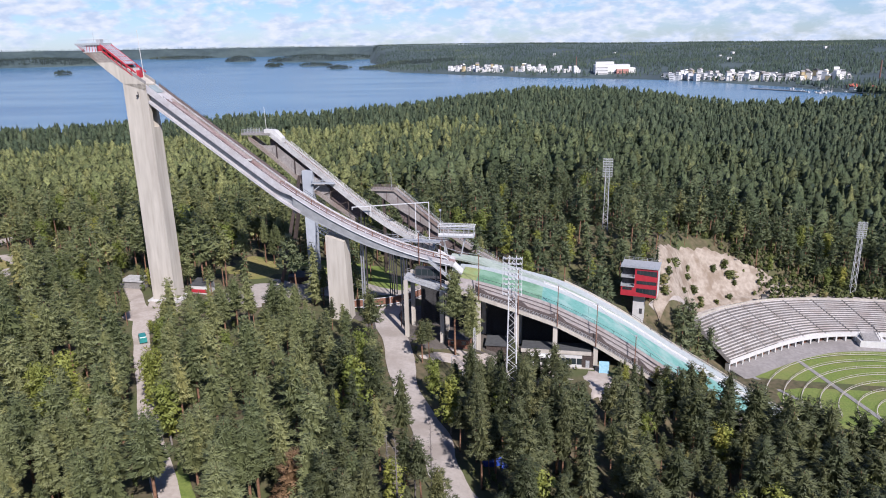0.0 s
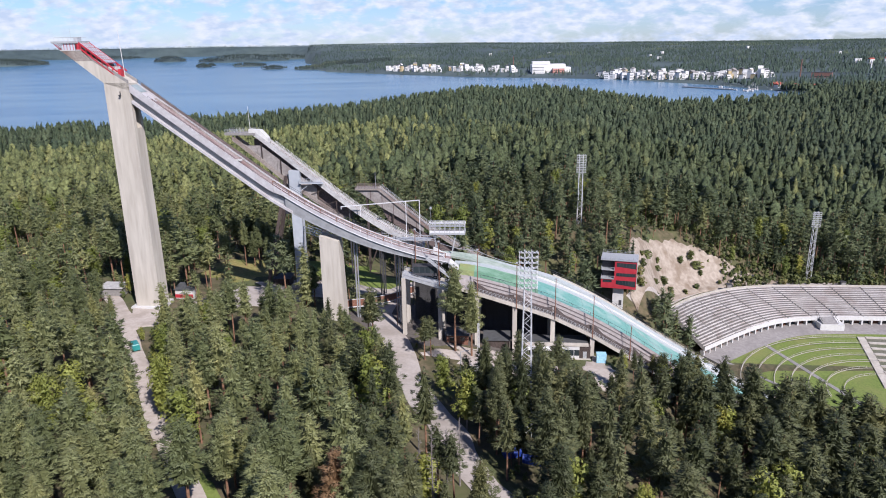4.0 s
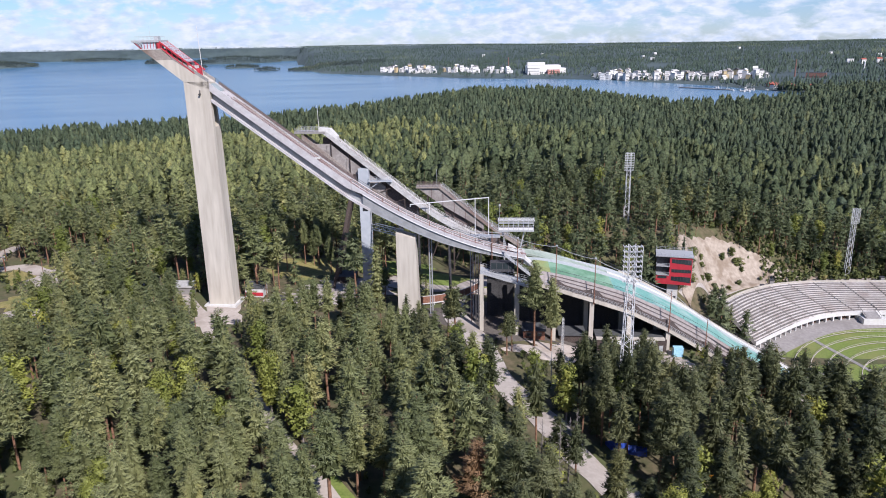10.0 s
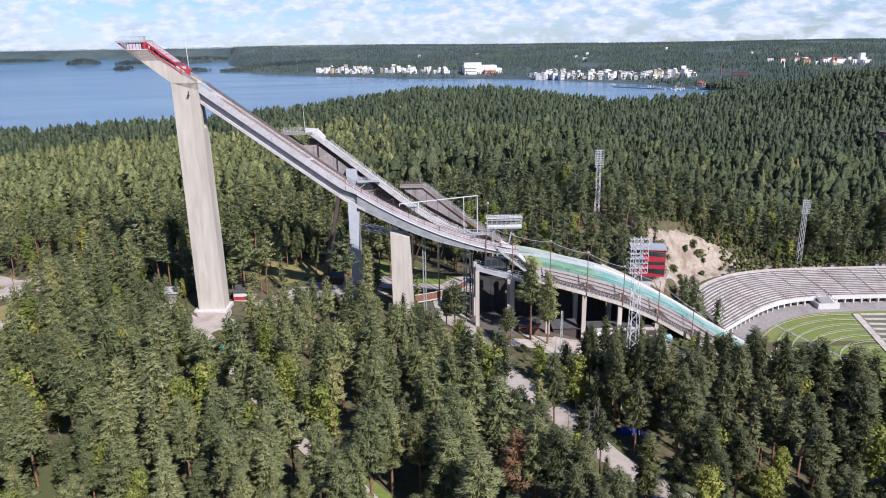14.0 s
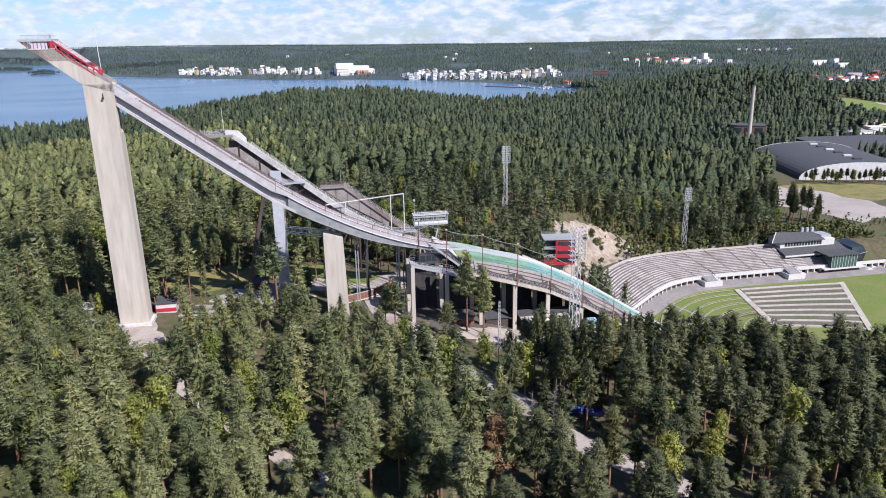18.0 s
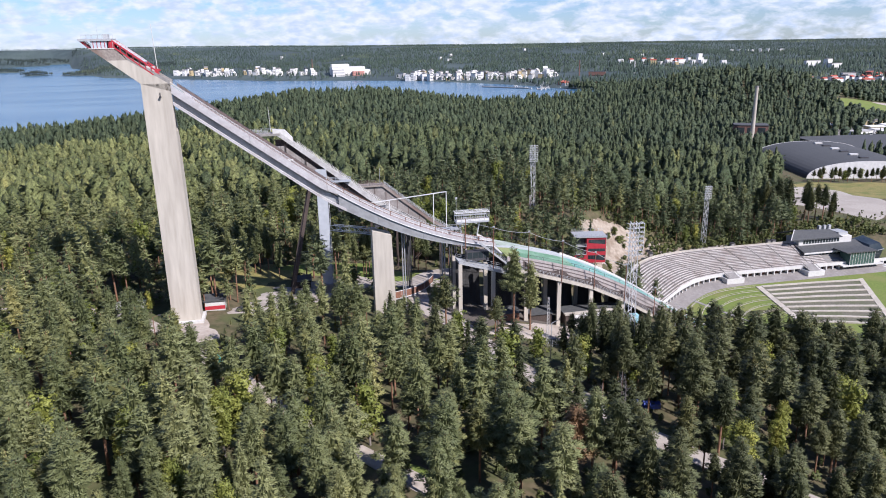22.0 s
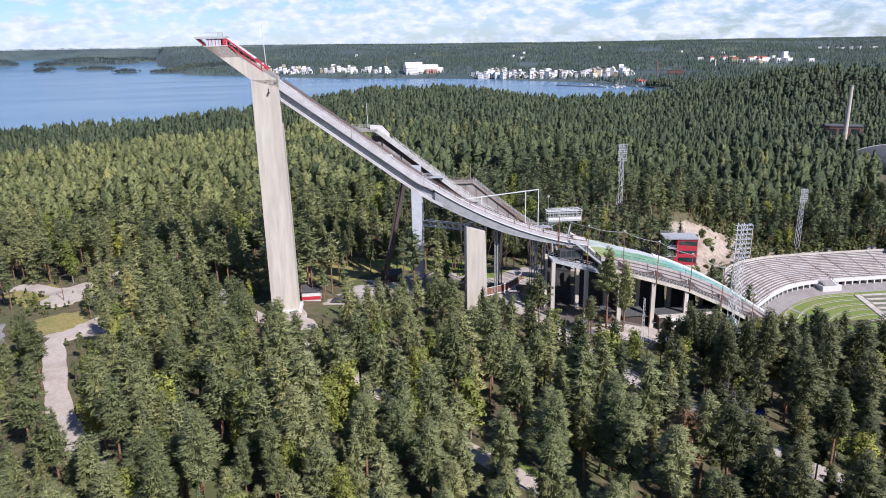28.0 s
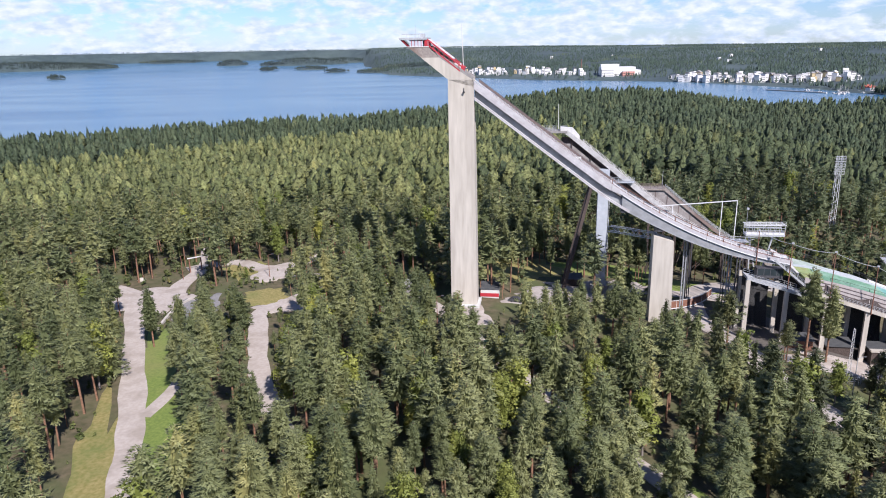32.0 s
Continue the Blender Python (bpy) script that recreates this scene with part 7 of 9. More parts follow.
def shed(s, d, w, dep, h, wall, roof, label, turn=0.0, over=0.4, fall=0.5, door=None, name="shed", windows=0):
    ob = thing(name, label, "shed", "", on_ground(s, d, turn))
    bm = bmesh.new()
    loft(bm, [[(-w / 2, y, -1.2), (w / 2, y, -1.2), (w / 2, y, hh), (-w / 2, y, hh)] for y, hh in ((0, h), (dep, h + fall))])
    bmesh.ops.recalc_face_normals(bm, faces=bm.faces)
    part("wall", bm, wall, ob)
    bm = bmesh.new()
    loft(bm, [[(-w / 2 - over, y, hh), (w / 2 + over, y, hh), (w / 2 + over, y, hh + 0.2), (-w / 2 - over, y, hh + 0.2)] for y, hh in ((-over, h + 0.003 - fall * over / dep), (dep + over, h + fall + 0.01 + fall * over / dep))])
    bmesh.ops.recalc_face_normals(bm, faces=bm.faces)
    part("roof", bm, roof, ob)
    if door:
        bm = bmesh.new()
        box(bm, door[0], door[1], -0.06, 0.05, 0.1, door[2])
        part("door", bm, door[3], ob)
    for k in range(windows):
        x = -w / 2 + (k + 0.5) * w / windows
        bm = bmesh.new()
        box(bm, x - 0.6, x + 0.6, -0.05, 0.05, 1.0, 1.9)
        win = part("window", bm, GLASS, ob)
        bm = bmesh.new()
        box(bm, x - 0.7, x + 0.7, -0.09, -0.051, 1.9, 2.0)
        part("lintel", bm, WHITE, win)
    return ob


shed(39.5, -6.5, 6.0, 4.0, 2.6, RUST, ROOF_DARK, "small red-brown shed with a porch under the slope", windows=2)
shed(50.5, -4.0, 7.0, 5.0, 2.4, TIMBER, ROOF_DARK, "dark timber store with a black roof under the landing slope")
shed(79.2, -9.4, 2.6, 1.6, 2.5, PALE_BLUE, PALE_BLUE, "pale blue stacked containers beside the slope", fall=0.05, over=0.02, name="container")

# long service building: brown walls, two glazed white bays, flat concrete roof
service = thing("service_building", "long brown service building with white glazed bays and concrete eaves", "building", m=on_ground(66.8, -7.2))
bm = bmesh.new()
box(bm, -9.6, 9.6, 0, 6.5, -1.2, 4.0)
part("wall", bm, TIMBER, service, "dark brown boarded wall")
bm = bmesh.new()
box(bm, -9.9, 9.0, 1.1, 6.8, 4.003, 4.4)
part("roof", bm, ROOF_DARK, service, "flat dark roof")
bm = bmesh.new()
box(bm, -9.9, 9.0, -0.3, 1.097, 4.003, 4.5)
part("eaves", bm, CONCRETE, service, "pale concrete eaves slab")
bm = bmesh.new()
box(bm, -9.6, 9.9, -0.35, -0.003, -0.5, 0.35)
part("plinth", bm, CONCRETE, service)
for x0, x1 in ((-7.4, -1.6), (0.6, 6.6)):
    bm = bmesh.new()
    box(bm, x0, x1, -0.12, -0.004, 2.9, 3.9)
    bay = part("bay_panel", bm, WHITE, service, "white panelled bay above the glazing")
    n = 4
    for k in range(n):
        u = x0 + (x1 - x0) * k / n
        bm = bmesh.new()
        box(bm, u + 0.09, u + (x1 - x0) / n - 0.09, -0.07, -0.005, 1.15, 2.85)
        part("pane", bm, GLASS, bay)
        bm = bmesh.new()
        box(bm, u - 0.07, u + 0.07, -0.12, -0.004, 0.36, 2.88)
        part("mullion", bm, WHITE, bay)
    bm = bmesh.new()
    box(bm, x0 + 0.1, x1 - 0.02, -0.10, -0.006, 0.36, 1.1)
    part("sill_panel", bm, WHITE, bay)
bm = bmesh.new()
beam(bm, (-7.9, -1.1, 3.55), (-1.2, -1.1, 3.55), 2.0, 0.18)
part("awning", bm, HOUSE_WHITE, service, "flat white awning")
bm = bmesh.new()
box(bm, 7.6, 8.6, -0.06, -0.003, 0.36, 2.4)
door = part("door", bm, STEEL, service)
bm = bmesh.new()
box(bm, 8.4, 8.46, -0.12, -0.062, 1.2, 1.4)
part("handle", bm, GIRDER, door)
ob = shed(-46.4, 9.0, 5.6, 4.5, 3.0, WHITE, ROOF_DARK, "white kiosk with a red band at the tower's foot", name="kiosk")
bm = bmesh.new()
box(bm, -2.85, 2.85, -0.08, 0.0, 0.4, 1.5)
part("band", bm, RED, ob)
shed(-70.0, 8.7, 7.5, 5, 2.6, CONCRETE_GREY, PALE, "low grey service shed with a pale flat roof", fall=0.2)
shed(-20.5, 26.0, 5, 4, 2.5, TIMBER, ROOF_DARK, "dark hut beside the blue pier")

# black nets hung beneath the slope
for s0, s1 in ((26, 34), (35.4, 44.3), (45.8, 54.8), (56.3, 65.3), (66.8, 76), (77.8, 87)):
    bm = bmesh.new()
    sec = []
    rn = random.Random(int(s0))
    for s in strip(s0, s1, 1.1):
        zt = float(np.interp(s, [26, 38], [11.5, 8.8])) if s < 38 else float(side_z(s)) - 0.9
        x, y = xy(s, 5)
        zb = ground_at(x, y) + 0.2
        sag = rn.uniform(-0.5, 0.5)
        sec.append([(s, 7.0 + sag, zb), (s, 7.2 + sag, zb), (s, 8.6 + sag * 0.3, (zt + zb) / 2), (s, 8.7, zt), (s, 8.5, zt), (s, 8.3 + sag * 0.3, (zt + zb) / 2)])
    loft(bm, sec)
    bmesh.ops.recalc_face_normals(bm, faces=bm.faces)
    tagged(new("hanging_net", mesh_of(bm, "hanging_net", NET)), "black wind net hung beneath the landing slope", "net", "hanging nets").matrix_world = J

# the brown boarded fence on posts behind the slab pier
fence = thing("boarded_fence", "curved fence of rust-brown panels on white posts", "fence", m=J.copy())
pts = resample([(4.5, 9.0, 0), (9, 11.5, 0), (14, 15.0, 0), (19, 20.5, 0), (23, 27.5, 0)], 19)
for i in range(18):
    a, b = pts[i], pts[i + 1]
    xa, ya = xy(a[0], a[1])
    za = ground_at(xa, ya) + 0.9
    bm = bmesh.new()
    beam(bm, (a[0], a[1], za + 1.1), (a[0] + (b[0] - a[0]) * 0.97, a[1] + (b[1] - a[1]) * 0.97, za + 1.1), 0.12, 2.2)
    part("panel", bm, RUST, fence)
    bm = bmesh.new()
    beam(bm, (a[0], a[1], za - 2.2), (a[0], a[1], za + 2.5), 0.16)
    part("post", bm, WHITE if i % 4 == 0 else RUST, fence)
for a, b in zip(pts, pts[1:]):
    xa, ya = xy(a[0], a[1])
    xb, yb = xy(b[0], b[1])
    for up, w in ((3.2, 0.12), (0.8, 0.3)):
        bm = bmesh.new()
        beam(bm, (a[0], a[1], ground_at(xa, ya) + up), (b[0], b[1], ground_at(xb, yb) + up), 0.28, w)
        part("rail", bm, WHITE, fence)


# lamp posts along the roads
def lamp_post(x, y, h, mat, label):
    ob = thing("street_lamp", label, "street lamp", "street lamps", Matrix.Translation((x, y, ground_at(x, y))))
    bm = bmesh.new()
    tube(bm, (0, 0, -0.4), (0, 0, h), 0.13, 0.08, 8)
    part("pole", bm, mat, ob)
    bm = bmesh.new()
    beam(bm, (0, 0, h - 0.1), (1.4, 0, h + 0.25), 0.09)
    part("arm", bm, mat, ob)
    bm = bmesh.new()
    loft(bm, [[(x_, -w, h + 0.2), (x_, w, h + 0.2), (x_, w * 0.7, h + 0.36), (x_, -w * 0.7, h + 0.36)] for x_, w in ((1.2, 0.12), (1.6, 0.18), (2.0, 0.1))])
    part("head", bm, STEEL_DARK, ob)


for x, y, h in ((1.6, 153.0, 11.5), (-179, 236, 8.5), (-137.4, 147.1, 7.2), (-94.5, 190, 8), (-150, 236, 8), (-12.5, 190, 9)):
    lamp_post(x, y, h, STEEL if x > 0 else RUST, "grey steel street lamp at the roadside" if x > 0 else "brown wooden lamp pole at the roadside")
# lattice light tower head beside the road
tower = thing("small_lattice_mast", "short white lattice mast in a fenced yard", "mast", m=on_ground(46, -21))
bm = bmesh.new()
for i, j in ((-0.4, -0.4), (0.4, -0.4), (0, 0.45)):
    beam(bm, (i, j, -0.5), (i * 0.5, j * 0.5, 14), 0.09)
for k in range(14):
    f0, f1 = 1 - 0.5 * k / 14, 1 - 0.5 * (k + 1) / 14
    for (a, b), (c, e) in (((-0.4, -0.4), (0.4, -0.4)), ((0.4, -0.4), (0, 0.45)), ((0, 0.45), (-0.4, -0.4))):
        beam(bm, (a * f0, b * f0, k), (c * f1, e * f1, k + 1), 0.05)
part("lattice", bm, WHITE, tower)
yard = thing("wire_fence", "low grey mesh fence round the mast", "fence", m=on_ground(46, -21))
for k in range(14):
    a0 = k / 14 * 2 * math.pi
    bm = bmesh.new()
    tube(bm, (3.2 * math.cos(a0), 2.4 * math.sin(a0), -0.4), (3.2 * math.cos(a0), 2.4 * math.sin(a0), 1.8), 0.05, sides=5)
    part("post", bm, STEEL, yard)
for zz in (0.3, 0.8, 1.3, 1.75):
    bm = bmesh.new()
    for k in range(14):
        a0, a1 = k / 14 * 2 * math.pi, (k + 1) / 14 * 2 * math.pi
        beam(bm, (3.2 * math.cos(a0), 2.4 * math.sin(a0), zz), (3.2 * math.cos(a1), 2.4 * math.sin(a1), zz), 0.03)
    part("wire", bm, STEEL, yard)

# blue tarpaulins and a yellow machine among the pines
for k, (x, y, a) in enumerate(((9.5, 128.5, 0.2), (13.5, 126.5, -0.3))):
    ob = thing("covered_stack", "stack under a creased blue tarpaulin", "tarpaulin", "covered stacks", Matrix.Translation((x, y, ground_at(x, y))) @ Matrix.Rotation(a, 4, "Z"))
    bm = bmesh.new()
    rt = random.Random(k)
    loft(bm, [[(x_, -1.2, 0), (x_, -1.05, 1.1 + rt.uniform(-0.1, 0.1)), (x_, 0, 1.7 + rt.uniform(-0.15, 0.2)), (x_, 1.05, 1.1 + rt.uniform(-0.1, 0.1)), (x_, 1.2, 0)] for x_ in np.linspace(-2, 2, 8)])
    bmesh.ops.recalc_face_normals(bm, faces=bm.faces)
    part("cover", bm, TARP, ob)
z = ground_at(27.5, 119)
dig = thing("mini_loader", "yellow compact loader parked between the pines", "machine", m=Matrix.Translation((27.5, 119, z)) @ Matrix.Rotation(0.6, 4, "Z"))
bm = bmesh.new()
loft(bm, [[(x, -0.8, 0.6), (x, 0.8, 0.6), (x, 0.75, h), (x, -0.75, h)] for x, h in ((-1.6, 1.3), (-0.3, 1.6), (0.2, 1.2), (1.4, 1.1))])
part("body", bm, ORANGE, dig)
bm = bmesh.new()
box(bm, -0.4, 0.7, -0.65, 0.65, 1.2, 2.3)
part("cab", bm, STEEL_DARK, dig)
for x in (-1.0, 1.0):
    for y in (-0.85, 0.85):
        bm = bmesh.new()
        tube(bm, (x, y - 0.15, 0.45), (x, y + 0.15, 0.45), 0.45, sides=12)
        part("wheel", bm, STEEL_DARK, dig)

# white kerb of the turning place, a timber barrier and a pale boulder
bm = bmesh.new()
kerb_pts = resample([(-172, 192, 0), (-172.6, 202, 0), (-171.5, 212, 0), (-168, 221, 0)], 16)
loft(bm, [[(p[0] - 0.35, p[1], ground_at(p[0], p[1]) - 0.3), (p[0] + 0.35, p[1], ground_at(p[0], p[1]) - 0.3), (p[0] + 0.35, p[1], ground_at(p[0], p[1]) + 0.75), (p[0] - 0.35, p[1], ground_at(p[0], p[1]) + 0.75)] for p in kerb_pts])
bmesh.ops.recalc_face_normals(bm, faces=bm.faces)
tagged(new("low_wall", mesh_of(bm, "low_wall", CONCRETE)), "low curved white wall beside the turning place", "wall", kind="structure")
barrier = thing("timber_shelter", "rust-brown timber gateway beside the gravel road", "gateway", m=Matrix.Translation((-174, 247, ground_at(-174, 247))) @ Matrix.Rotation(0.6, 4, "Z"))
for x in (-6, -2, 2, 6):
    bm = bmesh.new()
    beam(bm, (x, 0, -0.5), (x, 0, 5.2), 0.35)
    part("post", bm, RUST, barrier)
bm = bmesh.new()
beam(bm, (-6.6, 0, 5.3), (6.6, 0, 5.3), 0.35, 0.3)
part("beam", bm, WHITE, barrier)
bm = bmesh.new()
bmesh.ops.create_icosphere(bm, subdivisions=2, radius=1.0, matrix=Matrix.Translation((-193, 236, ground_at(-193, 236) + 0.4)) @ Matrix.Diagonal((1.4, 1.1, 0.9, 1)))
for v in bm.verts:
    v.co += Vector((noise.noise(v.co * 0.9), noise.noise(v.co * 0.9 + Vector((5, 0, 0))), 0)) * 0.25
tagged(new("boulder", mesh_of(bm, "boulder", CONCRETE)), "pale boulder at the edge of the yard", "boulder")
for x, y, turn, mat in ((-208, 214, 0.4, STEEL_DARK), (-70, 208, -0.3, STEEL_DARK)):
    ob = thing("parked_car", "parked car beside the trees", "car", "cars in the yard", Matrix.Translation((x, y, ground_at(x, y) + 0.1)) @ Matrix.Rotation(turn, 4, "Z"))
    bm = bmesh.new()
    loft(bm, [[(x_, -0.85, 0.3), (x_, 0.85, 0.3), (x_, 0.75, h), (x_, -0.75, h)] for x_, h in ((-2.1, 0.8), (-1.7, 0.95), (-1.0, 1.45), (0.6, 1.45), (1.2, 0.98), (2.1, 0.8))])
    bmesh.ops.recalc_face_normals(bm, faces=bm.faces)
    body = part("body", bm, mat, ob)
    bm = bmesh.new()
    box(bm, -0.9, 0.55, -0.82, 0.82, 1.02, 1.36)
    part("windows", bm, GLASS, body)
    for x_ in (-1.3, 1.3):
        for y_ in (-0.8, 0.8):
            bm = bmesh.new()
            tube(bm, (x_, y_ - 0.1, 0.32), (x_, y_ + 0.1, 0.32), 0.32, sides=10)
            part("wheel", bm, STEEL_DARK, ob)


# ---- forest ----
def tree_template(seed, sprays, size, kind, trunk_sides=5, clumps=30):
    """A tree one unit high: points, triangles, the number of crown triangles, and the way each point faces. Its boughs are
    flattened clumps of small sprays that lie like scales over each clump; the sprays of a clump take its rounding."""
    rng = np.random.default_rng(seed)
    f = (np.arange(clumps) + rng.random(clumps)) / clumps
    turn = np.arange(clumps) * 2.4 + rng.normal(0, 0.4, clumps)
    lop = 1 + 0.26 * np.cos(turn - rng.random() * 6.283)
    if kind == "pine":
        base = rng.uniform(0.30, 0.48)
        tip = rng.uniform(0.75, 1.25)
        h = base + (0.965 - base) * f ** 0.95
        up = (h - base) / (0.985 - base)
        reach = (0.138 * np.clip(1 - up ** (1.45 * tip), 0, 1) ** 0.82 * np.minimum(1, 0.58 + 2.4 * up) + 0.004) * lop
        r = reach * rng.uniform(0.2, 1.0, clumps) ** 0.7
        R, squash = (0.027 + 0.024 * rng.random(clumps)) * (1.3 - 0.42 * f), 0.5
    elif kind == "spruce":
        h = 0.08 + 0.885 * f ** 0.9
        reach = 0.150 * (1 - h) ** 0.9 + 0.002
        r = reach * rng.uniform(0.45, 0.95, clumps)
        R, squash = (0.034 + 0.030 * rng.random(clumps)) * (1.2 - 0.75 * f), 0.45
    else:
        h = 0.22 + 0.73 * f
        reach = 0.15 * np.maximum(0.03, 1 - ((h - 0.52) / 0.48) ** 2) ** 0.55 * lop
        r = reach * rng.uniform(0.25, 1.0, clumps)
        R, squash = 0.042 + 0.036 * rng.random(clumps), 0.95
    R = R * (30 / max(clumps, 9)) ** 0.28
    share = R * R / (R * R).sum()
    own = rng.choice(clumps, sprays, p=share)
    n = rng.normal(0, 1, (sprays, 3))
    n /= np.linalg.norm(n, axis=1)[:, None]
    n += np.stack([0.45 * np.cos(turn[own]), 0.45 * np.sin(turn[own]), np.full(sprays, 0.42)], -1)
    n /= np.linalg.norm(n, axis=1)[:, None]
    mid = np.stack([r * np.cos(turn), r * np.sin(turn), h + (-0.25 * r if kind == "spruce" else 0.10 * r)], -1)
    c = mid[own] + n * (R[own] * rng.uniform(0.62, 1.22, sprays))[:, None] * (1, 1, squash)
    c[:, 2] = np.minimum(c[:, 2], 0.985)
    if kind == "birch":
        face = n + rng.normal(0, 0.4, (sprays, 3))
        one = np.cross(face, rng.normal(0, 1, (sprays, 3)))
    else:
        way = np.stack([np.cos(turn[own]), np.sin(turn[own]), np.full(sprays, 0.32 if kind == "pine" else -0.2)], -1)
        one = way + 0.6 * n * (1, 1, 0.4) + rng.normal(0, 0.5, (sprays, 3))
        face = way * 0.4 + n * 0.6 + (0, 0, 0.55) + rng.normal(0, 0.3, (sprays, 3))
        face -= one * ((face * one).sum(1) / (one * one).sum(1))[:, None]
    face /= np.linalg.norm(face, axis=1)[:, None]
    one /= np.linalg.norm(one, axis=1)[:, None]
    two = np.cross(face, one)
    q = (size * rng.uniform(0.6, 1.35, sprays) * np.where(c[:, 2] > 0.9, 0.75, 1.0))[:, None]
    slim = 0.23 if kind != "birch" else 0.55
    V = np.stack([c - one * q * 0.55 - two * q * slim, c + one * q, c - one * q * 0.55 + two * q * slim], 1).reshape(-1, 3)
    V = V.reshape(-1, 3, 3)[:, [0, 2, 1]].reshape(-1, 3) if (np.cross(V[1] - V[0], V[2] - V[0]) @ face[0]) < 0 else V
    axis = np.stack([np.cos(turn[own]), np.sin(turn[own]), np.full(sprays, 0.35)], -1) * np.minimum(1, r[own] / 0.05)[:, None]
    bend = n * (1, 1, 1.15) * 0.62 + axis * 0.34 + (0, 0, 0.10) + face * 0.30
    N = np.repeat(bend, 3, 0)
    # inner core: steep triangles close to the trunk, added to block light and view
    core = max(1 if sprays < 20 else 3, sprays // 22)
    lift = np.sort(rng.uniform(h.min(), 0.88, core))
    bear = np.arange(core) * 2.4
    span = 0.55 * np.interp(lift, h, reach) + 0.006
    mid_c = np.stack([span * 0.5 * np.cos(bear), span * 0.5 * np.sin(bear), lift], -1)
    tang = np.stack([-np.sin(bear), np.cos(bear), np.zeros(core)], -1) * (span * 1.1)[:, None]
    V = np.concatenate([V, np.stack([mid_c - tang - (0, 0, 0.03), mid_c + tang - (0, 0, 0.03), mid_c * (0.5, 0.5, 1) + (0, 0, 0.07)], 1).reshape(-1, 3)])
    N = np.concatenate([N, np.repeat(np.stack([np.cos(bear), np.sin(bear), np.full(core, -0.25)], -1), 3, 0)])
    sprays += core
    F = np.arange(3 * sprays).reshape(-1, 3)
    if not trunk_sides:
        return V, F, sprays, N
    V, F, N, b, sides = V.tolist(), F.tolist(), N.tolist(), 3 * sprays, trunk_sides
    for z, w in ((-0.04, 0.0125), (0.5, 0.009), (0.95, 0.002)):
        V += [(w * math.cos(6.283 * i / sides), w * math.sin(6.283 * i / sides), z) for i in range(sides)]
        N += [(math.cos(6.283 * i / sides), math.sin(6.283 * i / sides), 0.02) for i in range(sides)]
    for ring in range(2):
        for i in range(sides):
            k = (i + 1) % sides
            p, t = b + ring * sides, b + (ring + 1) * sides
            F += [(p + i, p + k, t + k), (p + i, t + k, t + i)]
    return np.array(V), np.array(F), sprays, np.array(N)


def far_spruce(seed, tiers, spikes):
    """A distant spruce one unit high: ragged skirts of drooping boughs, one over the other."""
    rng = np.random.default_rng(seed)
    V, F, N = [], [], []
    low = rng.uniform(0.10, 0.22)
    for k in range(tiers):
        f = k / tiers
        z0, z1 = low + (0.93 - low) * f, low + (0.93 - low) * (k + 1.9) / tiers
        z1 = min(1.0, z1)
        rad = 0.185 * (1 - 0.93 * f) * rng.uniform(0.85, 1.15)
        b, m, a0 = len(V), 2 * spikes, rng.random() * 6.283
        V.append((rng.normal(0, 0.004), rng.normal(0, 0.004), z1))
        N.append((0, 0, 1))
        for i in range(m):
            a = a0 + 6.283 * i / m + rng.normal(0, 0.12)
            out = rad * (rng.uniform(0.85, 1.2) if i % 2 == 0 else rng.uniform(0.5, 0.68))
            V.append((out * math.cos(a), out * math.sin(a), z0 + (0.0 if i % 2 == 0 else 0.30 * (z1 - z0)) + rng.normal(0, 0.012)))
            N.append((math.cos(a), math.sin(a), 0.45 if i % 2 == 0 else 0.15))
        F += [(b, b + 1 + i, b + 1 + (i + 1) % m) for i in range(m)]
    return np.array(V), np.array(F), len(F), np.array(N)


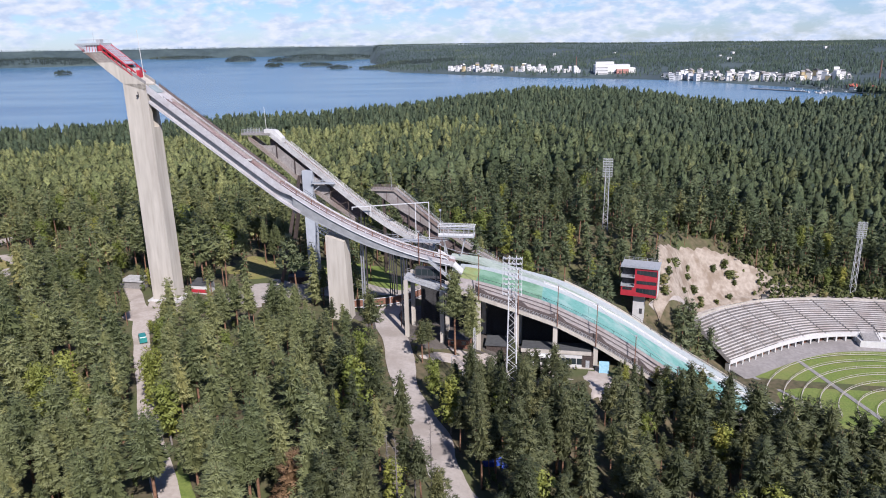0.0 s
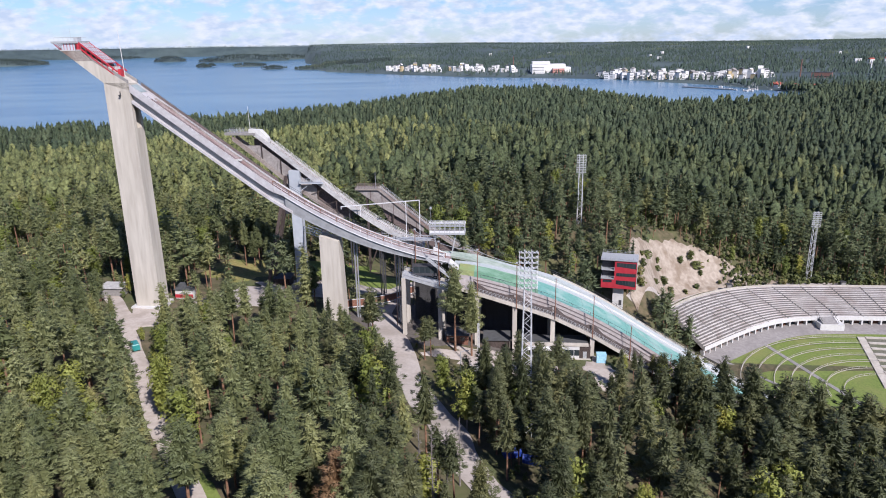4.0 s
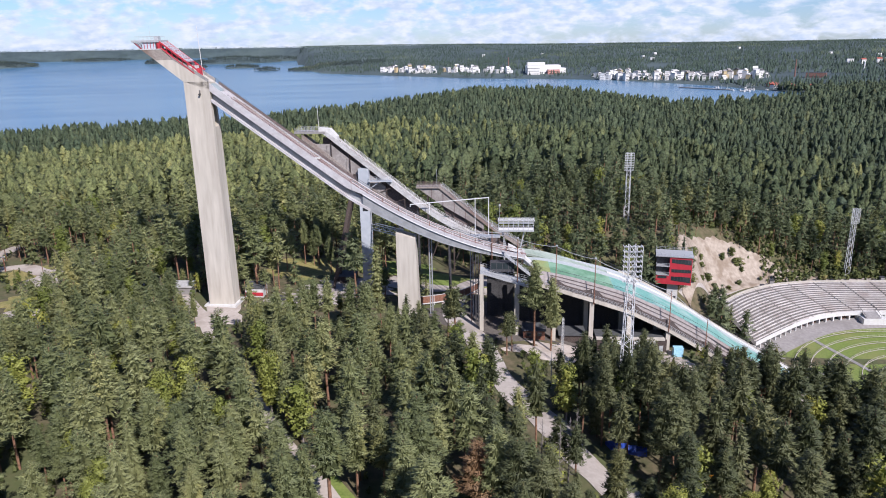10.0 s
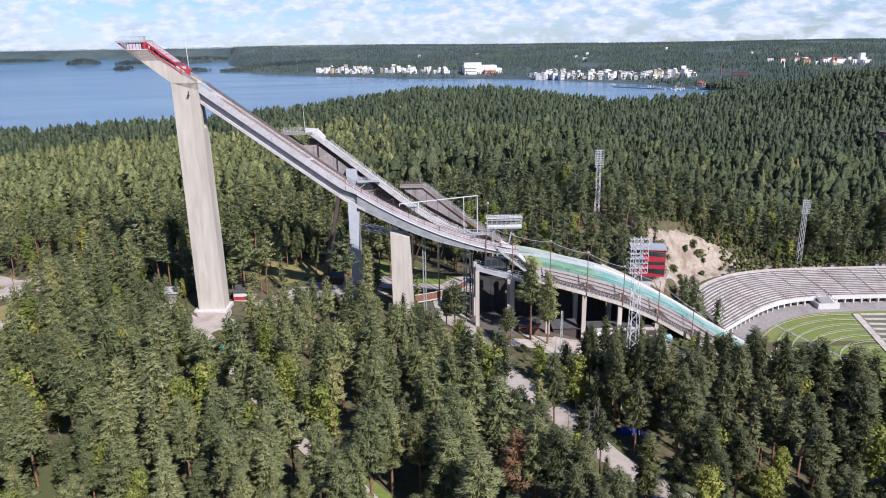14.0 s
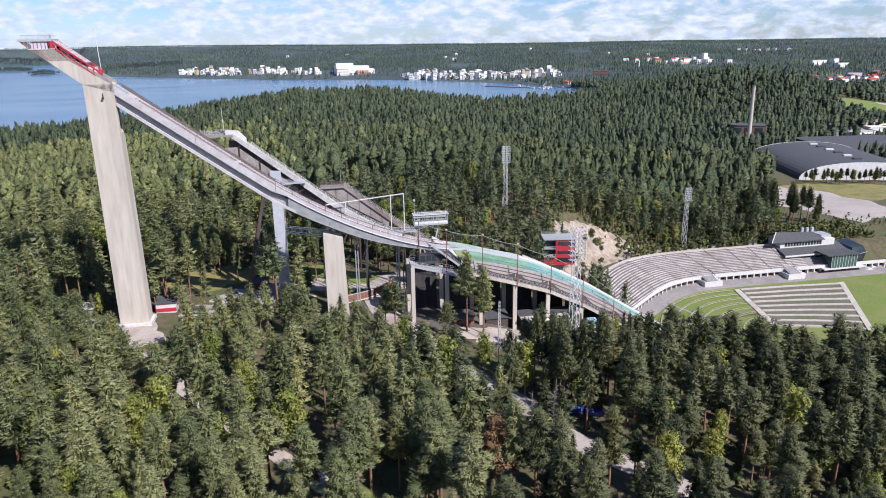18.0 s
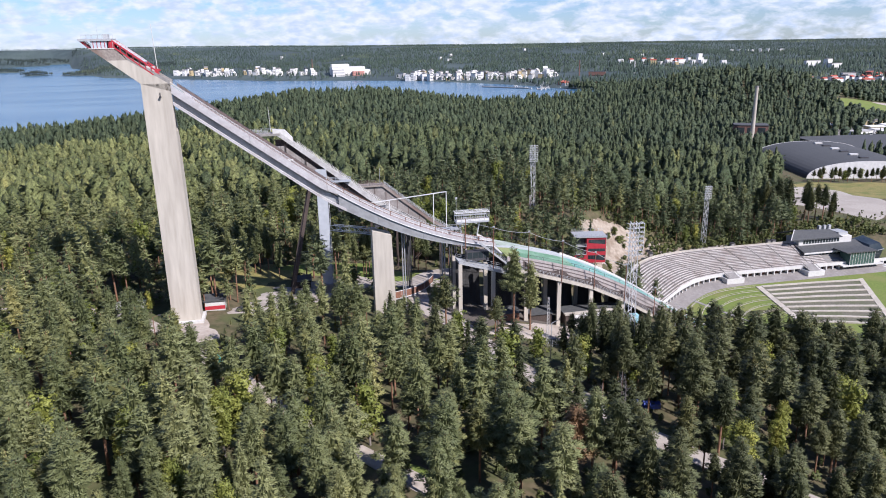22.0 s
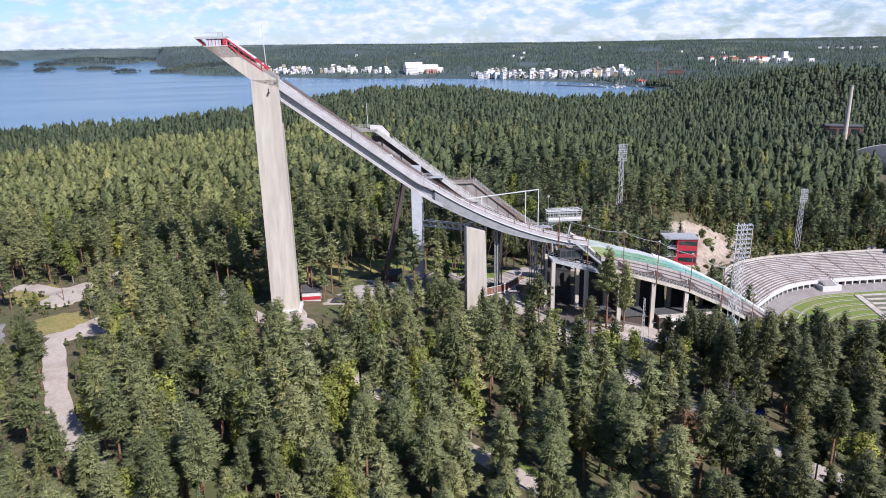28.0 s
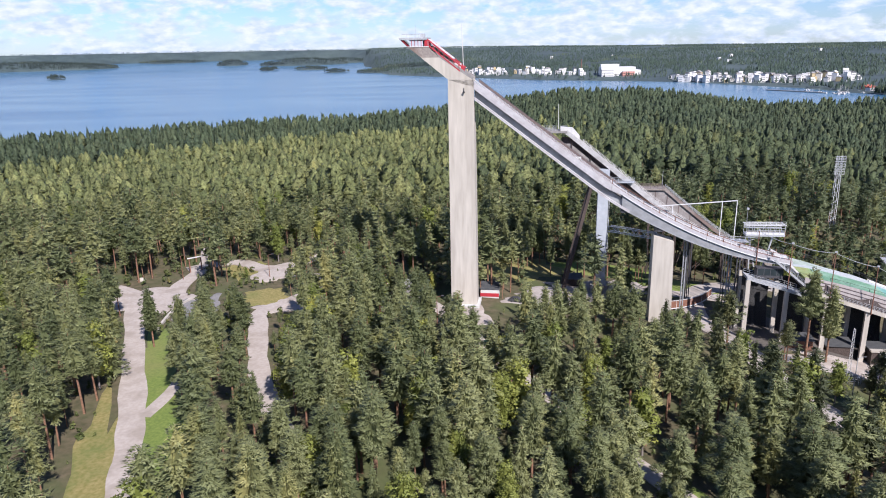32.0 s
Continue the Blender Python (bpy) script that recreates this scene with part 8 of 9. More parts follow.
def layered(seed, tiers, segs, kind, sprigs=16):
    """A tree one unit high for the far distance: boughs in ragged layers round the stem, each jutting out over the next."""
    rng = np.random.default_rng(seed)
    low = {"pine": rng.uniform(0.28, 0.42), "spruce": 0.10, "leafy": 0.10}[kind]
    rows, step = [], (0.94 - low) / tiers
    p = rng.random(3) * 6.283
    for k in range(tiers):
        f = k / tiers
        if kind == "pine":
            rad, inner, rag = 0.158 * (1 - (f * 0.97) ** 2.1) ** 0.72 * min(1, 0.72 + 1.3 * f), 0.70, 0.30
        elif kind == "spruce":
            rad, inner, rag = 0.160 * (1 - f) ** 0.95 + 0.012, 0.60, 0.22
        else:
            rad, inner, rag = 0.24 * math.sqrt(max(0.06, 1 - (2 * f - 0.75) ** 2 / 1.7)), 0.82, 0.22
        for scale, up in ((1.0, 0.0), (inner, 0.52)):
            a = 6.283 * (np.arange(segs) + 0.5 * (k % 2)) / segs + rng.normal(0, 0.16, segs)
            lobe = 1 + 0.22 * np.sin(2 * a + p[0] + 3 * f) + 0.16 * np.sin(3 * a + p[1] - 5 * f)
            r = rad * scale * lobe * rng.uniform(1 - rag, 1 + rag, segs)
            z = low + step * (k + up) + rng.normal(0, 0.22 * step, segs)
            rows.append(np.stack([r * np.cos(a), r * np.sin(a), z], -1))
    tip = np.array([[rng.normal(0, 0.012), rng.normal(0, 0.012), 1.0]])
    V = np.concatenate(rows + [tip])
    F, m = [], len(rows)
    for k in range(m - 1):
        for i in range(segs):
            j = (i + 1) % segs
            q = k * segs
            F += [(q + i, q + j, q + segs + j), (q + i, q + segs + j, q + segs + i)]
    F += [((m - 1) * segs + i, (m - 1) * segs + (i + 1) % segs, m * segs) for i in range(segs)]
    F = np.array(F)
    n = np.cross(V[F[:, 1]] - V[F[:, 0]], V[F[:, 2]] - V[F[:, 0]])
    N = np.zeros_like(V)
    for k in range(3):
        np.add.at(N, F[:, k], n)
    N /= np.maximum(np.linalg.norm(N, axis=1), 1e-9)[:, None]
    N = N + (0, 0, 0.12)
    k = rng.integers(0, m * segs, sprigs)
    c = V[k] * (1.02, 1.02, 1)
    out = c * (1, 1, 0) / np.maximum(np.hypot(c[:, 0], c[:, 1]), 1e-6)[:, None]
    way = out + rng.normal(0, 0.45, (sprigs, 3)) + (0, 0, 0.25 if kind == "pine" else 0.0)
    side = np.cross(way, (0, 0, 1.0)) + rng.normal(0, 0.3, (sprigs, 3))
    q = rng.uniform(0.03, 0.055, sprigs)[:, None]
    extra = np.stack([c - side * q * 0.45, c + side * q * 0.45, c + way * q], 1).reshape(-1, 3)
    b = len(V)
    return np.concatenate([V, extra]), np.concatenate([F, b + np.arange(3 * sprigs).reshape(-1, 3)]), len(F) + sprigs, np.concatenate([N, np.repeat(N[k] + (0, 0, 0.2), 3, 0)])


def facing(me, N):
    """Rounds the shading of a crown: the way each point faces."""
    N = N / np.maximum(np.linalg.norm(N, axis=1), 1e-6)[:, None]
    me.polygons.foreach_set("use_smooth", np.ones(len(me.polygons), bool))
    me.attributes.new("custom_normal", "FLOAT_VECTOR", "POINT").data.foreach_set("vector", N.astype(np.float32).ravel())


def planted(name, spots, heights, templates, mats, label, seed=1, broad=1.2):
    """Many trees as one mesh: spots (n, 2), each with one of the templates."""
    rng = np.random.default_rng(seed)
    vs, fs, ms, tints, ns, base = [], [], [], [], [], 0
    pick = rng.integers(0, len(templates), len(spots))
    gz = ground_z(spots[:, 0], spots[:, 1])
    for t, (V, F, crown, N) in enumerate(templates):
        idx = np.nonzero(pick == t)[0]
        if not len(idx):
            continue
        a = rng.random(len(idx)) * 6.283
        h = heights[idx]
        wide = h * rng.uniform(broad - 0.2, broad + 0.2, len(idx))
        lean = rng.normal(0, 0.02, (len(idx), 2))
        ca, sa = np.cos(a)[:, None], np.sin(a)[:, None]
        x = (V[None, :, 0] * ca - V[None, :, 1] * sa) * wide[:, None] + spots[idx, 0][:, None] + V[None, :, 2] * (lean[:, :1] * h[:, None])
        y = (V[None, :, 0] * sa + V[None, :, 1] * ca) * wide[:, None] + spots[idx, 1][:, None] + V[None, :, 2] * (lean[:, 1:] * h[:, None])
        z = V[None, :, 2] * h[:, None] + gz[idx][:, None]
        vs.append(np.stack([x, y, z], -1).reshape(-1, 3))
        ns.append(np.stack([N[None, :, 0] * ca - N[None, :, 1] * sa, N[None, :, 0] * sa + N[None, :, 1] * ca, np.repeat(N[None, :, 2], len(idx), 0)], -1).reshape(-1, 3))
        fs.append((F[None] + (np.arange(len(idx)) * len(V))[:, None, None] + base).reshape(-1, 3))
        m = np.zeros(len(F), int)
        m[crown:] = 1
        ms.append(np.tile(m, len(idx)))
        tints.append(np.repeat(rng.random(len(idx)), len(V)))
        base += len(idx) * len(V)
    me = array_mesh(name, np.concatenate(vs), np.concatenate(fs), mats, np.concatenate(ms))
    facing(me, np.concatenate(ns))
    me.attributes.new("tint", "FLOAT", "POINT").data.foreach_set("value", np.concatenate(tints).astype(np.float32))
    return tagged(new(name, me), label, "forest", kind="stuff")


def scatter(x0, x1, y0, y1, step, seed):
    rng = np.random.default_rng(seed)
    gx, gy = np.meshgrid(np.arange(x0, x1, step), np.arange(y0, y1, step))
    gx = gx + (np.arange(gx.shape[0]) % 2)[:, None] * step / 2
    p = np.stack([gx, gy], -1).reshape(-1, 2)
    return p + rng.uniform(-0.42, 0.42, p.shape) * step


KEEP_OPEN = [(-5, 119, 4.5), (1, 106, 5), (-142, 206, 9), (-138, 196, 6), (-150, 216, 8), (-157, 172, 6), (-161, 185, 7), (-81.4, 173, 5.5), (-78, 166, 5), (-170, 195, 8), (440, 392, 32), (470, 370, 40), (450, 430, 56), (475, 480, 56), (340, 300, 20), (410, 290, 45), (338, 348, 28), (-170, 200, 13), (-160, 215, 12), (-181, 226, 11), (-150, 205, 9), (-164, 181, 8), (-8, 132, 5.5), (-9, 146, 6), (2, 160, 9), (8, 150, 6), (545, 612, 22), (526, 588, 18), (600, 500, 75), (650, 470, 75), (700, 585, 32), (760, 600, 38), (820, 595, 38), (940, 740, 60)]


def clear(p):
    """True where a tree may stand."""
    x, y = p[:, 0], p[:, 1]
    s, d = sd(x, y)
    ok = np.ones(len(p), bool)
    for line, width in ROAD_LINES:
        for q in line:
            ok &= np.hypot(x - q.x, y - q.y) > width / 2 + (0.3 if width > 5 else 0.1)
    for cx, cy, rx, ry, yaw in CLEARED:
        u = (x - cx) * math.cos(yaw) + (y - cy) * math.sin(yaw)
        v = -(x - cx) * math.sin(yaw) + (y - cy) * math.cos(yaw)
        ok &= (u / (rx + 0.2)) ** 2 + (v / (ry + 0.2)) ** 2 > 1
    ok &= ~((s > -61) & (s < 12) & (d > -3.5) & (d < 9))
    ok &= ~((s > 10) & (s < 60) & (d > -7) & (d < 30))
    ok &= ~((s > 40) & (s < 190) & (d > -8) & (d < 40))
    ok &= ~((s > -36) & (s < 60) & (d > 18) & (d < 30))
    ok &= ~((s > -2) & (s < 56) & (d > 40) & (d < 54))
    ok &= ~((s > 84) & (s < 106) & (d > 40) & (d < 66))
    ok &= ~((s > 118) & (stand_out(s, d) < 24) & (d > -2) & (s < 330))
    ok &= ~((s > 106) & (s < 152) & (d > 66) & (d < 88))
    phi = np.degrees(np.arctan2(d - 32.2, 185 - s))
    ok &= ~((phi > 20) & (phi < 84) & (stand_out(s, d) > 18) & (stand_out(s, d) < bluff_top(phi) - 1.2))
    for cx, cy, rr in KEEP_OPEN:
        ok &= np.hypot(x - cx, y - cy) > rr
    bear, away = np.degrees(np.arctan2(x + 94, y - 8)), np.hypot(x + 94, y - 8)
    lot_view = (away > 395) & (away < 668) & (bear > 45)
    ok &= ~(lot_view & ((bear > 50.3) | ((away > 475) & (bear > 49.4))))
    return ok


def seen(p, margin=3.0):
    """True inside the fan of ground that the walk looks over."""
    return (np.degrees(np.arctan2(p[:, 0], p[:, 1])) < 58 + margin) & (np.degrees(np.arctan2(p[:, 0] + 98, p[:, 1] - 8)) > -33 - margin)


def low_before(p, h, target, wide=3.5, eyes=((0, 0, 75), (-54, 0, 74.6), (-98, 8.4, 74.6))):
    """Lower trees where the walk looks over them at a thing that stands clear."""
    g = ground_z(p[:, 0], p[:, 1])
    for ex, ey, ez in eyes:
        vx, vy, vz = target[0] - ex, target[1] - ey, target[2] - ez
        f = ((p[:, 0] - ex) * vx + (p[:, 1] - ey) * vy) / (vx * vx + vy * vy)
        off = np.abs((p[:, 0] - ex) * vy - (p[:, 1] - ey) * vx) / math.hypot(vx, vy)
        room = ez + f * vz - g - 0.4
        h = np.where((f > 0.2) & (f < 0.995) & (off < wide), np.minimum(h, np.maximum(room, 2.5)), h)
    return h


rng = np.random.default_rng(5)
NEAR_PINES = [tree_template(10 + i, 3600, 0.0152, "pine", 7, 64) for i in range(7)]
NEAR_SPRUCE = [tree_template(17, 3600, 0.0152, "spruce", 7, 110)]
NEAR_BIRCH = [tree_template(18 + i, 2600, 0.0145, "birch", 7, 70) for i in range(2)]
MID_PINES = [tree_template(20 + i, 1200, 0.0225, "pine", 5, 48) for i in range(8)] + [tree_template(30, 1200, 0.0225, "spruce", 5, 70)]
BACK_PINES = [tree_template(64 + i, 430, 0.038, "pine", 4, 36) for i in range(6)] + [tree_template(72, 400, 0.038, "spruce", 4, 44)]
BACK_MIXED = [tree_template(84 + i, 430, 0.038, "pine", 4, 36) for i in range(4)] + [tree_template(92 + i, 400, 0.038, "spruce", 4, 44) for i in range(3)]
MID_BIRCH = [tree_template(34 + i, 1000, 0.0215, "birch", 5, 44) for i in range(2)]
FAR_PINES = [layered(40 + i, 4, 5, "pine") for i in range(8)]
FAR_SPRUCES = [layered(46 + i, 4, 5, "pine") for i in range(4)] + [layered(52 + i, 5, 5, "spruce") for i in range(5)]
MIDDLE_PINES = [layered(140 + i, 5, 7, "pine", 44) for i in range(10)]
MIDDLE_SPRUCES = [layered(160 + i, 5, 7, "pine", 44) for i in range(6)] + [layered(170 + i, 6, 6, "spruce", 44) for i in range(5)]
HAZE_PINES = [far_spruce(150 + i, 2, 2) for i in range(3)]
FAR_BIRCH = [layered(57 + i, 4, 6, "leafy") for i in range(4)]

near = scatter(-330, 420, 62, 330, 5.9, 3)
near = near[clear(near) & seen(near)]
hs = 8.5 + 14.0 * rng.random(len(near)) ** 0.75
hs = np.where(near[:, 1] > 205, hs * rng.uniform(0.72, 1.14, len(near)), hs)
ns, nd = sd(near[:, 0], near[:, 1])
close = (ns > -72) & (ns < 72) & (nd > -48) & (nd < 2)
foot = (np.abs(ns + 53) < 10) | (np.abs(ns - 3) < 7) | (ns > 18)
hs = np.where(close, np.minimum(hs, (np.where(foot, 6.8, 11.5) + 0.30 * np.abs(nd)) * rng.uniform(0.8, 1.15, len(near))), hs)
front_bank = (ns > 70) & (nd < -10)
hs = np.where(front_bank, hs + np.interp(ns, [90, 125, 160], [0, 5, 9]), hs)
hs = low_before(near, hs, (65.7, 274.5, 3.5), 4.0)
hs = low_before(near, hs, (175.5, 283.0, -28.5), 4.0)
under_slope = (ns > 68) & (ns < 104) & (nd > -46) & (nd < 0)
hs = np.where(under_slope, np.clip(np.interp(ns, [68, 78, 84, 90, 96, 104], [-7, -5.5, -6.0, -7.5, -6.5, -3]) - ground_z(near[:, 0], near[:, 1]) + 0.44 * (-nd - 9), 2.5, hs), hs)
for spot in ((39.8, 166.4, -10.5), (37.0, 172.0, -8.5), (41.8, 170.5, -10.0)):
    hs = low_before(near, hs, spot, 2.6, ((0, 0, 75), (-14, 0, 75)))
hs = low_before(near, hs, (-81.4, 174.8, 0.5), 3.0, ((0, 0, 75), (-14, 0, 75)))
for spot in ((-148.5, 199, 0), (-141.5, 190, 0), (-137.6, 167, 0), (-133, 152, 0), (-150, 232, 0), (-148, 246, 0), (-150, 221, 0), (-78, 199, 0), (-80, 206, 0), (-76, 192, 0), (-165, 255, 0), (-154, 243, 0), (-138, 206, 0), (-161, 227, 0), (-146, 196, 0), (-180, 245, 0), (-186, 224, 0), (-193, 229, 0), (-166, 209, 0.3), (-172, 222, 0.5), (-164, 213, 0.3)):
    hs = low_before(near, hs, spot, 3.2, ((-98.2, 8.4, 74.3),))
leafy = rng.random(len(near)) < 0.11
first = (near[:, 1] < 114 - 0.10 * (near[:, 0] + 60)) & (near[:, 0] > -135) & (near[:, 0] < 45)
ids = np.nonzero(first)[0][:300]


def tree_parts(name, template, mats, label, category):
    """The parts of a single tree one metre high, kept as meshes for its copies."""
    V, F, crown, N = template
    cut = 3 * crown
    c = array_mesh(name + "_crown", V[:cut], F[:crown], [mats[0]])
    facing(c, N[:cut])
    t = array_mesh(name + "_trunk", V[cut:], F[crown:] - cut, [mats[1]])
    t.polygons.foreach_set("use_smooth", np.ones(len(t.polygons), bool))
    return c, t


SHADE_MESHES = [tree_parts("pine", t, (PINE_SHADE, BARK), "", "") for t in NEAR_PINES + NEAR_SPRUCE]
PINE_MESHES = [tree_parts("pine", t, (NEEDLES, BARK), "", "") for t in NEAR_PINES + NEAR_SPRUCE]
BIRCH_MESHES = [tree_parts("birch", t, (BIRCH, BARK_GREY), "", "") for t in NEAR_BIRCH]
BUSH_MESHES = [tree_parts("bush", tree_template(190 + i, 700, 0.042, "birch", 5, 26), (SHRUB, BARK_GREY), "", "") for i in range(3)]
DEAD_MESHES = [tree_parts("dead", t, (DEAD, BARK), "", "") for t in NEAR_PINES[:1]]


def single_tree(name, meshes, x, y, h, wide, yaw, label, group):
    ob = thing(name, label, "tree", group, Matrix.Translation((x, y, ground_at(x, y))) @ Matrix.Rotation(yaw, 4, "Z") @ Matrix.Diagonal((h * wide, h * wide, h, 1)))
    part("crown", meshes[0], None, ob)
    part("trunk", meshes[1], None, ob)
    return ob


for i in ids:
    x, y = near[i]
    if leafy[i]:
        single_tree("birch_tree", BIRCH_MESHES[i % 2], x, y, hs[i] * 0.8, rng.uniform(0.9, 1.15), rng.random() * 6.28, "light green young birch among the pines", "birches")
    else:
        single_tree("pine_tree", (SHADE_MESHES if x > rng.normal(-22, 14) else PINE_MESHES)[i % 8], x, y, hs[i], rng.uniform(1.0, 1.38), rng.random() * 6.28, "green Scots pine with a bare reddish trunk", "pines below the camera")
rest = np.ones(len(near), bool)
rest[ids] = False
conif, broad = rest & ~leafy, rest & leafy
behind = near[:, 1] > 205
# From here eastward the pines take the needle colour darkened for shade.
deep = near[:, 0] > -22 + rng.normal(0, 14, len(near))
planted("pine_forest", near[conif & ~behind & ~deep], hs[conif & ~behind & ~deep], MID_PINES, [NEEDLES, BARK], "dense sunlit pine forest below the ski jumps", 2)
planted("pine_forest", near[conif & ~behind & deep], hs[conif & ~behind & deep], MID_PINES, [PINE_SHADE, BARK], "dense pines before the landing slope, darkened for shade", 15)
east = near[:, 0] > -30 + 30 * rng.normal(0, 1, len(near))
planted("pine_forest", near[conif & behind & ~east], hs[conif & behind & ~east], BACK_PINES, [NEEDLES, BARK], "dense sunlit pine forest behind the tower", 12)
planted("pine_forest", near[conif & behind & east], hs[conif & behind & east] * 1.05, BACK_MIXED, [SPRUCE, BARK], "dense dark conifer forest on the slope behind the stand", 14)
planted("birch_wood", near[broad], hs[broad] * 0.8, MID_BIRCH, [BIRCH, BARK_GREY], "scattered light green birches in the pine forest", 2)
single_tree("pine_tree", PINE_MESHES[2], -168.9, 180, 17.5, 1.15, 0.7, "lone pine on the verge beside the gravel road", "")
for k, (x, y, h) in enumerate(((-157, 168, 19), (-153.5, 176, 18), (-150, 160, 20), (-152, 150, 19), (-146, 152, 20), (-156, 183, 17), (-158, 191, 16), (-146, 140, 21), (-143, 172, 18), (-147, 182, 17))):
    single_tree("pine_tree", PINE_MESHES[k % 7], x, y, h, rng.uniform(1.0, 1.3), k * 1.1, "green pine in the grove between the gravel roads", "pines between the roads")
rp = random.Random(77)
for k in range(26):
    s0, d0 = rp.uniform(-44, 40), rp.uniform(33, 56)
    if 8 < s0 < 26 and d0 > 42:
        continue
    x, y = xy(s0, d0)
    single_tree("pine_tree", PINE_MESHES[k % 7], x, y, rp.uniform(13, 19), rp.uniform(0.85, 1.1), k * 0.9, "slender pine with a bare trunk behind the piers", "pines behind the piers")
single_tree("dead_pine", DEAD_MESHES[0], -25.1, 101.2, 18.5, 1.5, 0.3, "rust-brown dead pine among green ones", "")

single_tree("tall_pine", PINE_MESHES[1], 2.8, 175.8, 25.5, 1.1, 1.0, "tall slender pine beside the takeoff", "")
for k, (x, y, h) in enumerate(((5.8, 141.4, 21.3), (7.1, 131.5, 23), (11.7, 129.5, 23.5), (15.6, 127.6, 27), (13.1, 114, 25), (18.5, 118, 20), (9.8, 139.5, 20), (20.5, 131, 21), (16.8, 134, 22), (23.5, 124, 22), (12.6, 134.8, 19), (9.3, 132.4, 23), (6.2, 128.4, 21))):
    single_tree("tall_pine", SHADE_MESHES[k % 7], x, y, h, rng.uniform(0.8, 1.05), k * 1.3, "tall dark pine with a bare trunk by the light mast", "pines by the mast")
single_tree("tall_pine", PINE_MESHES[4], 7.0, 173.4, 22.0, 1.1, 2.2, "tall slender pine beside the takeoff", "")

p = scatter(-1000, 1500, 330, 1750, 8.6, 4)
p = p[clear(p) & seen(p)]
z = ground_z(p[:, 0], p[:, 1])
r = np.hypot(p[:, 0], p[:, 1])
p = p[((z > LAKE + 1) | ((p[:, 0] > 380) & (r < 1150) & (z > LAKE - 5))) & (r < 1750) & ((r < 1150) | (rng.random(len(p)) < 0.8))]
lot = rng.random(len(p)) < np.interp(p[:, 0], [100, 400, 700, 950], [0.02, 0.10, 0.40, 0.65])
hp = 12 + 12 * rng.random(len(p)) ** 0.8
bear, away = np.degrees(np.arctan2(p[:, 0] + 86, p[:, 1] - 5)), np.hypot(p[:, 0] + 86, p[:, 1] - 5)
hp = np.where((bear > 43) & (bear < 50) & (away > 470) & (away < 615), hp + 5, hp)
west = ~lot & (p[:, 0] < -40 + 0.12 * (p[:, 1] - 330) + rng.normal(0, 45, len(p))) & (np.hypot(p[:, 0], p[:, 1]) < 840 + 0.2 * p[:, 0])
for far_spot, wide in (((940, 745, -36), 45), ((690, 600, -37), 30), ((770, 610, -37), 45), ((1370, 1130, -26), 60), ((552, 618, -30), 12)):
    hp = low_before(p, hp, far_spot, wide, ((-86, 5, 74.6),))
hp = np.where(np.hypot(p[:, 0] - 1380, p[:, 1] - 1130) < 190, hp * 0.42, hp)
ground_p = ground_z(p[:, 0], p[:, 1])
shore_row = (ground_p < LAKE + 4.0) & (p[:, 0] < -150 + 60 * rng.normal(0, 1, len(p))) & (p[:, 1] > 500)
west &= ~shore_row
planted("spruce_row", p[shore_row], hp[shore_row] + 4, FAR_SPRUCES[4:], [SHORE, BARK], "tall dark spruces along the lake shore", 61)
closer = np.hypot(p[:, 0] + 50, p[:, 1]) < 640
# crowns farther than 640 m get the needles tinted for haze
for part_of, pines, spruces, needles, k in ((closer, MIDDLE_PINES, MIDDLE_SPRUCES, RIDGE, 0), (~closer, FAR_PINES, FAR_SPRUCES, RIDGE_HAZE, 40)):
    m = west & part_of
    planted("pine_forest", p[m], hp[m], pines, [PINE_CROWN_SHADE, BARK], "sunlit pine forest on the flat ground before the lake", 13 + k)
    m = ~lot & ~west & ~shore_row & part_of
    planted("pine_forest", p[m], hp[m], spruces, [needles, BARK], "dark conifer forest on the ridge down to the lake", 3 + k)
planted("leafy_wood", p[lot], rng.uniform(10, 16, lot.sum()), FAR_BIRCH, [LEAFY, BARK_GREY], "distant lighter broadleaf trees", 4)

# the woods beyond the lake and on the islands
n = 66000
a = np.radians(rng.uniform(-36, 60, n))
r = 1750 + (4880 - 1750) * rng.random(n) ** 0.9
p = np.stack([r * np.sin(a), r * np.cos(a)], -1)
gz = ground_z(p[:, 0], p[:, 1])
patchy = noise2(p[:, 0], p[:, 1], 260.0, 7.0)
ok = (gz > lake_z(r) + 2) & (patchy > -0.75)
for cx, cy, rr in TOWN:
    ok &= (np.hypot(p[:, 0] - cx, p[:, 1] - cy) > rr) | (rng.random(n) < 0.42)
extra = []
for bear, dist, long, broad, tall in ISLANDS:
    m = int(min(2600, 90 + long * broad / 26))
    u = rng.uniform(-1, 1, (m, 2)) * (0.95 * long, 0.9 * broad)
    b = radians(bear)
    extra.append(np.stack([dist * math.sin(b) + u[:, 0] * math.cos(b) + u[:, 1] * math.sin(b), dist * math.cos(b) - u[:, 0] * math.sin(b) + u[:, 1] * math.cos(b)], -1))
extra = np.concatenate(extra)
extra = extra[ground_z(extra[:, 0], extra[:, 1]) > lake_z(np.hypot(extra[:, 0], extra[:, 1])) + 0.5]
planted("island_woods", extra, rng.uniform(9, 15, len(extra)), HAZE_PINES, [ISLAND_WOOD, BARK], "spruce woods on the islands and headland, darkened for cloud shadow", 16)
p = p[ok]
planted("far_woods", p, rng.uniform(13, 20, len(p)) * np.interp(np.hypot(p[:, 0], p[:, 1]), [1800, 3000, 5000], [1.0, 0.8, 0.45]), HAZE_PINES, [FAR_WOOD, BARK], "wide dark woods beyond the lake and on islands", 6)

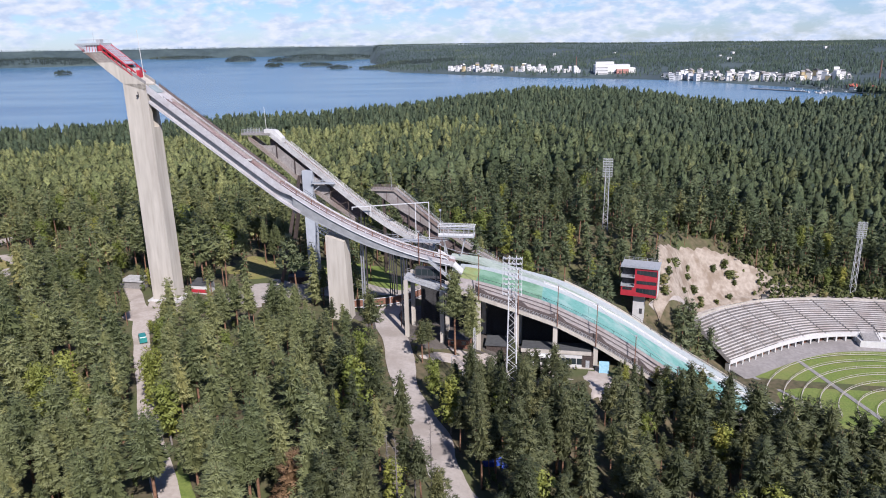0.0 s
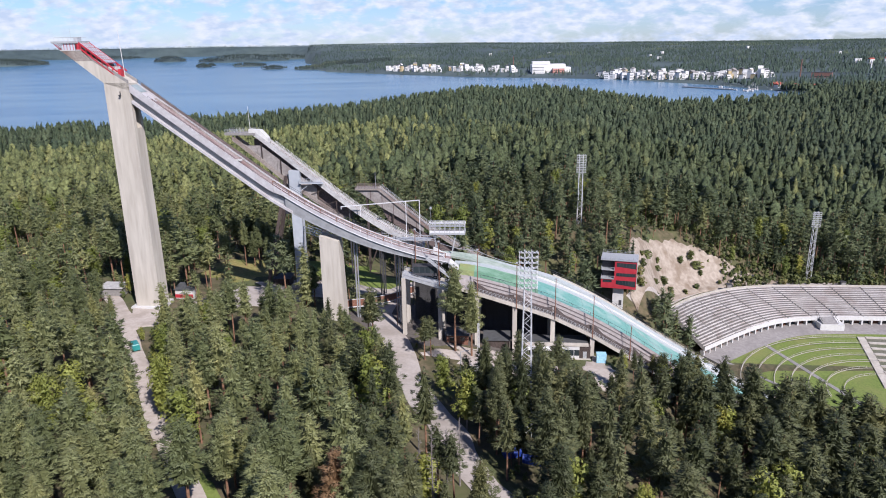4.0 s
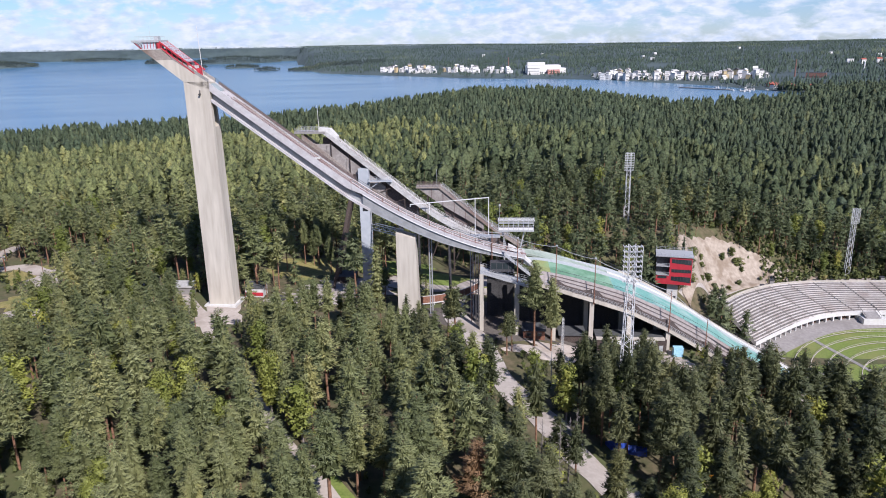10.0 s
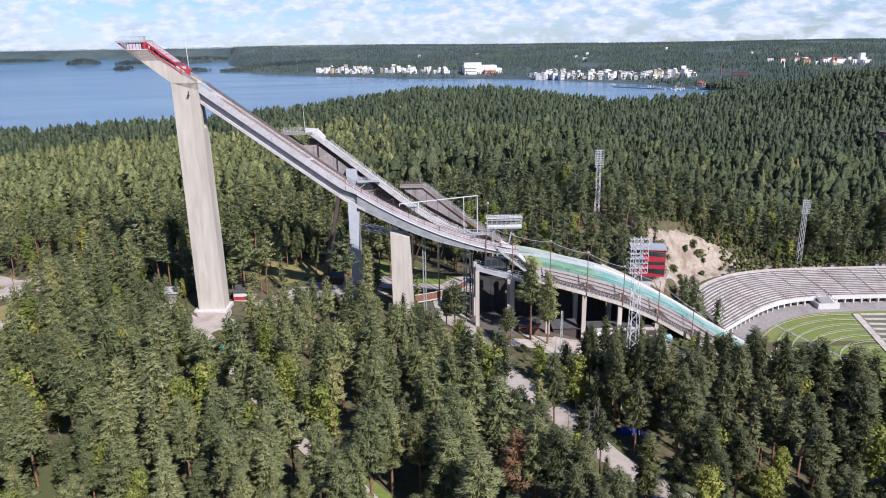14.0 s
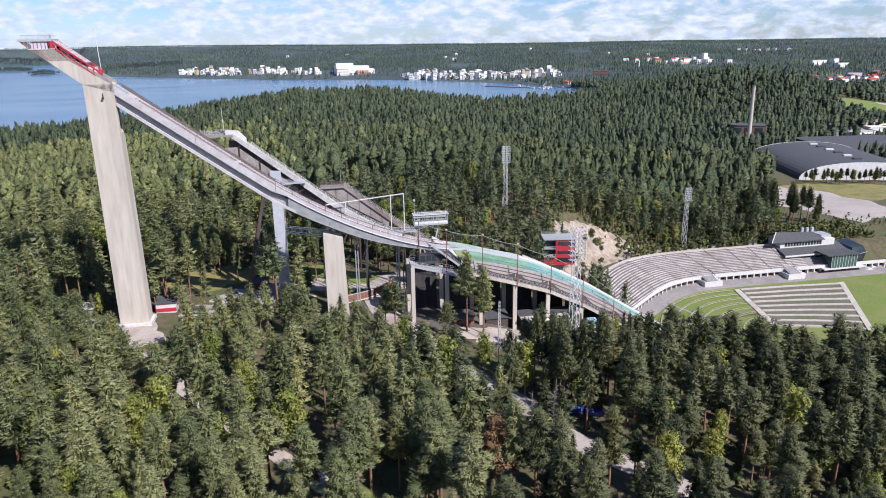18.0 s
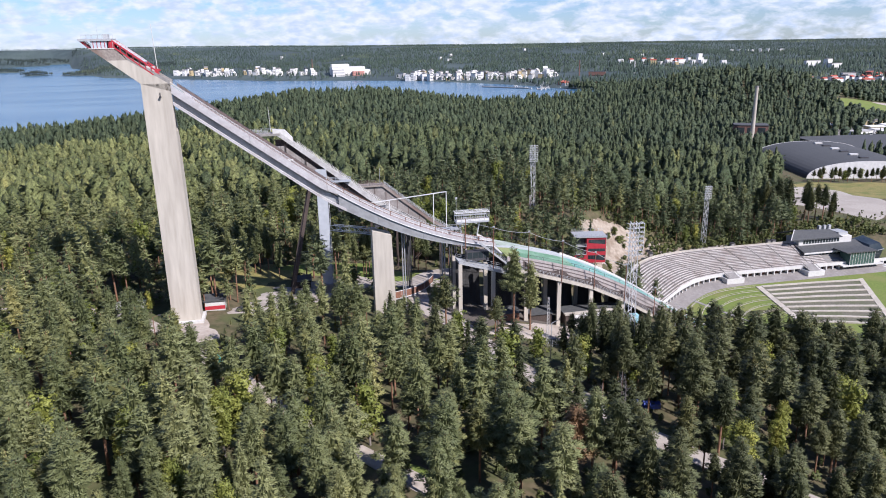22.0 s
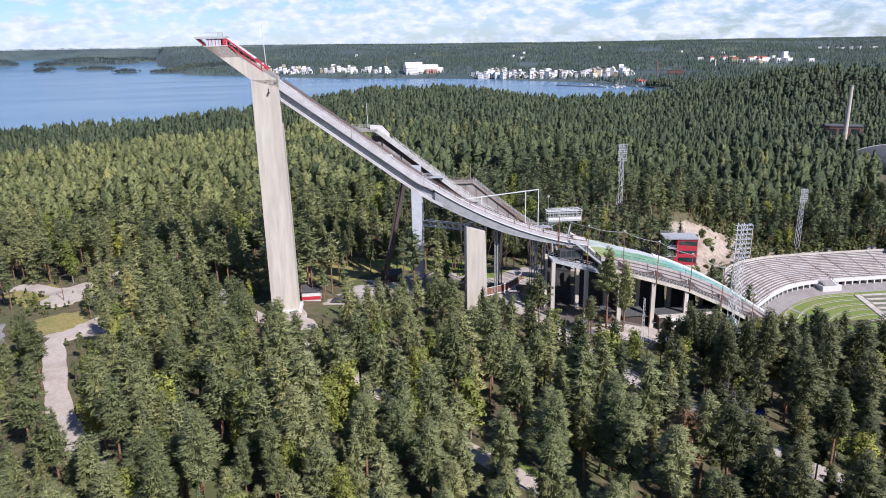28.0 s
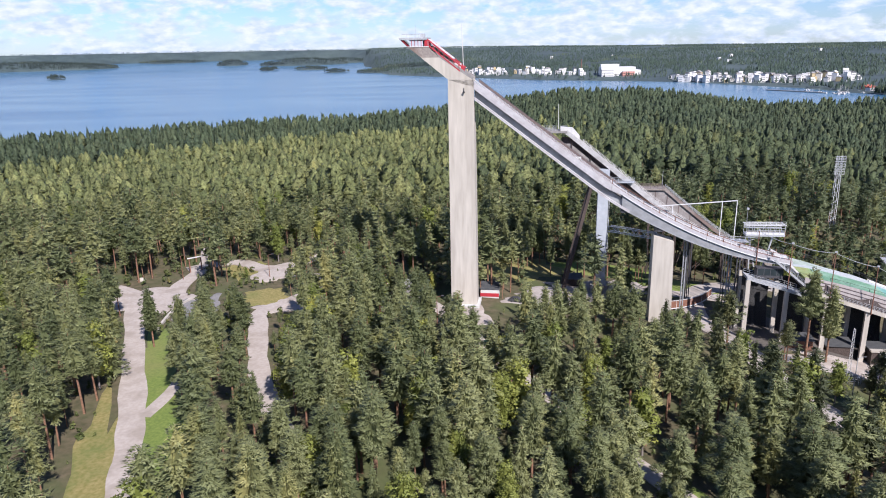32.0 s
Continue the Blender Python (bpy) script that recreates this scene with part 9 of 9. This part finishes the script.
# undergrowth and young trees along the edges of the wood
BUSH = [tree_template(60 + i, 28, 0.22, "birch", 0, 8) for i in range(4)]
q = scatter(-300, 330, 70, 330, 3.1, 9)
q = q[seen(q) & (rng.random(len(q)) < 0.42)]
roadside = np.ones(len(q), bool)
for line, width in ROAD_LINES:
    for c in line:
        roadside &= np.hypot(q[:, 0] - c.x, q[:, 1] - c.y) > width / 2 + 0.3
s, d = sd(q[:, 0], q[:, 1])
roadside &= ~((s > 20) & (s < 190) & (d > -7) & (d < 42)) & ~((s > 112) & (stand_out(s, d) < 19.5) & (d > -2)) & ~((s > -62) & (s < 20) & (d > -4) & (d < 26))
round_e, round_phi = stand_out(s, d), np.degrees(np.arctan2(d - 32.2, 185 - s))
bare = ~((round_phi > 20) & (round_phi < 85) & (round_e > 20) & (round_e < bluff_top(round_phi)))
roadside &= bare | (rng.random(len(q)) < 0.06)
for cx, cy, rx, ry, yaw in CLEARED:
    roadside &= (((q[:, 0] - cx) / rx) ** 2 + ((q[:, 1] - cy) / ry) ** 2 > 1) | (rng.random(len(q)) < 0.012)
q = q[roadside]
planted("undergrowth", q, rng.uniform(0.7, 2.8, len(q)), BUSH, [SHRUB, BARK], "low shrubs and saplings on the forest floor", 9)
# bushes on the bluff, each by itself
for k, (phi, e, h) in enumerate(((33, 28, 2.4), (36, 31, 2.0), (40, 32, 2.6), (41, 28, 2.2), (47, 34, 2.3), (48, 31.5, 2.6), (48.5, 36, 2.0), (49, 29, 1.9), (47, 26, 2.6), (57, 36, 2.8), (61, 37, 3.0), (61.5, 34, 3.2), (62, 32, 2.2), (58, 27, 2.2), (53, 26, 1.8), (71, 30, 2.0), (75, 28, 1.8), (29, 27, 3.0), (27, 25, 3.4), (66, 27, 1.6))):
    R = 64.8 + e
    x, y = xy(185 - R * math.cos(radians(phi)), 32.2 + R * math.sin(radians(phi)))
    low = (0.8 + 0.5 * random.Random(k).random()) * h
    bush = single_tree("bush", BUSH_MESHES[k % 3], x, y, low, 1.0, k, "yellow-green bush on the bare sand", "bluff bushes")
    bush.matrix_world = Matrix.Translation((x, y, ground_at(x, y) - 0.15 * low)) @ Matrix.Rotation(k * 1.7, 4, "Z") @ Matrix.Diagonal((h * (3.2 + k % 3), h * 2.8, low * 1.5, 1))
# grey dead pines and yellowing birches by the road
for x, y, h in ((-9, 108, 17), (-6, 112, 16), (-11, 113, 15), (-3, 117, 15)):
    ob = thing("dead_pine", "bare grey dead pine by the road", "tree", "dead pines", Matrix.Translation((x, y, ground_at(x, y))))
    bm = bmesh.new()
    tube(bm, (0, 0, -0.5), (0, 0, h), 0.2, 0.04, 6)
    part("trunk", bm, BARK_GREY, ob)
    rt = random.Random(int(x * 7 + y))
    for k in range(34):
        z0 = h * (0.25 + 0.72 * k / 34)
        a = rt.random() * 6.28
        ln = (1 - k / 40) * 2.0 * rt.uniform(0.6, 1.2)
        bm = bmesh.new()
        tip = Vector((ln * math.cos(a), ln * math.sin(a), z0 + rt.uniform(-0.2, 0.5)))
        tube(bm, (0, 0, z0), tip, 0.05, 0.02, 4)
        for m in range(3):
            f = 0.4 + 0.2 * m
            p0 = Vector((0, 0, z0)).lerp(tip, f)
            tube(bm, p0, p0 + Vector((rt.uniform(-0.6, 0.6), rt.uniform(-0.6, 0.6), rt.uniform(-0.1, 0.4))), 0.025, 0.01, 3)
        part("branch", bm, BARK_GREY, ob)
for x, y, h in ((-101.6, 152, 12), (-84, 131, 12.5), (-64, 139, 13), (-99.2, 128, 13.5), (-93, 113, 11), (-112, 121, 12), (-118, 108, 12.5), (-86, 104, 10.5), (-71, 121, 12)):
    single_tree("birch_tree", BIRCH_MESHES[int(h) % 2], x, y, h + 3, 1.1, h, "yellowing birch standing among dark pines", "yellowing birches")

# pines and broadleaf trees before the white gable and along the parking lot
for k in range(34):
    u = -52 + 3.2 * k + random.Random(k).uniform(-2.5, 2.5)
    off = -9 - 14 * random.Random(k + 70).random()
    x, y = 446 + u * 0.891 + off * 0.454, 388 - u * 0.454 + off * 0.891
    if k % 5 == 2:
        single_tree("birch_tree", BIRCH_MESHES[k % 2], x, y, 8 + 3 * random.Random(k + 30).random(), 1.6, k, "yellowing broadleaf tree beside dark pines", "yellowing birches")
    else:
        single_tree("pine_tree", SHADE_MESHES[k % 7], x, y, 9.5 + 5 * random.Random(k + 30).random(), 1.45, k, "dark pine in the row before the white gable", "trees by the hall")
# brush on the bank behind the stand
q = scatter(40, 330, 180, 350, 1.9, 19)
s, d = sd(q[:, 0], q[:, 1])
e = stand_out(s, d)
q = q[(((e > 20.5) & (e < 44) & (s > 150) & (s < 300)) | ((e > 30) & (s > 112) & (s < 168) & (d > 126) & (d < 146))) & (rng.random(len(q)) < 0.75)]
planted("brush", q, rng.uniform(1.2, 4.2, len(q)), BUSH, [SHRUB, BARK], "dense green brush on the bank behind the stand", 21)
for k, (x, y, h) in enumerate(((258, 291, 25), (264, 284, 23), (251, 297, 26), (268, 292, 22), (272, 284, 18), (246, 300, 26), (255, 286, 22), (276, 288, 17), (240, 304, 24), (236, 296, 21))):
    single_tree("pine_tree", SHADE_MESHES[k % 8], x, y, h, 1.25, k, "dark pine beside the parking lot", "trees by the hall")
single_tree("birch_tree", BIRCH_MESHES[0], 245, 288, 11, 1.5, 1, "yellowing broadleaf tree beside dark pines", "yellowing birches")
